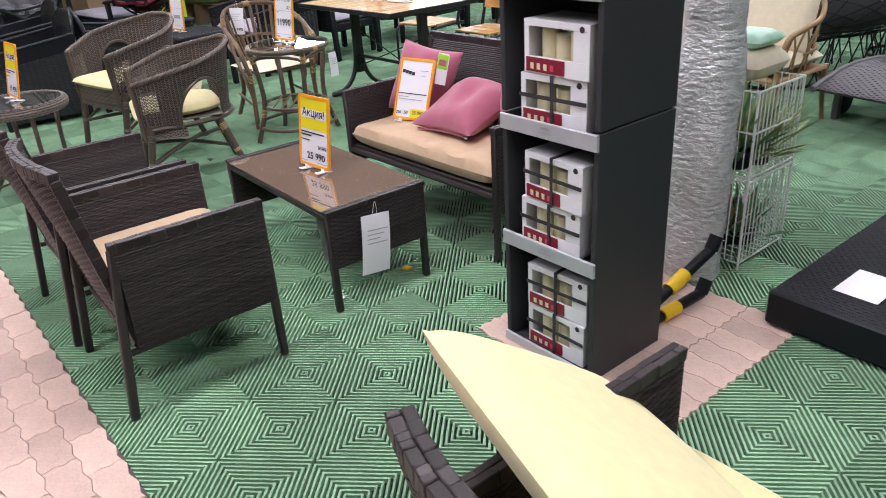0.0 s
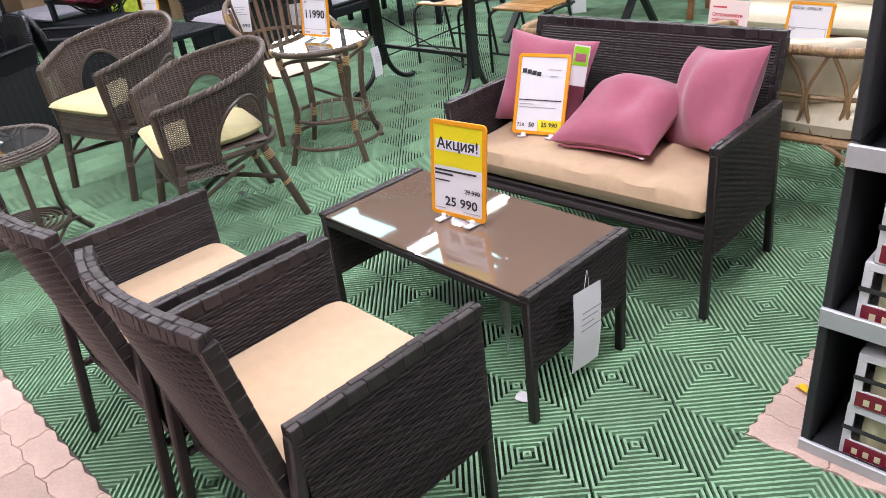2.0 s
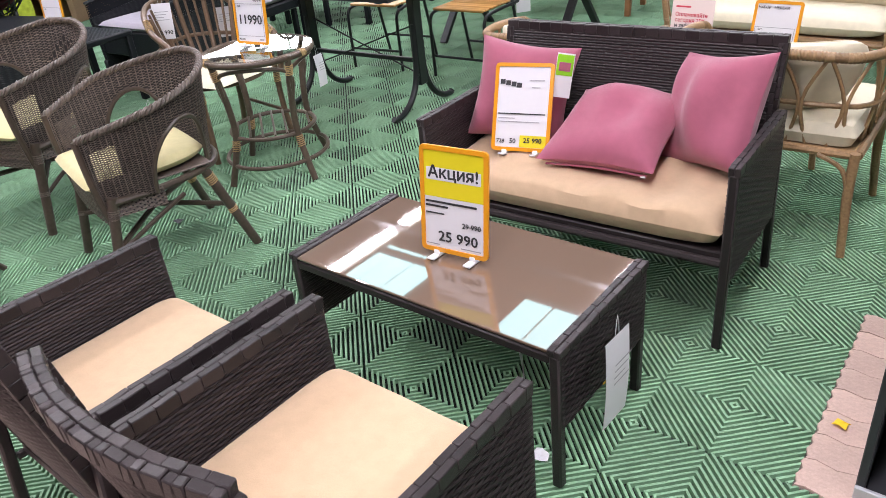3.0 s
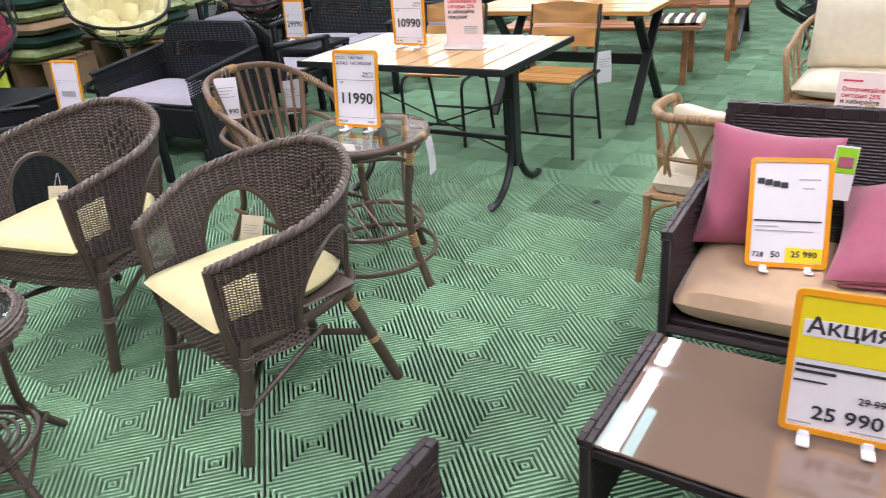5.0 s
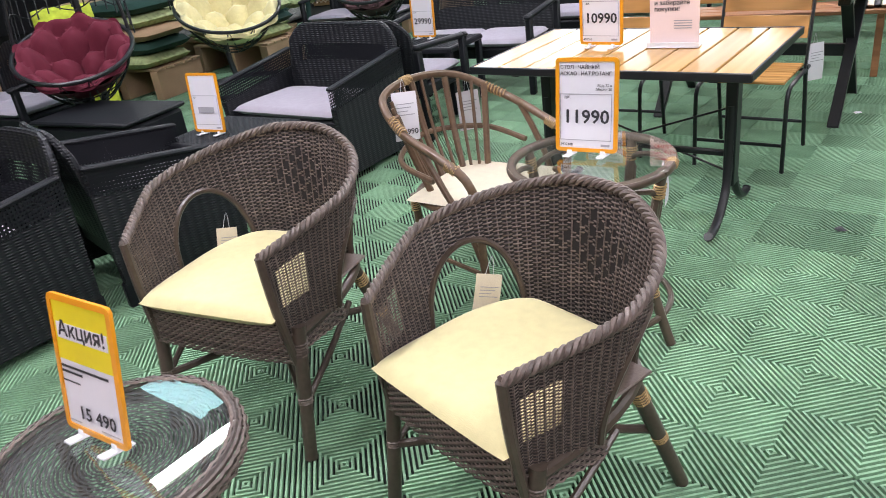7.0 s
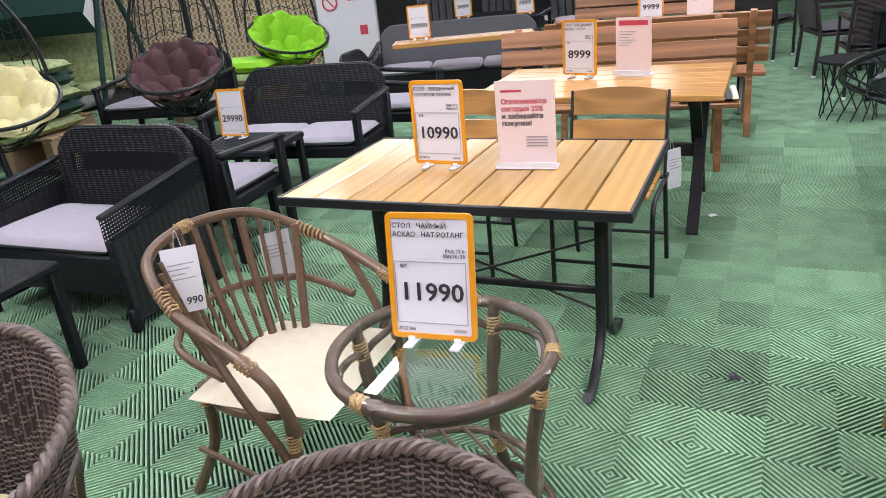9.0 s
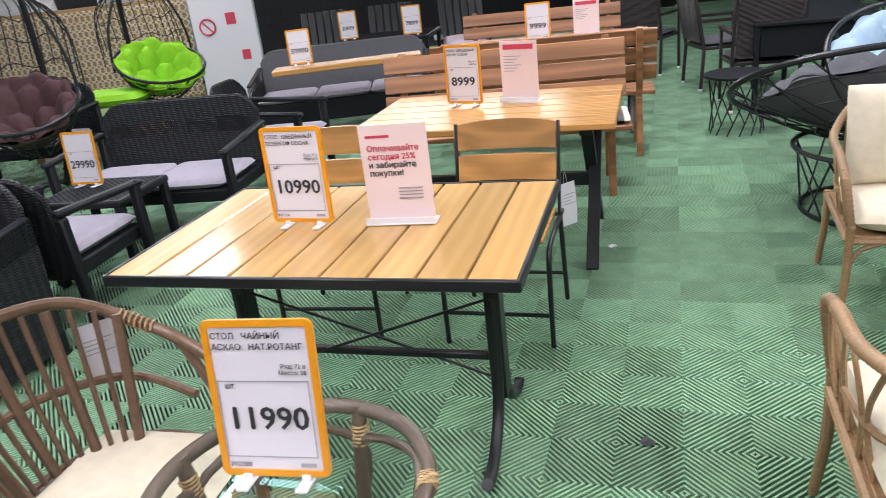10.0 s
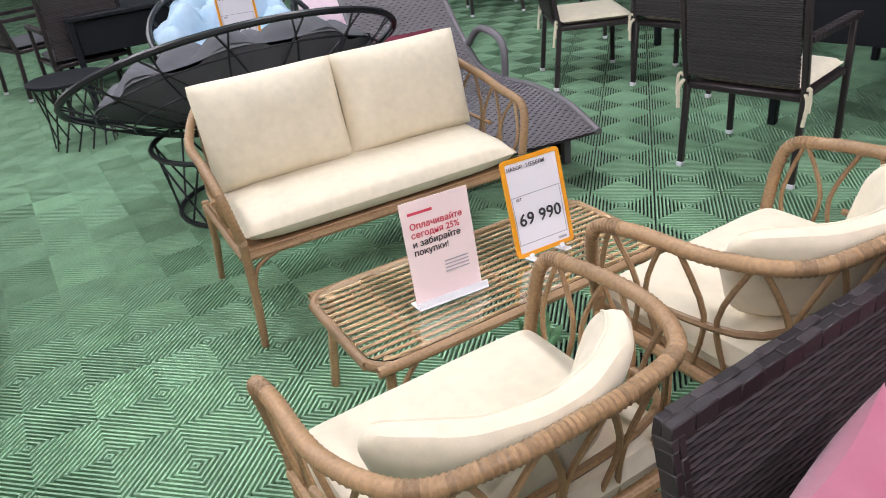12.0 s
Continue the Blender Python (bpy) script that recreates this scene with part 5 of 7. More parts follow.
    if cushions == 2:
        for sx in (-1, 1):
            part("back_cushion", cushion_geo(w - 0.03, 0.405, 0.19, 3.0, 0.52, 26, pinch=0.025, wrinkle=0.014, seed=sx), M_CREAM, t, "plump cream back cushion", m=pose(sx * (w / 2 - 0.02), 0.19, 0.632, 76, 0, 0))
    else:
        # a bolster that follows the curve of the back
        n, k = 41, 20
        P = np.zeros((n, k, 3))
        for i, q in enumerate(np.linspace(-1, 1, n)):
            th = q * 1.08
            nx, ny = math.sin(th), math.cos(th)
            cx, cy = (w - 0.085) * nx / math.sin(1.08), 0.045 + (d - 0.10) * (ny - math.cos(1.08)) / (1 - math.cos(1.08))
            fat = (1 - abs(q) ** 10) ** 0.5
            for j in range(k):
                f = 2 * math.pi * j / k
                a_, b_ = math.copysign(abs(math.cos(f)) ** 0.7, math.cos(f)) * 0.043 * fat, math.copysign(abs(math.sin(f)) ** 0.6, math.sin(f)) * 0.115 * fat
                a_ += 0.30 * b_ + 0.006 * noise.noise(Vector((q * 5, f, w)))
                P[i, j] = (cx + nx * a_, cy + ny * a_ - 0.01, 0.565 + b_)
        g = Geo()
        g.sheet(P[::-1], True)
        part("back_cushion", g, M_CREAM, t, "curved cream back cushion with a piped seam")
        g = Geo()
        g.tube(P[2:-2, 6], 0.0035, 6, round_=1)
        part("piping", g, M_CREAM, t)
    return t


ws = wicker_seat("wicker_sofa", 1.18, "honey-coloured wicker sofa with thick cream cushions", 2)
ws.matrix_world = pose(1.745, 5.675, 0, 0, 0, -43.5)
wa = wicker_seat("wicker_armchair", 0.66, "honey-coloured wicker armchair with cream cushions", 1)
wa.matrix_world = pose(0.33, 4.815, 0, 0, 0, 139) @ Matrix.Scale(1.04, 4)
copy_thing(wa, pose(1.0, 4.23, 0, 0, 0, 139) @ Matrix.Scale(1.04, 4))


def wicker_table():
    t = thing("wicker_coffee_table", "honey wicker coffee table with slatted cane top under glass", "coffee table", "honey wicker set")
    L, W, h = 1.02, 0.47, 0.36
    ring = []
    for cx, cy, s in ((L / 2 - 0.08, W / 2 - 0.08, 0), (-L / 2 + 0.08, W / 2 - 0.08, 90), (-L / 2 + 0.08, -W / 2 + 0.08, 180), (L / 2 - 0.08, -W / 2 + 0.08, 270)):
        for k in range(6):
            q = radians(s + 18 * k)
            ring.append((cx + 0.08 * math.cos(q), cy + 0.08 * math.sin(q), h - 0.022))
    g = Geo()
    g.tube(ring, 0.0155, 9, closed=True, round_=3)
    part("rim", g, M_WICKER, t)
    cane = None
    for k in range(15):
        y = -W / 2 + 0.03 + (W - 0.06) * k / 14
        cut = max(0, abs(y) - (W / 2 - 0.08))
        half = L / 2 - 0.08 + math.sqrt(max(0, 0.08 ** 2 - cut ** 2)) - 0.008
        g = Geo()
        g.tube([(-half, y, h - 0.02), (half, y, h - 0.02)], 0.0058, 6, round_=1)
        part("cane", g, M_WICKER, t)
    g = Geo()
    for x in (-0.34, 0, 0.34):
        g.tube([(x, -W / 2 + 0.01, h - 0.03), (x, W / 2 - 0.01, h - 0.03)], 0.008, 6, round_=1)
        for k in range(15):
            y = -W / 2 + 0.03 + (W - 0.06) * k / 14
            g.box((x, y, h - 0.021), (0.012, 0.016, 0.015))
    part("cross_cane", g, M_WICKER, t)
    g = Geo()
    gl = [(x * 0.985, y * 0.97, h - 0.012) for x, y, z in ring]
    n = len(gl)
    g.add(gl + [(x, y, h - 0.007) for x, y, z in gl], [tuple(range(n))[::-1], tuple(n + i for i in range(n))] + [(i, (i + 1) % n, n + (i + 1) % n, n + i) for i in range(n)])
    o = part("glass_top", g, M_GLASS, t, "clear glass sheet", smooth=False)
    o.visible_shadow = False
    for sx in (-1, 1):
        for sy in (-1, 1):
            g = Geo()
            g.tube([(sx * (L / 2 - 0.06), sy * (W / 2 - 0.04), h - 0.02), (sx * (L / 2 - 0.03), sy * (W / 2 - 0.01), 0)], 0.0145, 9, round_=1)
            l = part("leg", g, M_WICKER, t)
            g = Geo()
            g.tube([(sx * (L / 2 - 0.05), sy * (W / 2 - 0.03), 0.2), (sx * (L / 2 - 0.14), sy * (W / 2 - 0.03), 0.31)], 0.008, 6, round_=1)
            part("brace", g, M_WICKER, l)
    return t


wt = wicker_table()
wt.matrix_world = pose(1.150, 5.012, 0, 0, 0, -42)
price_sign(stand_at((1.180, 4.925), (1.334, 4.776), 0.355, 14), "69 990", ("НАБОР   МЕБЕЛИ",), num=0.055)
leaflet(stand_at((0.884, 5.158), (1.040, 4.998), 0.358, 8), "pale pink leaflet in a clear holder on the wicker table")

# ---- candle display stand and what stands round it ----
def candle_box(kind):
    t = thing("candle_box", "white card box of ivory candles with dark red label" if kind else "white card box of ivory candles tied with black ribbon", "box", "boxes of candles")
    w, d, h = 0.25, 0.16, 0.155
    x0, x1, z0, z1 = -0.105, 0.065, 0.05, 0.135
    g = Geo()
    for c, s in (((0, 0, 0.004), (w, d, 0.008)), ((0, d / 2 - 0.003, h / 2), (w, 0.006, h)), ((-w / 2 + 0.003, 0, h / 2), (0.006, d, h)), ((w / 2 - 0.003, 0, h / 2), (0.006, d, h)),
                 ((0, 0, h - 0.003), (w, d, 0.006)), ((0, -d / 2, (z0) / 2), (w, 0.005, z0)), ((0, -d / 2, (z1 + h) / 2), (w, 0.005, h - z1)),
                 (((x0 - w / 2) / 2, -d / 2, (z0 + z1) / 2), (x0 + w / 2, 0.005, z1 - z0)), (((x1 + w / 2) / 2, -d / 2, (z0 + z1) / 2), (w / 2 - x1, 0.005, z1 - z0))):
        g = Geo()
        g.box(c, s, bevel=0.001)
        part("card_panel", g, M_WHITE, t, smooth=False)
    for k in range(2 if kind == 0 else 3):
        g = Geo()
        r = 0.033 if kind == 0 else 0.028
        g.disc((-0.062 + (0.075 if kind == 0 else 0.055) * k, -0.03, 0.009), r, 0.118 - 0.012 * (k % 2), 20, 0.004)
        part("candle", g, M_CANDLE, t)
    g = Geo()
    g.box((-0.04, -d / 2 - 0.004, 0.026), (0.15, 0.003, 0.042), bevel=0.0005)
    l = part("label", g, M_DRED, t, "dark red label with small candle pictures", smooth=False)
    for k in range(4):
        g = Geo()
        g.box((-0.09 + 0.026 * k, -d / 2 - 0.006, 0.022), (0.013, 0.001, 0.018), bevel=0.0002)
        part("picture", g, M_CANDLE if k < 3 else M_RINK, l, smooth=False)
    g = Geo()
    g.disc((0, 0, 0), 0.009, 0.002, 14, 0.0005)
    part("seal", g, M_INK, t, m=pose(0.098, -d / 2 - 0.003, 0.14, 90))
    if kind == 0:
        g = Geo()
        g.box((0.0, -d / 2 - 0.008, h / 2), (0.012, 0.003, h + 0.006), bevel=0.0005)
        g.box((0.0, -d / 2 - 0.0085, h / 2 + 0.012), (w + 0.004, 0.003, 0.012), bevel=0.0005)
        g.box((0.0, 0, h + 0.002), (0.012, d + 0.018, 0.003), bevel=0.0005)
        part("ribbon", g, M_INK, t, "black ribbon")
    return t


STAND = pose(0.821, 2.773, 0, 0, 0, -41.3)


def display_stand():
    t = thing("display_stand", "tall dark grey shop display stand with shelves of candles", "display stand")
    w, d, h = 0.395, 0.36, 1.66
    for sx in (-1, 1):
        for z0, z1 in ((0.0, 0.845), (0.849, h)):
            g = Geo()
            g.box((sx * (w / 2 - 0.01), 0, (z0 + z1) / 2), (0.02, d, z1 - z0), bevel=0.003)
            part("side_panel", g, M_GREYBOX, t, smooth=False)
    g = Geo()
    g.box((0, d / 2 - 0.01, h / 2), (w - 0.042, 0.02, h), bevel=0.002)
    part("back_panel", g, M_GREYBOX, t, smooth=False)
    for z in (0.022, 0.418, 0.822, 1.228, 1.65):
        g = Geo()
        g.box((0, -0.002, z - 0.012), (w - 0.042, d - 0.03, 0.018), bevel=0.002)
        s = part("shelf", g, M_GREYBOX, t, smooth=False)
        g = Geo()
        g.box((0, -d / 2 - 0.004, z - 0.004), (w, 0.012, 0.05 if z > 0.1 else 0.035), bevel=0.002)
        st = part("price_strip", g, M_STRIP, s, "grey aluminium price strip", smooth=False)
    return t


stand = display_stand()
stand.matrix_world = STAND
for z in (0.418, 0.822):
    bars([(-0.02, z + 0.0, 0.035, 0.008), (-0.03, z - 0.012, 0.055, 0.006)], M_GINK, stand, y=-0.19)
box_a, box_b = candle_box(0), candle_box(1)
box_a.matrix_world = STAND @ pose(0.015, -0.075, 0.02)
for k, (z, kind) in enumerate(((0.02 + 0.158, 0), (0.416, 0), (0.416 + 0.158, 0), (0.82, 0), (0.82 + 0.158, 1), (1.226, 0), (1.226 + 0.158, 0))):
    m = STAND @ pose(0.015 - 0.02 * (k % 2), -0.075 - 0.006 * (k % 3), z + 0.001, 0, 0, 3 - 3 * (k % 3))
    if kind == 1:
        box_b.matrix_world = m
    else:
        copy_thing(box_a, m)

# roll wrapped in film
t = thing("wrapped_roll", "tall roll wrapped in crumpled clear stretch film", "roll")
g = Geo()
P = np.zeros((60, 33, 3))
for i in range(60):
    for j in range(33):
        a = 2 * math.pi * j / 32
        z = 1.7 * i / 59
        r = 0.122 + 0.012 * noise.noise(Vector((math.cos(a) * 1.5, math.sin(a) * 1.5, z * 5))) + 0.006 * noise.noise(Vector((math.cos(a) * 4, math.sin(a) * 4, z * 16)))
        r *= 1.0 - 0.12 * max(0, 1 - abs(z - 1.0) / 0.15)
        P[i, j] = (r * math.cos(a), r * math.sin(a), z)
g.sheet(P)
part("film", g, M_WRAP, t, "crumpled shiny film")
g = Geo()
g.tube([(0, 0, 0.0), (0, 0, 1.72)], 0.10, 20, round_=1)
part("roll", g, M_CARD, t)
t.matrix_world = pose(1.271, 3.339, 0)

for k, (a, b) in enumerate((((1.03, 2.83, 0.07), (1.30, 3.11, 0.20)), ((1.01, 2.79, 0.03), (1.27, 3.06, 0.04)))):
    t = thing("garden_tool", "black handled tool with yellow grip leaning near the roll", "tool", "yellow grip tools")
    a, b = np.array(a), np.array(b)
    g = Geo()
    g.tube([a, b], 0.021, 10, round_=1)
    part("shaft", g, M_BLACK, t)
    g = Geo()
    g.tube([a + (b - a) * 0.38, a + (b - a) * 0.62], 0.027, 12, round_=1)
    part("grip", g, M_YGRIP, t, "yellow rubber grip")
    g = Geo()
    g.tube([b, b + np.array([0.02, 0.02, 0.05])], 0.026, 10, round_=1)
    part("end_cap", g, M_BLACK, t)


def wire_basket():
    t = thing("wire_basket", "tall white wire basket filled with artificial plants", "basket")
    w, d, h = 0.34, 0.28, 0.74
    for z in (0.03, 0.38, 0.40, h - 0.16, h):
        g = Geo()
        g.tube([(-w / 2, -d / 2, z), (w / 2, -d / 2, z), (w / 2, d / 2, z), (-w / 2, d / 2, z)], 0.005, 6, closed=True, round_=1)
        part("hoop_wire", g, M_WIRE, t)
    for sx in (-1, 1):
        for sy in (-1, 1):
            g = Geo()
            g.tube([(sx * w / 2, sy * d / 2, 0), (sx * w / 2, sy * d / 2, h)], 0.006, 6, round_=1)
            part("corner_post", g, M_WIRE, t)
    wire = None
    for n, fixed, ax, L in ((12, -d / 2, 0, w), (12, d / 2, 0, w), (9, -w / 2, 1, d), (9, w / 2, 1, d)):
        for k in range(1, n):
            q = -L / 2 + L * k / n
            m = pose(q, fixed, 0) if ax == 0 else pose(fixed, q, 0)
            if wire is None:
                g = Geo()
                g.tube([(0, 0, 0.03), (0, 0, h)], 0.0026, 5, round_=1)
                wire = part("upright_wire", g, M_WIRE, t, m=m)
            else:
                again(wire, m)
    for z in (0.03, 0.39):
        for k in range(9):
            x = -w / 2 + w * k / 8
            g = Geo()
            g.tube([(x, -d / 2, z), (x, d / 2, z)], 0.0026, 5, round_=1)
            part("shelf_wire", g, M_WIRE, t)
    return t


wb = wire_basket()
WB = pose(1.462, 3.553, 0, 0, 0, 49)
wb.matrix_world = WB
rr = random.Random(8)
for k in range(9):
    t = thing("artificial_plant", "bagged artificial plant with green leaves in the basket", "plant", "artificial plants")
    x, y, z = rr.uniform(-0.10, 0.10), rr.uniform(-0.07, 0.07), (0.395 if k < 6 else 0.035)
    leafs = Geo()
    for i in range(46):
        a, e, L = rr.uniform(0, 6.3), rr.uniform(0.4, 1.5), rr.uniform(0.12, 0.36 if k < 6 else 0.3)
        dv = np.array([math.cos(a) * math.cos(e), math.sin(a) * math.cos(e), math.sin(e)])
        sd = np.cross(dv, [0, 0, 1.0])
        sd /= np.linalg.norm(sd) + 1e-6
        lw = rr.uniform(0.008, 0.02)
        p0, p1, p2 = dv * L * 0.3, dv * L * 0.7 + np.array([0, 0, 0.01]), dv * L
        leafs.add([p0, p1 - sd * lw, p2, p1 + sd * lw], [(0, 1, 2, 3)])
    part("foliage", leafs, (M_LEAF, M_LEAFPRINT, M_CARD, M_PALEPINK)[k % 4 if k > 3 else k % 2], t, smooth=False)
    g = Geo()
    g.disc((0, 0, 0), 0.06, 0.07, 14, 0.01)
    part("pot", g, M_BLACK, t)
    t.matrix_world = WB @ pose(x, y, z)
t = thing("ornament", "pastel green and cream painted ornament atop the basket", "ornament")
part("body", cushion_geo(0.26, 0.22, 0.13, 3, 0.5, 18), M_CREAM, t)
g = cushion_geo(0.21, 0.18, 0.07, 3, 0.5, 14)
part("top", g, mat("mint_glaze", (0.42, 0.66, 0.5), 0.35, scale=14, var=0.5), t, m=pose(0, 0, 0.12))
t.matrix_world = WB @ pose(0.02, 0.02, 0.74)

# low black platform
t = thing("lounge_platform", "low black woven platform base with a paper label", "platform")
g = Geo()
g.box((0, 0, 0.075), (0.98, 1.1, 0.13), bevel=0.008)
part("frame", g, M_BLACK, t, smooth=False)
g = Geo()
g.weave(flat((-0.48, -0.54, 0.1425), (0.96, 0, 0), (0, 1.08, 0)), 60, 60, 0.9, 0.0015)
tagged(part("woven_top", g, M_BLACK, t), kind="stuff")
for sx in (-1, 1):
    for sy in (-1, 1):
        g = Geo()
        g.disc((sx * 0.42, sy * 0.48, 0), 0.02, 0.012, 12)
        part("foot", g, M_BLACK, t)
g = Geo()
g.box((-0.26, -0.30, 0.147), (0.15, 0.21, 0.001), bevel=0.0002)
part("label_sheet", g, M_PAPER, t, "white paper label", smooth=False)
t.matrix_world = pose(2.20, 3.0, 0, 0, 0, -41.5)


# ---- black moulded garden furniture ----
def pierced(g, S, nu, nv, hole=0.55, thick=0.004):
    """A sheet with a row-by-row grid of small openings."""
    us, vs = np.linspace(0, 1, nu + 1), np.linspace(0, 1, nv + 1)
    k = (1 - hole) / 2
    for i in range(nu):
        for j in range(nv):
            a, b, c, d = us[i], us[i + 1], vs[j], vs[j + 1]
            ia, ib, ic, id_ = a + (b - a) * k, b - (b - a) * k, c + (d - c) * k, d - (d - c) * k
            u = np.array([a, b, b, a, ia, ib, ib, ia])
            v = np.array([c, c, d, d, ic, ic, id_, id_])
            P = S(u, v)
            g.add(P, [(0, 1, 5, 4), (1, 2, 6, 5), (2, 3, 7, 6), (3, 0, 4, 7)])
    return g


def plastic_seat(name, width, label, seats=1, group="black garden sets", open_legs=False, plain=False):
    """Moulded black seat with pierced sides, front towards -y."""
    t = thing(name, label, "sofa" if width > 0.85 else "armchair", group)
    w, d = width / 2, 0.34
    hb = 0.80
    # backrest with round shoulders; its middle is pierced
    bw = w - 0.05

    def back(u, v):
        x = 2 * u - 1
        top = hb - 0.10 * np.clip((np.abs(x) - (1 - 0.14 / bw)) / (0.14 / bw), 0, 1) ** 2.2
        z = 0.30 + (top - 0.30) * v
        return np.stack([x * bw, d - 0.10 + 0.16 * (z - 0.3) + 0.03 * (1 - x * x), z], -1)
    U = sorted({0.0, 1.0, *np.linspace(0, 1, 27), *[(q + e) / seats for q in range(seats) for e in (0.08, 0.92)]})
    Vv = [0, 0.1, 0.2, 0.36, 0.56, 0.76, 0.9, 1.0]
    g = Geo()
    for off in (0.0, 0.03):
        P = np.stack([back(np.array(U), np.full(len(U), v)) for v in Vv], 1) + np.array([0, off, 0])
        fs = []
        for i in range(len(U) - 1):
            um = (U[i] + U[i + 1]) / 2 * seats % 1
            for j in range(len(Vv) - 1):
                if 0.08 < um < 0.92 and j == 4 and not plain:
                    continue
                k = len(Vv)
                f = (i * k + j, (i + 1) * k + j, (i + 1) * k + j + 1, i * k + j + 1)
                fs.append(f if off == 0 else f[::-1])
        g.add(P.reshape(-1, 3), fs)
    rim = np.concatenate([back(np.zeros(6), np.linspace(0, 1, 6)), back(np.linspace(0.01, 0.99, 40), np.ones(40)), back(np.ones(6), np.linspace(1, 0, 6))]) + np.array([0, 0.015, 0])
    g.tube(rim, 0.017, 7, round_=1)
    b = part("backrest", g, M_DGREYC if plain else M_BLACKW, t)
    g = Geo()
    for q in range(0 if plain else seats):
        u0, u1 = (q + 0.08) / seats, (q + 0.92) / seats
        for off in (0.002, 0.028):
            pierced(g, lambda u, v: back(u0 + (u1 - u0) * u, 0.56 + 0.20 * v) + np.array([0, off, 0]), int(bw * 2 / seats / 0.016), 7, 0.48)
    if not plain:
        tagged(part("pierced_panel", g, M_BLACK, b), kind="stuff")
    for sx in (-1, 1):
        x = sx * (w - 0.025)
        if open_legs:
            g = Geo()
            g.box((x, -0.02, 0.60), (0.055, 2 * d - 0.02, 0.035), pose(0, 0, 0, 4), bevel=0.012)
            part("armrest", g, M_BLACK, t)
            for y in (-d + 0.04, d - 0.09):
                g = Geo()
                g.beam((x, y, 0), (x, y + (0.03 if y > 0 else 0), 0.60), 0.05, 0.055, 0.01)
                part("leg", g, M_BLACK, t)
        else:
            A = [(-d + 0.03, 0.05), (d - 0.05, 0.05), (d - 0.03, 0.535), (-d + 0.0, 0.455)]
            g = Geo()
            V = [(x - 0.022, y, z) for y, z in A] + [(x + 0.022, y, z) for y, z in A]
            k = len(A)
            g.add(V, [tuple(range(k))[::-1], tuple(k + i for i in range(k))] + [(i, (i + 1) % k, k + (i + 1) % k, k + i) for i in range(k)])
            a = part("arm_panel", g, M_BLACKW, t, smooth=False)
            g = Geo()
            for o in (-0.02, 0.02):
                S = lambda u, v, x=x, o=o: np.stack([np.full_like(u, x + o), -d + 0.0 + (2 * d - 0.03) * u, (0.455 + 0.08 * u) + 0.115 * v], -1)
                pierced(g, S, 40, 7, 0.5)
            tagged(part("pierced_panel", g, M_BLACK, a), kind="stuff")
            g = Geo()
            g.beam((x, -d - 0.012, 0.572), (x, d - 0.03, 0.657), 0.05, 0.02, 0.008)
            part("armrest", g, M_BLACK, a)
            for y in (-d + 0.03, d - 0.06):
                g = Geo()
                g.beam((x, y, 0), (x, y, 0.12), 0.045, 0.05, 0.008)
                part("foot", g, M_BLACK, t)
    g = Geo()
    g.box((0, -0.03, 0.275 if not open_legs else 0.32), (2 * w - 0.10, 2 * d - 0.10, 0.20 if not open_legs else 0.08), bevel=0.012)
    part("seat_base", g, M_BLACK, t)
    cw = (2 * w - 0.12) / seats
    for q in range(seats):
        part("seat_cushion", cushion_geo(cw - 0.01, 2 * d - 0.14, 0.065, 8, 0.35, 20, wrinkle=0.004, seed=q), M_GREYC, t, "grey fabric seat cushion", m=pose(-w + 0.06 + cw * (q + 0.5), -0.06, 0.372 if not open_legs else 0.362))
    return t


love = plastic_seat("loveseat", 1.0, "wide black moulded garden seat with grey cushion")
love.matrix_world = pose(-2.27, 7.68, 0, 0, 0, -39)
single_seat = plastic_seat("garden_armchair", 0.66, "black moulded garden armchair with pierced sides")
single_seat.matrix_world = pose(-3.557, 5.859, 0, 0, 0, -41.9)
for i, (x, y, rz) in enumerate(((-3.002, 6.373, 128), (-4.198, 6.586, -42), (-4.205, 5.222, -42), (-5.040, 7.237, 60))):
    copy_thing(single_seat, pose(x, y, 0, 0, 0, rz))
s2 = plastic_seat("garden_sofa", 1.22, "black two-seat garden sofa with pierced back and grey cushions", 2, open_legs=True)
s2.matrix_world = pose(-1.042, 9.116, 0, 0, 0, -33.2)
s1 = plastic_seat("garden_armchair", 0.64, "black garden armchair with open arms and grey cushion", 1, open_legs=True)
s1.matrix_world = pose(-1.667, 8.123, 0, 0, 0, 144.9)
copy_thing(s1, pose(-0.176, 9.71, 0, 0, 0, 56.1))
copy_thing(s2, pose(-4.841, 9.157, 0, 0, 0, -34.7))
s5 = copy_thing(s2, pose(-2.038, 11.61, 0, 0, 0, -31.2))


def side_table(label, w, d, h):
    t = thing("side_table", label, "table", "black garden sets")
    g = Geo()
    g.box((0, 0, h - 0.02), (w, d, 0.04), bevel=0.01)
    top = part("tabletop", g, M_BLACK, t)
    g = Geo()
    g.weave(flat((-w / 2 + 0.03, -d / 2 + 0.03, h + 0.001), (w - 0.06, 0, 0), (0, d - 0.06, 0)), 26, 26, 0.9, 0.002)
    tagged(part("woven_face", g, M_BLACK, top), kind="stuff")
    for sx in (-1, 1):
        for sy in (-1, 1):
            g = Geo()
            g.box((sx * (w / 2 - 0.03), sy * (d / 2 - 0.03), (h - 0.03) / 2), (0.045, 0.045, h - 0.03), bevel=0.006)
            part("leg", g, M_BLACK, t)
    return t


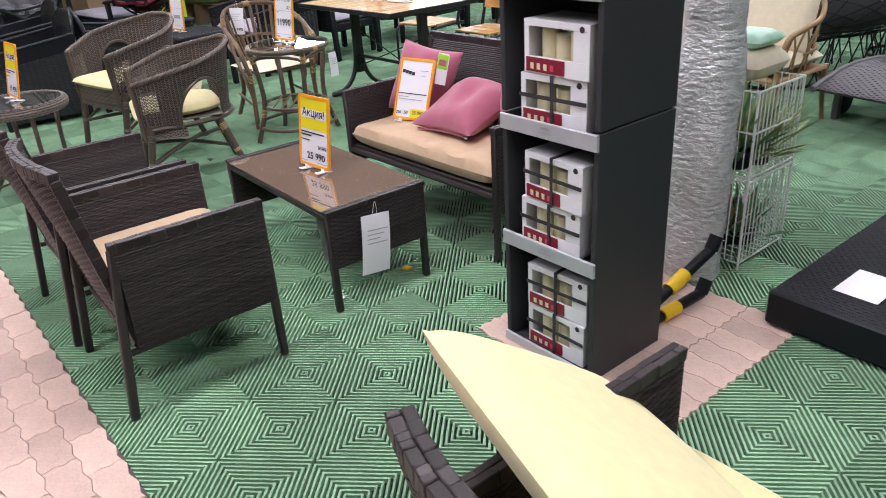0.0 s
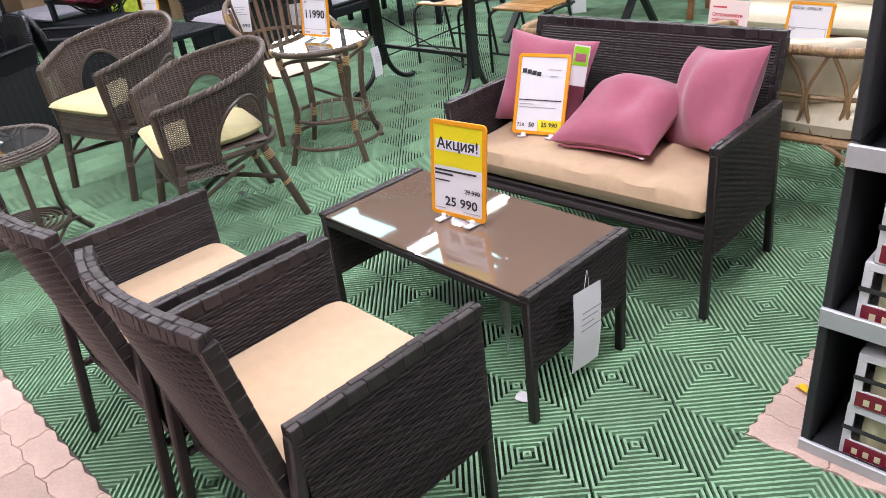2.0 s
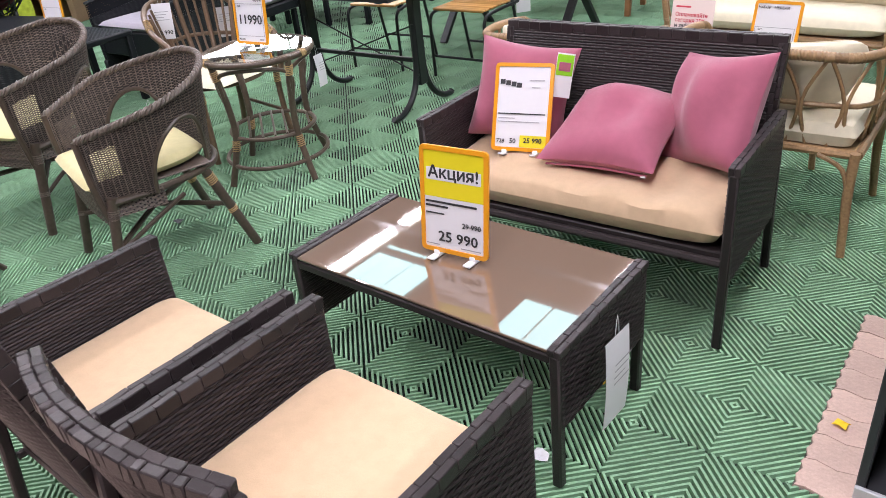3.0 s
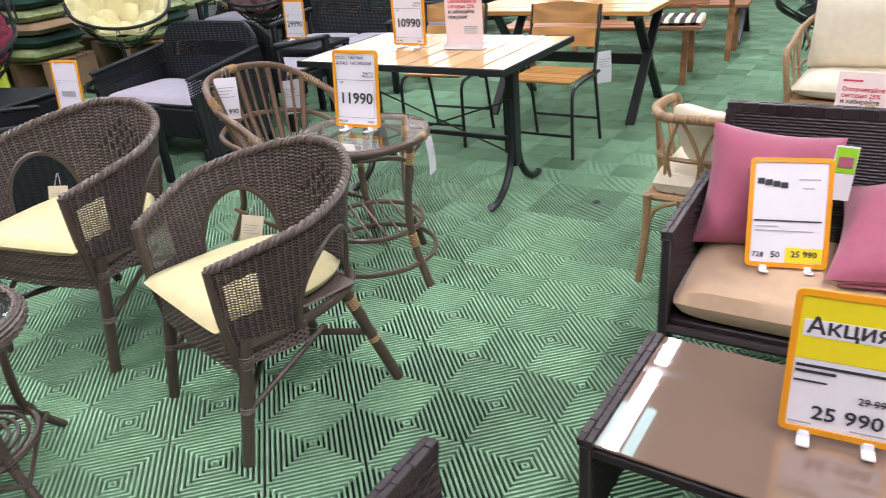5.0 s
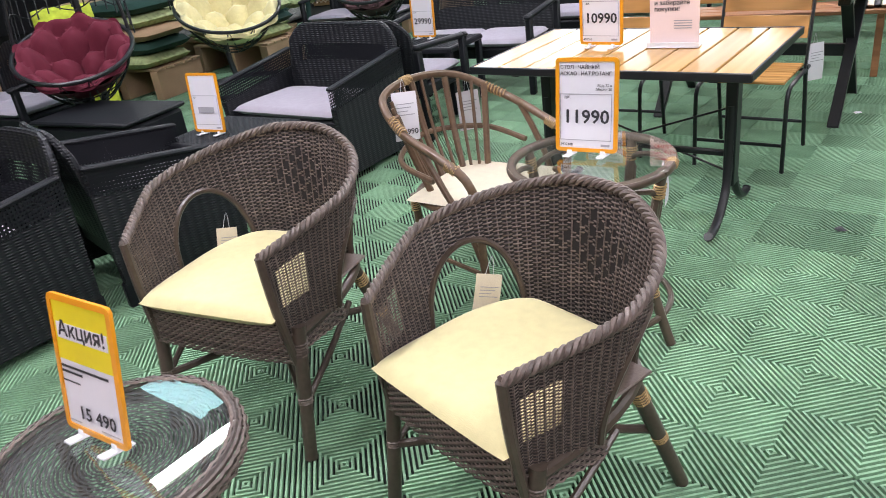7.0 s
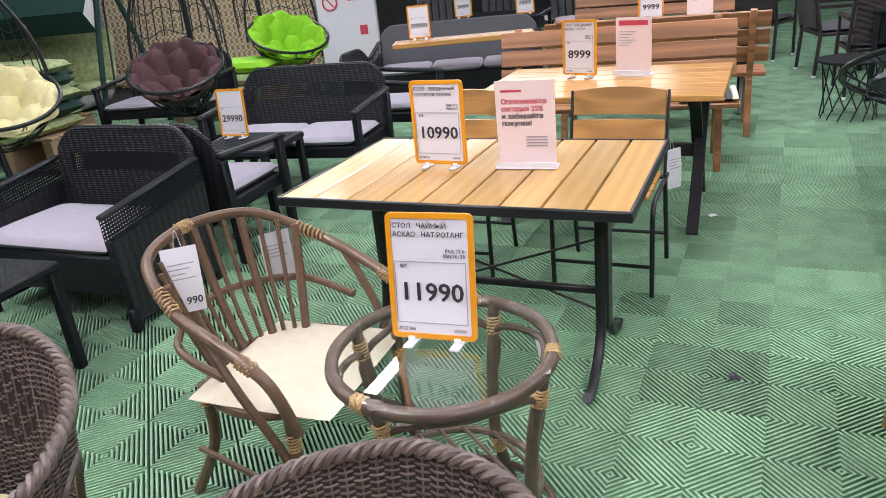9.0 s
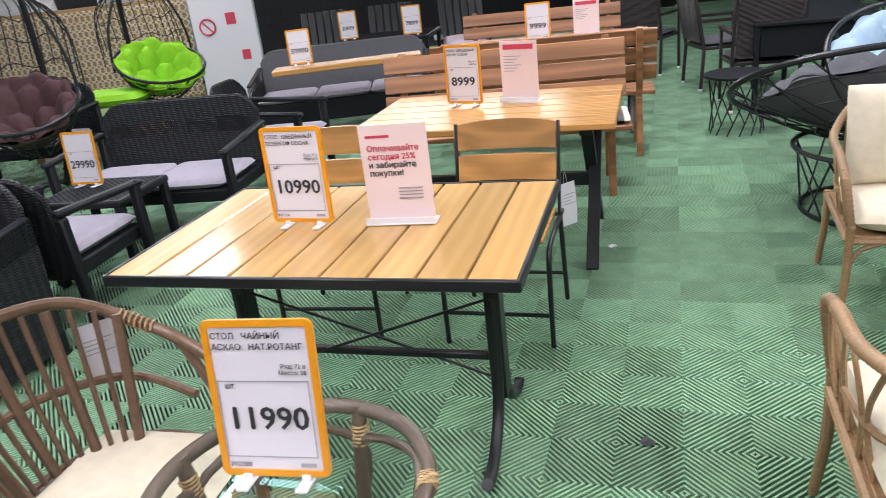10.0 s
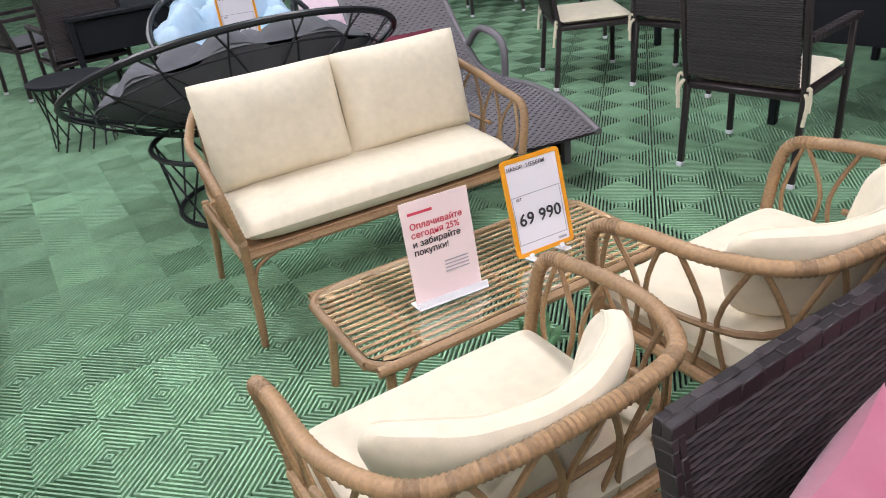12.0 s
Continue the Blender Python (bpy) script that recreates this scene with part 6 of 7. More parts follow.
st = side_table("low black woven-top garden table", 0.56, 0.5, 0.49)
st.matrix_world = pose(-1.425, 8.623, 0, 0, 0, -35)
copy_thing(st, pose(-2.643, 6.862, 0, 0, 0, -35.3))
price_sign(pose(-1.49, 8.75, 0.508, -4, 0, -37.4), "29990", label="small white price sign in an orange frame on a black table")
price_sign(pose(-2.74, 6.83, 0.508, -6, 0, -31.9), "", label="small white price sign in orange frame by black seats")
t = thing("storage_box", "black plastic storage box with a white label", "box")
g = Geo()
g.box((0, 0, 0.21), (0.9, 0.5, 0.42), bevel=0.03)
part("body", g, M_BLACK, t)
g = Geo()
g.box((0, 0, 0.435), (0.93, 0.53, 0.03), bevel=0.012)
part("lid", g, M_BLACK, t)
g = Geo()
g.box((0.22, -0.252, 0.26), (0.11, 0.002, 0.13), bevel=0.0005)
part("label_sheet", g, M_PAPER, t, "white label", smooth=False)
t.matrix_world = pose(-3.704, 8.008, 0, 0, 0, -30.8)


# ---- hanging and bowl chairs ----
def tufted(r, depth, mat_, nm, parent, label, tuft=7, m=None, ry=None):
    """A round padded bowl cushion with buttons pulled in."""
    ry = ry or r
    n, k = 72, 32
    P = np.zeros((k, n, 3))
    gap = 0.46
    jit = random.Random(6)
    knots = np.array([((i + 0.5 * (j % 2)) * gap + 0.2 + jit.uniform(-0.05, 0.05), j * gap * 0.86 + 0.16 + jit.uniform(-0.05, 0.05)) for i in range(-4, 5) for j in range(-4, 5)])
    for i in range(k):
        q = i / (k - 1)
        for j in range(n):
            a = 2 * math.pi * j / n
            x, y = q * math.cos(a), q * math.sin(a)
            away = np.sort(np.hypot(knots[:, 0] - x, knots[:, 1] - y))
            puff = 0.30 * r * min((away[1] - away[0]) / (0.75 * gap), 1.0) ** 0.5
            edge = 0.07 * (1 - q ** 8)
            k9 = 1 + 0.05 * q ** 4 * math.cos(9 * a)
            P[i, j] = (x * r * k9, y * ry * k9, depth * q * q + puff * (1 - q ** 10) + edge)
    g = Geo()
    g.sheet(P[::-1], True)
    Q = P.copy()
    Q[..., 2] = depth * (Q[..., 0] ** 2 / r ** 2 + Q[..., 1] ** 2 / ry ** 2)
    g.sheet(Q, True)
    return part(nm, g, mat_, parent, label, m=m)


def bowl_frame(t, r, depth, mat_, m, bars_=22, rings=4, rim=0.016, ry=None):
    ry = ry or r
    a = np.linspace(0, 2 * math.pi, 49)[:-1]
    g = Geo()
    g.tube(np.stack([r * np.cos(a), ry * np.sin(a), np.full(48, depth)], 1), rim, 8, closed=True, round_=1)
    part("rim", g, mat_, t, m=m)
    g = Geo()
    for q in np.linspace(0.35, 0.85, rings):
        g.tube(np.stack([q * r * np.cos(a), q * ry * np.sin(a), np.full(48, depth * q * q - 0.01)], 1), 0.005, 5, closed=True, round_=1)
    for i in range(bars_):
        b = 2 * math.pi * i / bars_
        b2 = b + (0.35 if i % 2 else -0.35)
        s = np.linspace(0.2, 1, 6)
        g.tube([(q * r * math.cos(b + (b2 - b) * q), q * ry * math.sin(b + (b2 - b) * q), depth * q * q - 0.01) for q in s], 0.0055, 5, round_=1)
    tagged(part("lattice", g, mat_, t, m=m), kind="stuff")


def egg_chair(m, pad, label, r=0.47):
    """A hanging basket chair under a bent stand, opening towards -y."""
    t = thing("hanging_chair", label, "hanging chair", "hanging chairs")
    tilt = pose(0, 0.06, 0.40, 24)
    bowl_frame(t, r, 0.44, M_METAL, tilt, 26, 5)
    tufted(r * 0.97, 0.33, pad, "cushion", t, "buttoned round cushion", m=tilt @ pose(0, 0.03, 0.10, 8))
    g = Geo()
    # cage of thin canes above the bowl
    for i in range(15):
        a = math.pi * (0.02 + 0.96 * i / 14)
        x, y, z = r * math.cos(a), 0.22 + r * 0.72 * math.sin(a), 0.80 + 0.25 * math.sin(a)
        g.tube([(x, y * 0.9, z), (x * 0.9, y * 0.95 + 0.05, z + 0.45), (x * 0.35, 0.12, 1.62), (0, 0.05, 1.78)], 0.006, 5)
    for z, q in ((1.05, 0.98), (1.25, 0.9), (1.42, 0.72)):
        b = np.linspace(0, math.pi, 19)
        g.tube(np.stack([r * q * np.cos(b), 0.2 + r * 0.8 * q * np.sin(b), z + 0.03 * np.sin(7 * b)], 1), 0.005, 5, round_=1)
    tagged(part("cage", g, M_METAL, t), kind="stuff")
    for sx in (-1, 1):
        g = Geo()
        g.tube([(sx * r * 0.97, 0.02, 0.76), (sx * r * 0.85, 0.03, 1.2), (sx * 0.12, 0.04, 1.72), (0, 0.05, 1.80)], 0.014, 8)
        part("hoop", g, M_METAL, t)
    g = Geo()
    g.tube([(0, 0.05, 1.80), (0, 0.05, 1.98)], 0.008, 6, round_=1)
    part("chain", g, M_METAL, t)
    g = Geo()
    g.tube([(0, 0.05, 1.98), (0, 0.35, 2.02), (0, 0.62, 1.75), (0, 0.68, 1.0), (0, 0.60, 0.3), (0, 0.35, 0.05)], 0.028, 10)
    part("pole", g, M_METAL, t)
    a = np.linspace(0, 2 * math.pi, 33)[:-1]
    g = Geo()
    g.tube(np.stack([0.48 * np.cos(a), 0.1 + 0.48 * np.sin(a), np.full(32, 0.025)], 1), 0.022, 8, closed=True, round_=1)
    part("base_ring", g, M_METAL, t)
    t.matrix_world = m
    return t


egg_chair(pose(-4.03, 8.648, 0, 0, 0, 13), M_MAGENTA, "black hanging basket chair with buttoned magenta cushion", 0.41)
egg_chair(pose(-3.237, 10.285, 0, 0, 0, 20.6), M_YELLOW, "hanging basket chair with pale yellow cushion")
egg_chair(pose(-1.844, 10.73, 0, 0, 0, -11), M_PLUM, "dark hanging basket chair with buttoned plum cushion", 0.40)
egg_chair(pose(-0.727, 12.695, 0, 0, 0, 16.7), M_LIME, "hanging basket chair with bright lime cushion", 0.45)


def papasan(m, r, ry, pad, label, base=0.34, tilt=24, h=0.36, fill=0.92, aside=0.0):
    t = thing("papasan_chair", label, "chair", "bowl chairs")
    k = pose(aside, 0, h, tilt)
    bowl_frame(t, r, 0.30, M_METAL, k, 30, 4, 0.018, ry)
    tufted(r * fill, 0.22, pad, "cushion", t, "buttoned bowl cushion", m=k @ pose(0, -0.1 * (1 - fill), 0.03), ry=ry * fill)
    a = np.linspace(0, 2 * math.pi, 41)[:-1]
    for z, rr_ in ((0.014, base), (h - 0.02, base * 1.15)):
        g = Geo()
        g.tube(np.stack([rr_ * np.cos(a), rr_ * np.sin(a), np.full(40, z)], 1), 0.013, 8, closed=True, round_=1)
        part("base_ring", g, M_METAL, t)
    g = Geo()
    for i in range(20):
        b, c = 2 * math.pi * i / 20, 2 * math.pi * (i + (1.6 if i % 2 else -1.6)) / 20
        g.tube([(base * math.cos(b), base * math.sin(b), 0.014), (base * 1.15 * math.cos(c), base * 1.15 * math.sin(c), h - 0.02)], 0.006, 5, round_=1)
    tagged(part("base_rod", g, M_METAL, t), kind="stuff")
    t.matrix_world = m
    return t


papasan(pose(2.31, 6.60, 0, 0, 0, 140), 0.88, 0.52, M_DGREYC, "wide black lattice bowl chair with grey cushions", 0.36, 32, 0.38, 0.80, -0.15)
papasan(pose(3.60, 7.36, 0, 0, 0, -41), 0.53, 0.53, M_BLUE, "black bowl chair with buttoned pale blue cushion", 0.34, 30, 0.36)


# ---- swing, panel, far things ----
t = thing("garden_swing", "dark green canopy garden swing with leaf-print cushions", "swing")
g = Geo()
P = np.array([[(x, y, 1.62 + 0.14 * math.cos(y * 2.2) - 0.02 * (i % 2)) for y in np.linspace(-0.62, 0.62, 9)] for i, x in enumerate(np.linspace(-1.05, 1.05, 13))])
g.sheet(P)
g.sheet((P - np.array([0, 0, 0.012]))[::-1])
canopy = part("canopy", g, M_DGREEN, t, "tilted dark green canvas", m=pose(0, -0.05, 1.6, 38) @ pose(0, 0.05, -1.6))
g = Geo()
for y in (-0.62, 0.62):
    P = np.array([[(x, y + 0.004 * (i % 2), 1.66 - 0.26 * z) for z in (0, 0.5, 1)] for i, x in enumerate(np.linspace(-1.05, 1.05, 25))])
    g.sheet(P)
part("valance", g, M_DGREEN, canopy)
for sx in (-1, 1):
    g = Geo()
    g.tube([(sx * 1.0, -0.55, 0.0), (sx * 1.0, -0.35, 0.9), (sx * 1.0, -0.05, 1.6), (sx * 1.0, 0.35, 0.9), (sx * 1.0, 0.6, 0.0)], 0.028, 9)
    part("side_frame", g, M_DGREEN, t)
g = Geo()
g.tube([(-1.0, -0.05, 1.6), (1.0, -0.05, 1.6)], 0.026, 8, round_=1)
part("top_tube", g, M_DGREEN, t)
part("seat_cushion", cushion_geo(1.6, 0.5, 0.12, 7, 0.4, 24, wrinkle=0.01), M_LEAFPRINT, t, m=pose(0, -0.05, 0.46))
part("back_cushion", cushion_geo(1.6, 0.55, 0.12, 7, 0.4, 24, wrinkle=0.01), M_LEAFPRINT, t, m=pose(0, 0.22, 0.80, 76))
for sx in (-1, 1):
    g = Geo()
    g.tube([(sx * 0.82, 0.2, 1.55), (sx * 0.82, 0.0, 0.48)], 0.01, 6, round_=1)
    part("hanger", g, M_METAL, t)
t.matrix_world = pose(-3.332, 12.746, 0, 0, 0, -27.6)

t = thing("info_panel", "tall white panel with red safety pictograms", "sign panel")
g = Geo()
g.box((0, 0, 1.2), (0.84, 0.12, 2.4), bevel=0.01)
part("panel", g, M_PAPER, t, smooth=False)
g = Geo()
a = np.linspace(0, 2 * math.pi, 33)[:-1]
g.tube(np.stack([-0.22 + 0.10 * np.cos(a), np.full(32, -0.066), 0.98 + 0.10 * np.sin(a)], 1), 0.012, 6, closed=True, round_=1)
g.tube([(-0.28, -0.066, 1.05), (-0.16, -0.066, 0.91)], 0.010, 6, round_=1)
part("no_smoking_ring", g, M_RINK, t)
g = Geo()
g.box((0.10, -0.062, 1.06), (0.13, 0.004, 0.15), bevel=0.001)
part("red_square", g, M_RINK, t, smooth=False)
g = Geo()
g.box((0.22, -0.062, 0.58), (0.11, 0.004, 0.13), bevel=0.001)
part("lower_red_square", g, M_RINK, t, smooth=False)
t.matrix_world = pose(0.362, 14.617, 0, 0, 0, -21.7)

bench = lounge = plastic_seat("garden_sofa", 1.75, "dark grey three-seat garden sofa with plain back", 3, plain=True)
bench.matrix_world = pose(0.86, 11.236, 0, 0, 0, -22.2)
t = thing("seat_board", "pale pine board lying on the sofa arms", "board")
g = Geo()
g.box((0, 0, 0.0), (1.35, 0.30, 0.05), bevel=0.008)
part("plank", g, M_PINEX, t, smooth=False)
t.matrix_world = pose(0.774, 10.715, 0.7, 0, 0, -20.1)
price_sign(pose(0.406, 10.926, 0.739, 0, 0, -19.9), "59990", label="white price sign in orange frame on a grey sofa")


def cushion_stack(m, n, mats, label, w=0.8, d=0.6, h=0.13):
    t = thing("cushion_stack", label, "cushions")
    for k in range(n):
        part("cushion", cushion_geo(w, d, h, 6, 0.4, 14, wrinkle=0.012, seed=k), mats[k % len(mats)], t, m=pose(0.02 * (k % 3), 0.02 * (k % 2), h * k * 0.97, 0, 0, 3 * (k % 3 - 1)))
    t.matrix_world = m
    return t


cushion_stack(pose(-4.687, 11.453, 0.3, 0, 0, -26), 5, [M_LEAFPRINT, M_CARD, M_LEAFPRINT], "stack of leaf-print garden cushions on a pallet", 1.1, 0.7)
cushion_stack(pose(-3.499, 11.976, 0.3, 0, 0, -27.7), 4, [M_LEAFPRINT, M_DGREEN], "stack of green garden cushions on a pallet", 1.0, 0.7)
cushion_stack(pose(-1.305, 12.558, 0.34, 0, 0, -28.6), 2, [M_LEAFPRINT, M_LIME], "green cushions stacked on a low bench", 0.9, 0.6)


def pallet(m, L=1.2, W=0.8, h=0.30, label="pale wooden pallet stand under stacked goods"):
    t = thing("pallet", label, "pallet", "pallets")
    for k in range(5):
        g = Geo()
        g.box((0, -W / 2 + W * (k + 0.5) / 5, h - 0.012), (L, W / 5 - 0.02, 0.024), bevel=0.003)
        part("deck_board", g, M_CARD, t, smooth=False)
    for x in (-L / 2 + 0.06, 0, L / 2 - 0.06):
        g = Geo()
        g.box((x, 0, (h - 0.025) / 2), (0.1, W, h - 0.025), bevel=0.004)
        part("bearer", g, M_CARD, t, smooth=False)
    t.matrix_world = m
    return t


cushion_stack(pose(-4.352, 10.784, 0.3, 0, 0, -31.2), 5, [M_LEAFPRINT, M_DGREEN, M_CARD], "stack of dark green garden cushions on a pallet", 1.0, 0.6)
cushion_stack(pose(-3.378, 11.501, 0.3, 0, 0, -33.6), 5, [M_LEAFPRINT, M_DGREEN], "stack of leaf-print garden cushions on a pallet", 1.0, 0.6)
pallet(pose(-4.349, 10.853, 0, 0, 0, -31.2), 1.1, 0.6)
pallet(pose(-3.343, 11.484, 0, 0, 0, -33.6), 1.1, 0.6)
pallet(pose(-4.827, 11.694, 0, 0, 0, -26))
pallet(pose(-3.573, 12.166, 0, 0, 0, -27.7))
pallet(pose(-1.381, 12.576, 0, 0, 0, -28.6), 1.2, 0.8, 0.34)
rr = random.Random(4)
for k in (0, 1, 4, 5):
    t = thing("cardboard_box", "taped brown cardboard box in a store stack", "box", "cardboard boxes")
    w, d, h = rr.uniform(0.5, 0.8), 0.5, rr.uniform(0.26, 0.36)
    g = Geo()
    g.box((0, 0, h / 2), (w, d, h), bevel=0.006)
    part("carton", g, M_CARD, t, smooth=False)
    g = Geo()
    g.box((0, 0, h + 0.0005), (w, 0.06, 0.002), bevel=0.0005)
    part("tape", g, M_BIND, t)
    t.matrix_world = pose(-5.6 + 0.75 * (k % 4), 9.9 + 0.15 * (k % 4) + 0.0, 0.37 * (k // 4), 0, 0, rr.uniform(-38, -30)) if k < 12 else pose(-6.3 + 0.5 * (k % 4), 8.2 + 0.4 * (k % 4), 0.0, 0, 0, -40)


def adirondack(m, pad, label):
    t = thing("slatted_lounge_chair", label, "chair")
    for k in range(6):
        g = Geo()
        g.box((-0.25 + 0.1 * k, 0.3, 0.66), (0.085, 0.02, 0.75), pose(0, 0, 0, -24), bevel=0.006)
        part("back_slat", g, M_METAL, t)
    for k in range(5):
        g = Geo()
        g.box((0, -0.3 + 0.1 * k, 0.36 - 0.02 * k), (0.56, 0.085, 0.02), bevel=0.005)
        part("seat_slat", g, M_METAL, t)
    for sx in (-1, 1):
        g = Geo()
        g.box((sx * 0.33, -0.05, 0.55), (0.13, 0.7, 0.022), bevel=0.006)
        part("armrest", g, M_METAL, t)
        g = Geo()
        g.beam((sx * 0.3, -0.33, 0), (sx * 0.3, -0.33, 0.54), 0.03, 0.09)
        g.beam((sx * 0.28, 0.45, 0), (sx * 0.28, -0.33, 0.36), 0.03, 0.09)
        part("leg", g, M_METAL, t)
    part("cushion", cushion_geo(0.6, 0.5, 0.14, 4, 0.5, 16), pad, t, m=pose(0, -0.1, 0.40, 8))
    t.matrix_world = m
    return t


adirondack(pose(1.428, 13.709, 0, 0, 0, -19.4), M_TEAL, "black slatted lounge chair with teal cushion")
adirondack(pose(2.225, 13.368, 0, 0, 0, -23.9), M_LEAFPRINT, "black slatted lounge chair with green cushion")
adirondack(pose(3.062, 12.936, 0, 0, 0, -23.2), M_PALEPINK, "black slatted lounge chair with pink cushion")

far_t = side_table("dark square garden dining table further off", 1.0, 0.9, 0.74)
far_t.matrix_world = pose(1.856, 12.349, 0, 0, 0, -33.2)
price_sign(pose(1.95, 11.945, 0.752, 0, 0, -31.1), "7899", label="white price sign in orange frame on a dark table")
price_sign(pose(1.384, 12.485, 0.752, 0, 0, -31.5), "3499", label="white price sign in orange frame on a dark table")


def dark_chair(label, pad=M_CREAM, arms=True, ties=True, group="dark woven chairs"):
    """Straight dark woven dining chair with a tied pad, front towards -y."""
    t = thing("dining_chair", label, "chair", group)
    w = 0.27
    g = Geo()
    g.weave(flat((-w + 0.02, 0.26, 0.46), (2 * w - 0.04, 0, 0), (0, 0.075, 0.48)), 22, 50, 0.98, 0.0015)
    g.weave(flat((w - 0.02, 0.277, 0.46), (-2 * w + 0.04, 0, 0), (0, 0.075, 0.48)), 22, 50, 0.98, 0.0015)
    tagged(part("backrest", g, M_BROWN, t, "dark woven back"), kind="stuff")
    for sx in (-1, 1):
        g = Geo()
        g.beam((sx * w, 0.27, 0), (sx * w, 0.24, 0.42), 0.028, 0.032, 0.005)
        g.beam((sx * w, 0.24, 0.40), (sx * w, 0.345, 0.95), 0.028, 0.032, 0.005)
        b = part("back_leg", g, M_BROWN, t)
        c = Geo()
        c.box((sx * w, 0.271, 0.014), (0.031, 0.035, 0.026))
        part("glide", c, M_ACRYL, b, "pale plastic glide")
        g = Geo()
        g.beam((sx * w, -0.25, 0), (sx * w, -0.24, 0.655 if arms else 0.42), 0.028, 0.032, 0.005)
        b = part("front_leg", g, M_BROWN, t)
        c = Geo()
        c.box((sx * w, -0.25, 0.014), (0.031, 0.035, 0.026))
        part("glide", c, M_ACRYL, b, "pale plastic glide")
        if arms:
            g = Geo()
            wrapped_edge(g, (sx * w, -0.265, 0.66), (sx * w, 0.27, 0.665), 0.045, 0.028)
            part("armrest", g, M_BROWN, t)
    g = Geo()
    g.box((0, 0, 0.405), (2 * w, 0.5, 0.03), bevel=0.006)
    part("seat", g, M_BROWN, t)
    part("seat_pad", cushion_geo(2 * w - 0.03, 0.47, 0.05, 8, 0.35, 16), pad, t, "cream tied seat pad" if pad is M_CREAM else "", m=pose(0, -0.015, 0.42))
    if ties:
        for sx in (-1, 1):
            g = Geo()
            g.tube([(sx * w, 0.25, 0.44), (sx * (w + 0.025), 0.275, 0.40), (sx * (w + 0.02), 0.285, 0.30)], 0.009, 6)
            g.tube([(sx * w, 0.25, 0.44), (sx * (w + 0.03), 0.27, 0.46), (sx * (w + 0.035), 0.275, 0.36)], 0.008, 6)
            part("tie", g, pad, t)
    return t


dc = dark_chair("dark woven dining chair with tied cream seat pad")
dc.matrix_world = pose(2.95, 4.10, 0, 0, 0, 62)
copy_thing(dc, pose(4.30, 4.42, 0, 0, 0, 60))
copy_thing(dc, pose(4.45, 5.12, 0, 0, 0, 20))
copy_thing(dc, pose(5.9, 5.0, 0, 0, 0, -60))
dk = dark_chair("dark woven armchair with grey cushion beside a table", M_DGREYC, True, False)
dk.matrix_world = pose(3.867, 8.874, 0, 0, 0, 146)
copy_thing(dk, pose(4.369, 9.856, 0, 0, 0, 66))
copy_thing(dk, pose(5.069, 9.151, 0, 0, 0, -10))
copy_thing(dk, pose(4.503, 11.099, 0, 0, 0, 116))
copy_thing(dk, pose(8.2, 5.6, 0, 0, 0, 80))
copy_thing(dk, pose(7.0, 6.4, 0, 0, 0, 200))
tb = side_table("black woven dining table with dark top", 0.95, 1.5, 0.74)
for sx in (-1, 1):
    g = Geo()
    g.box((sx * 0.44, 0, 0.58), (0.03, 1.42, 0.24), bevel=0.004)
    part("apron", g, M_BLACK, tb)
for sy in (-1, 1):
    g = Geo()
    g.box((0, sy * 0.70, 0.58), (0.84, 0.03, 0.24), bevel=0.004)
    part("apron", g, M_BLACK, tb)
tb.matrix_world = pose(3.85, 3.25, 0, 0, 0, 60)
copy_thing(tb, pose(5.6, 3.9, 0, 0, 0, 55))
copy_thing(tb, pose(4.411, 8.89, 0, 0, 0, -42))


def drum_table(m, label, top):
    t = thing("drum_table", label, "table", "small round tables")
    g = Geo()
    g.disc((0, 0, 0.43), 0.25, 0.02, 36)
    part("tabletop", g, top, t)
    g = Geo()
    for i in range(14):
        b, c = 2 * math.pi * i / 14, 2 * math.pi * (i + 2) / 14
        g.tube([(0.20 * math.cos(b), 0.20 * math.sin(b), 0.0), (0.22 * math.cos(c), 0.22 * math.sin(c), 0.43)], 0.006, 5, round_=1)
    tagged(part("rod_base", g, M_METAL, t), kind="stuff")
    t.matrix_world = m
    return t


drum_table(pose(3.094, 8.345, 0), "small black rod table with dark top", M_BLACK)
tall = drum_table(pose(3.02, 6.92, 0), "tall black rod table with a price sign", M_GREYC)
tall.matrix_world = pose(3.02, 6.92, 0) @ Matrix.Diagonal((1, 1, 1.38, 1))
price_sign(pose(2.92, 6.83, 0.636, -4, 0, -52), "6 799", ("КРЕСЛО",), num=0.05)


# woven sun lounger
t = thing("sun_lounger", "grey woven sun lounger with raised back and wheel", "lounger")
prof = np.array([(-1.0, 0.24), (-0.72, 0.315), (-0.4, 0.33), (-0.05, 0.30), (0.25, 0.31), (0.5, 0.46), (0.75, 0.68), (0.98, 0.92)])
line = smooth_line(np.stack([prof[:, 0], prof[:, 0] * 0, prof[:, 1]], 1), 8)


def lounge_surface(u, v):
    i = u * (len(line) - 1)
    y, z = np.interp(i, np.arange(len(line)), line[:, 0]), np.interp(i, np.arange(len(line)), line[:, 2])
    return np.stack([-0.33 + 0.66 * v, y, z], -1)


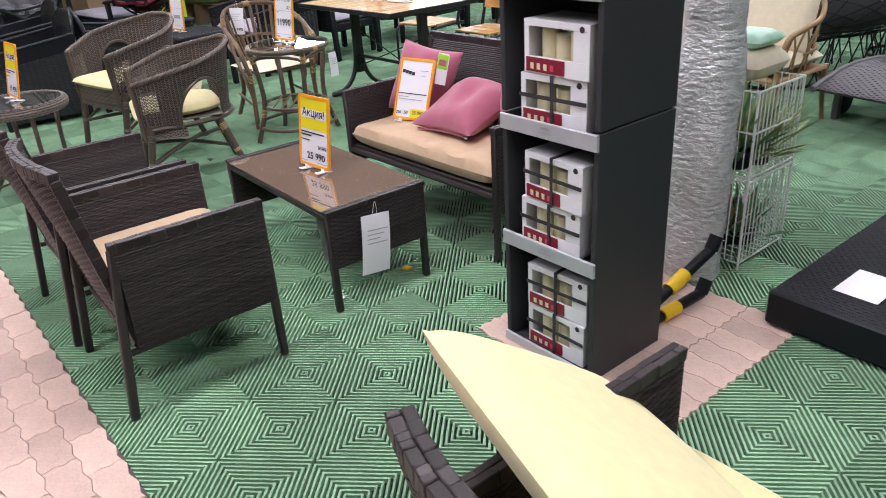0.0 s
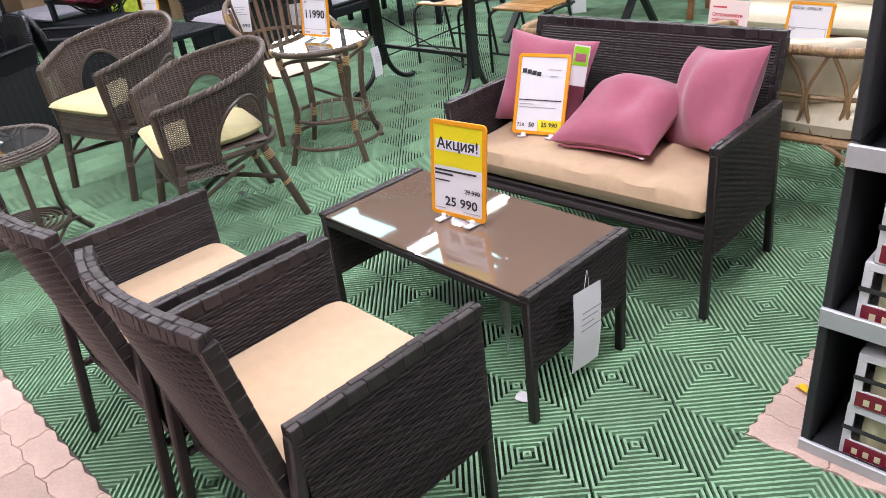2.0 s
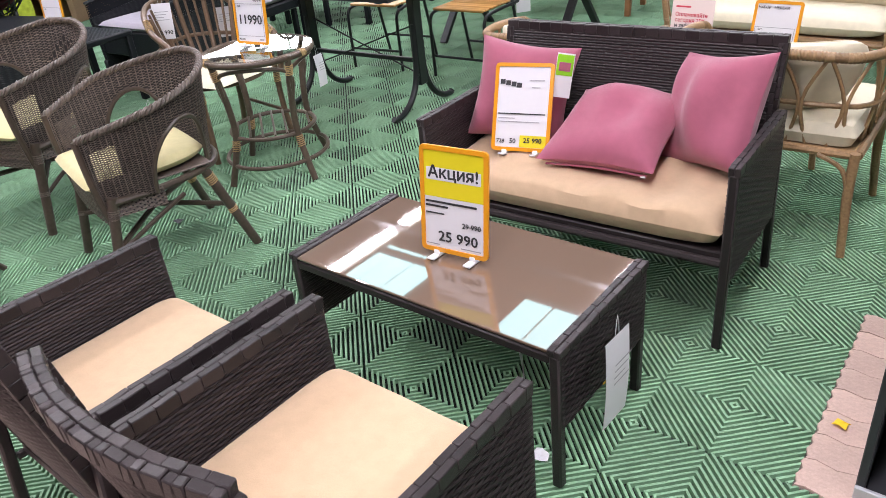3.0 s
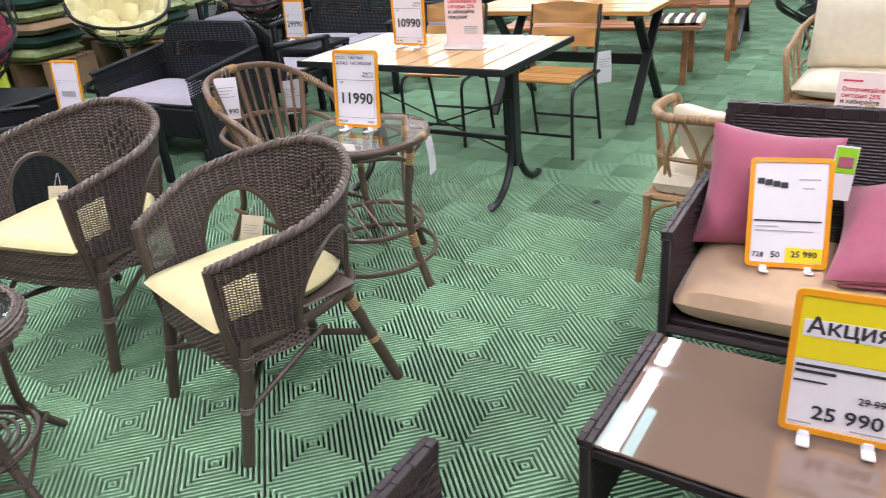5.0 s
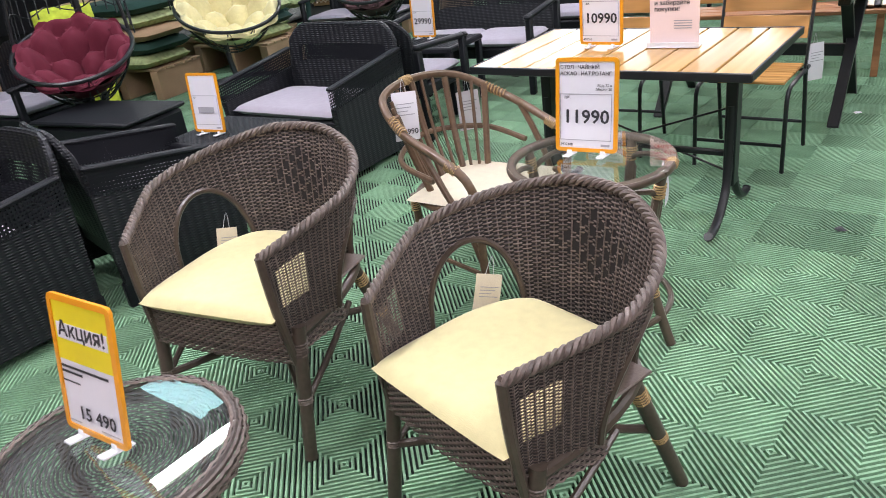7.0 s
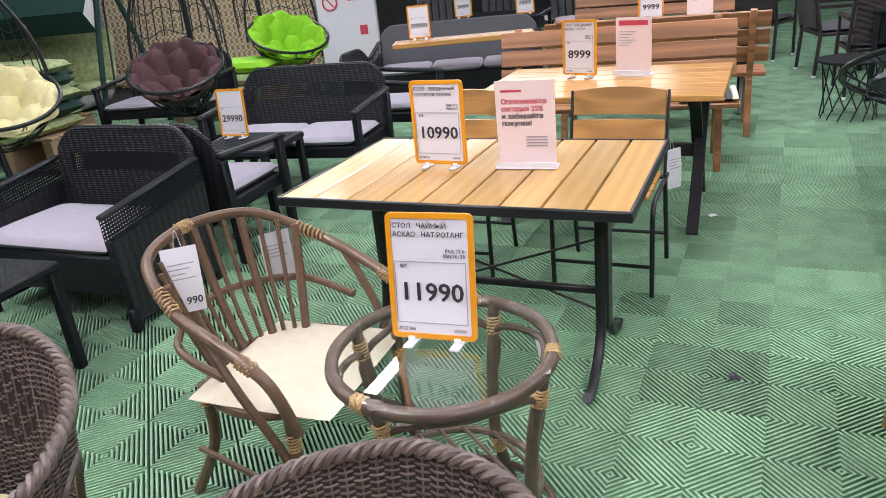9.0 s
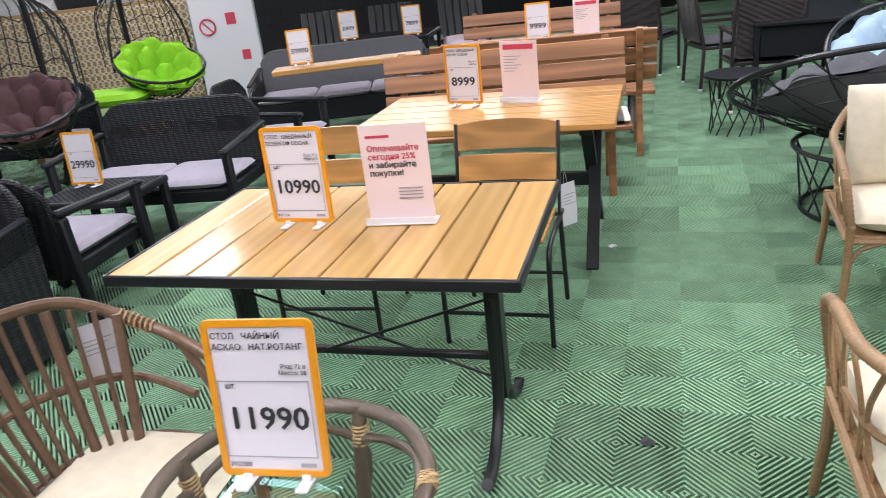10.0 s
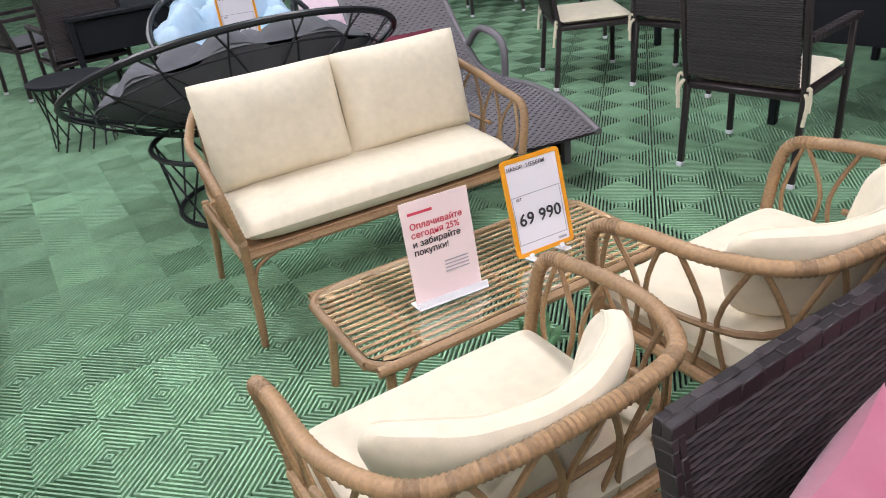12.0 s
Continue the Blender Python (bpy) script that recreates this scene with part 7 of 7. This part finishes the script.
g = Geo()
g.weave(lambda u, v: lounge_surface(v, 1 - u), 26, 120, 0.97, 0.003)
tagged(part("woven_bed", g, M_GREYWEAVE, t, "grey woven strands"), kind="stuff")
g = Geo()
for x in (-0.33, 0.33):
    g.tube(np.stack([np.full(len(line), x), line[:, 0], line[:, 2] - 0.005], 1), 0.02, 8, round_=1)
part("side_rail", g, M_GREYWEAVE, t)
# added dark sheet below the weave; its colour stands for shade in the gaps
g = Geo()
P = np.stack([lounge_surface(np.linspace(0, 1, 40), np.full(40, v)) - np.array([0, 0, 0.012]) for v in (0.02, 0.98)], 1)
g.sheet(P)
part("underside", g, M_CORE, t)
for x in (-0.30, 0.30):
    for y in (-0.75, 0.35):
        g = Geo()
        g.beam((x, y, 0), (x, y, 0.30), 0.04, 0.04)
        part("leg", g, M_GREYWEAVE, t)
    g = Geo()
    g.tube([(x * 1.12, -0.05, 0.30), (x * 1.15, -0.02, 0.50), (x * 1.15, 0.25, 0.54), (x * 1.12, 0.42, 0.42)], 0.022, 8)
    part("armrest", g, M_GREYWEAVE, t)
    g = Geo()
    g.disc((0, 0, -0.02), 0.09, 0.04, 24, 0.01)
    part("wheel", g, M_BLACK, t, m=pose(x * 1.14, -0.62, 0.09, 0, 90, 0))
t.matrix_world = pose(3.22, 5.75, 0, 0, 0, -49.2)
p = thing("throw_pillow", "dark magenta pillow on the sun lounger", "pillow")
part("cover", cushion_geo(0.40, 0.34, 0.12, 2.4, 0.6, 18, pinch=0.05), M_MAGENTA, p)
p.matrix_world = t.matrix_world @ pose(-0.1, 0.34, 0.40, 46)

# padded recliner
t = thing("recliner", "black framed recliner with pale pink padded cushions", "chair")
for y, z, rx in ((-0.45, 0.36, 0), (0.0, 0.36, 4), (0.36, 0.62, 56)):
    part("cushion", cushion_geo(0.55, 0.46, 0.13, 5, 0.45, 16, wrinkle=0.006, seed=y), M_PALEPINK, t, m=pose(0, y, z, rx))
for sx in (-1, 1):
    g = Geo()
    g.tube([(sx * 0.3, -0.65, 0.34), (sx * 0.3, 0.15, 0.36), (sx * 0.3, 0.55, 0.95)], 0.02, 8)
    g.tube([(sx * 0.3, -0.3, 0), (sx * 0.31, -0.2, 0.6), (sx * 0.31, 0.2, 0.62), (sx * 0.3, 0.3, 0)], 0.02, 8)
    part("side_frame", g, M_METAL, t)
t.matrix_world = pose(4.05, 6.75, 0, 0, 0, -61)

# litter on the floor
for x, y, mm, lb in ((0.925, 7.041, M_PAPER, "crumpled white paper scrap on the floor"), (0.075, 3.275, M_YGRIP, "small yellow paper scrap on the floor"), (-0.154, 3.005, M_PAPER, "tiny white paper scrap on the floor"), (0.024, 5.667, M_INK, "dark leaf scrap on the green tiles"), (0.644, 2.987, M_YGRIP, "torn yellow tape on the pink pavers"), (-1.539, 4.725, M_INK, "tiny dark scrap on the green tiles")):
    t = thing("paper_scrap", lb, "litter")
    g = Geo()
    r = random.Random(int(x * 100))
    P = np.array([[(0.022 * i + r.uniform(-0.006, 0.006), 0.016 * j + r.uniform(-0.006, 0.006), 0.004 + r.uniform(0, 0.012)) for j in range(-1, 2)] for i in range(-1, 2)])
    g.sheet(P)
    part("scrap", g, mm, t, smooth=False)
    t.matrix_world = pose(x, y, 0, 0, 0, x * 200)

# patterned screen and wrapped goods along the far side
t = thing("patterned_screen", "beige carved lattice screen standing at the back", "screen")
g = Geo()
g.box((0, 0.03, 0.7), (3.2, 0.02, 1.4), bevel=0.004)
part("board", g, M_BIND, t, smooth=False)
g = Geo()
for i in range(40):
    for s_ in (-1, 1):
        x = -1.56 + 0.08 * i
        g.tube([(x + 0.055 * s_ * (1 if k % 2 else -1), 0.004 * s_, 0.05 + 0.1 * k) for k in range(14)], 0.009, 5, round_=3)
tagged(part("lattice", g, M_CREAM, t), kind="stuff")
t.matrix_world = pose(-1.533, 15.789, 0, 0, 0, -19.5)
for k, (x, y, w_, h_) in enumerate(((-3.659, 14.898, 1.3, 1.5), (-5.241, 13.936, 1.4, 1.3), (-0.409, 16.790, 1.2, 1.9), (-2.459, 16.663, 1.5, 2.0))):
    t = thing("wrapped_pallet_load", "goods on a pallet wrapped in crumpled clear film", "pallet load", "wrapped loads")
    part("film", cushion_geo(w_, 0.9, h_, 9, 0.25, 22, wrinkle=0.05, seed=k), M_WRAP, t)
    t.matrix_world = pose(x, y, 0.0, 0, 0, -24)
for k, (x, y, z, rz, mm) in enumerate(((-4.613, 10.036, 0.0, 20, M_LEAFLIME), (-5.299, 7.161, 0.0, 10, M_LEAFLIME))):
    t = thing("cushion_bag", "bright yellow-green leaf-print cushion standing upright", "cushion", "leaf print cushions")
    part("cover", cushion_geo(0.5, 1.0, 0.2, 4, 0.5, 20, wrinkle=0.02, seed=k), mm, t, m=pose(0, 0, 0.5, 84))
    t.matrix_world = pose(x, y, z, 0, 0, rz)
for k, (x, y, rz) in enumerate(((-5.392, 8.413, 20), (-5.480, 6.259, 30))):
    egg_chair(pose(x, y, 0, 0, 0, rz), M_DGREYC, "black hanging basket chair with dark grey cushion")

t = thing("potted_plant", "small leafy green plant packet under the wicker table", "plant")
g = Geo()
r = random.Random(12)
for i in range(40):
    a, e, L = r.uniform(0, 6.3), r.uniform(0.5, 1.4), r.uniform(0.08, 0.17)
    dv = np.array([math.cos(a) * math.cos(e), math.sin(a) * math.cos(e), math.sin(e)])
    sd = np.cross(dv, [0, 0, 1.0])
    sd /= np.linalg.norm(sd)
    g.add([dv * L * 0.3, dv * L * 0.75 - sd * 0.022, dv * L, dv * L * 0.75 + sd * 0.022], [(0, 1, 2, 3)])
part("foliage", g, M_LEAF, t, smooth=False)
g = Geo()
g.disc((0, 0, 0), 0.05, 0.06, 16, 0.008)
part("pot", g, M_PAPER, t)
t.matrix_world = pose(1.172, 4.881, 0)

# ---- the hall around ----
def slab(name, pts, label, cat, mat_, kind="structure"):
    g = Geo()
    g.box(pts[0], pts[1], bevel=0.01)
    return single(name, g, mat_, label, cat, pose(0, 0, 0), kind=kind, smooth=False)


slab("wall_north", ((1, 19.1, 2.0), (30, 0.2, 4.4)), "dark clad end wall of the hall", "wall", M_DARKWALL)
slab("wall_west", ((-11.1, 8, 2.0), (0.2, 24, 4.4)), "dull plaster side wall of the hall", "wall", M_WALL)
slab("wall_east", ((13.1, 8, 2.0), (0.2, 24, 4.4)), "dark clad side wall of the hall", "wall", M_DARKWALL)
slab("wall_south", ((1, -3.1, 2.0), (26, 0.2, 4.4)), "dull plaster wall of the hall", "wall", M_WALL)
slab("ceiling", ((1, 8, ROOF + 0.2), (26, 24, 0.1)), "brownish painted roof deck of the hall", "ceiling", M_ROOF)
g = Geo()
for k in range(10):
    g.box((-6.2 + 1.55 * k, 18.97, 3.2), (1.42, 0.04, 1.25), bevel=0.004)
single("window_1", g, M_CLERE, "high band of bright daylit windows in the end wall", "window", kind="structure", smooth=False)
for lx, ly in SKYLIGHTS:
    g = Geo()
    for k in (-1, 0, 1):
        g.box((k * 0.38, 0, 0), (0.345, 0.86, 0.02), bevel=0.002)
    single("roof_pane", g, M_SKYPANE, "pale blue daylit roof window panes", "window", pose(lx, ly, ROOF + 0.10, 0, 0, STORE), kind="structure")
for lx, ly in LAMPS:
    t = thing("tube_lamp", "long white tube lamp hung below the roof", "lamp", "tube lamps")
    g = Geo()
    g.box((0, 0, 0.05), (0.09, 2.5, 0.05))
    part("housing", g, M_WALL, t)
    g = Geo()
    g.tube([(0, -1.2, 0), (0, 1.2, 0)], 0.02, 8, round_=1)
    part("tube", g, M_GLOW, t, "lit white tube")
    t.matrix_world = pose(lx, ly, ROOF - 0.28, 0, 0, STORE)
for k in range(6):
    g = Geo()
    L = 9.0
    for z in (0.0, 0.42):
        g.beam((-L, 0, z), (L, 0, z), 0.07, 0.07)
    for i in range(18):
        g.tube([(-L + i, 0, 0.42 * (i % 2)), (-L + i + 1, 0, 0.42 * ((i + 1) % 2))], 0.02, 6, round_=1)
    x, y = from_store(0, 1.0 + 2.6 * k)
    single("roof_truss", g, M_TRUSS, "grey steel lattice roof truss", "beam", pose(x, y, ROOF - 0.45, 0, 0, STORE), kind="structure", group="roof trusses")

# ---- the floor's pieces ----
more = []
for i in range(-34, 25):
    for j in range(1, 34):
        a, b = (i + 0.5 * (j % 2)) * PW, EDGE - (j - 0.5) * PL - 0.006
        if -5.2 < a < 1.2 and j < 9:
            lay_paver(a, b)
        else:
            more.append(from_store(a, b))
pg = paver_geo(PW, PL, 1)
pv = np.concatenate(pg.v)
ct, st_ = math.cos(TURN_T), math.sin(TURN_T)
pv = np.stack([pv[:, 0] * ct - pv[:, 1] * st_, pv[:, 0] * st_ + pv[:, 1] * ct, pv[:, 2]], 1)
g = Geo()
for x, y in more:
    g.add(pv + np.array([x, y, -0.024 + random.uniform(-0.001, 0.001)]), pg.f)
tagged(part("further_pavers", g, M_PAVER, pavement, smooth=False), kind="stuff")
for i, j in sorted(BAY):
    for k in range(2):
        for l in range(4):
            lay_paver((i - 0.25 + 0.5 * k) * SIDE, (j - 0.375 + 0.25 * l) * SIDE)

tile_g = tile_mesh()
tile_v, tile_f = np.concatenate(tile_g.v), np.array(tile_g.f)
cells = []
for i in range(-28, 34):
    for j in range(-4, 48):
        a, b = i * SIDE, j * SIDE
        x, y = from_store(a, b)
        if b < EDGE or not (-9 < x < 11 and -3 < y < 17):
            continue
        if (i, j) in BAY:
            continue
        cells.append((x, y, a, b))
cells.sort(key=lambda c: (c[0] + 0.6) ** 2 + (c[1] - 4.4) ** 2)
first = part("rubber_tile", tile_g, M_RIB, floor, smooth=False, m=pose(cells[0][0], cells[0][1], -0.0145, 0, 0, math.degrees(TURN_T)))
for x, y, a, b in cells[1:300]:
    again(first, pose(x, y, -0.0145 + random.uniform(-0.0008, 0.0008), 0, 0, math.degrees(TURN_T) + 90 * random.randrange(4)))
V, F = [], []
c_, s_ = math.cos(TURN_T), math.sin(TURN_T)
turned = np.stack([tile_v[:, 0] * c_ - tile_v[:, 1] * s_, tile_v[:, 0] * s_ + tile_v[:, 1] * c_, tile_v[:, 2]], 1)
for k, (x, y, a, b) in enumerate(cells[300:]):
    V.append(turned + np.array([x, y, -0.0145]))
    F.append(tile_f + k * len(tile_v))
me = bpy.data.meshes.new("further_rubber_tiles")
V, F = np.concatenate(V), np.concatenate(F)
me.vertices.add(len(V))
me.vertices.foreach_set("co", V.ravel())
me.loops.add(F.size)
me.loops.foreach_set("vertex_index", F.ravel().astype(np.int32))
me.polygons.add(len(F))
me.polygons.foreach_set("loop_start", np.arange(0, F.size, 4, dtype=np.int32))
me.update(calc_edges=True)
me.materials.append(M_RIB)
rest = new("further_rubber_tiles", me)
rest.parent = floor
tagged(rest, kind="stuff")
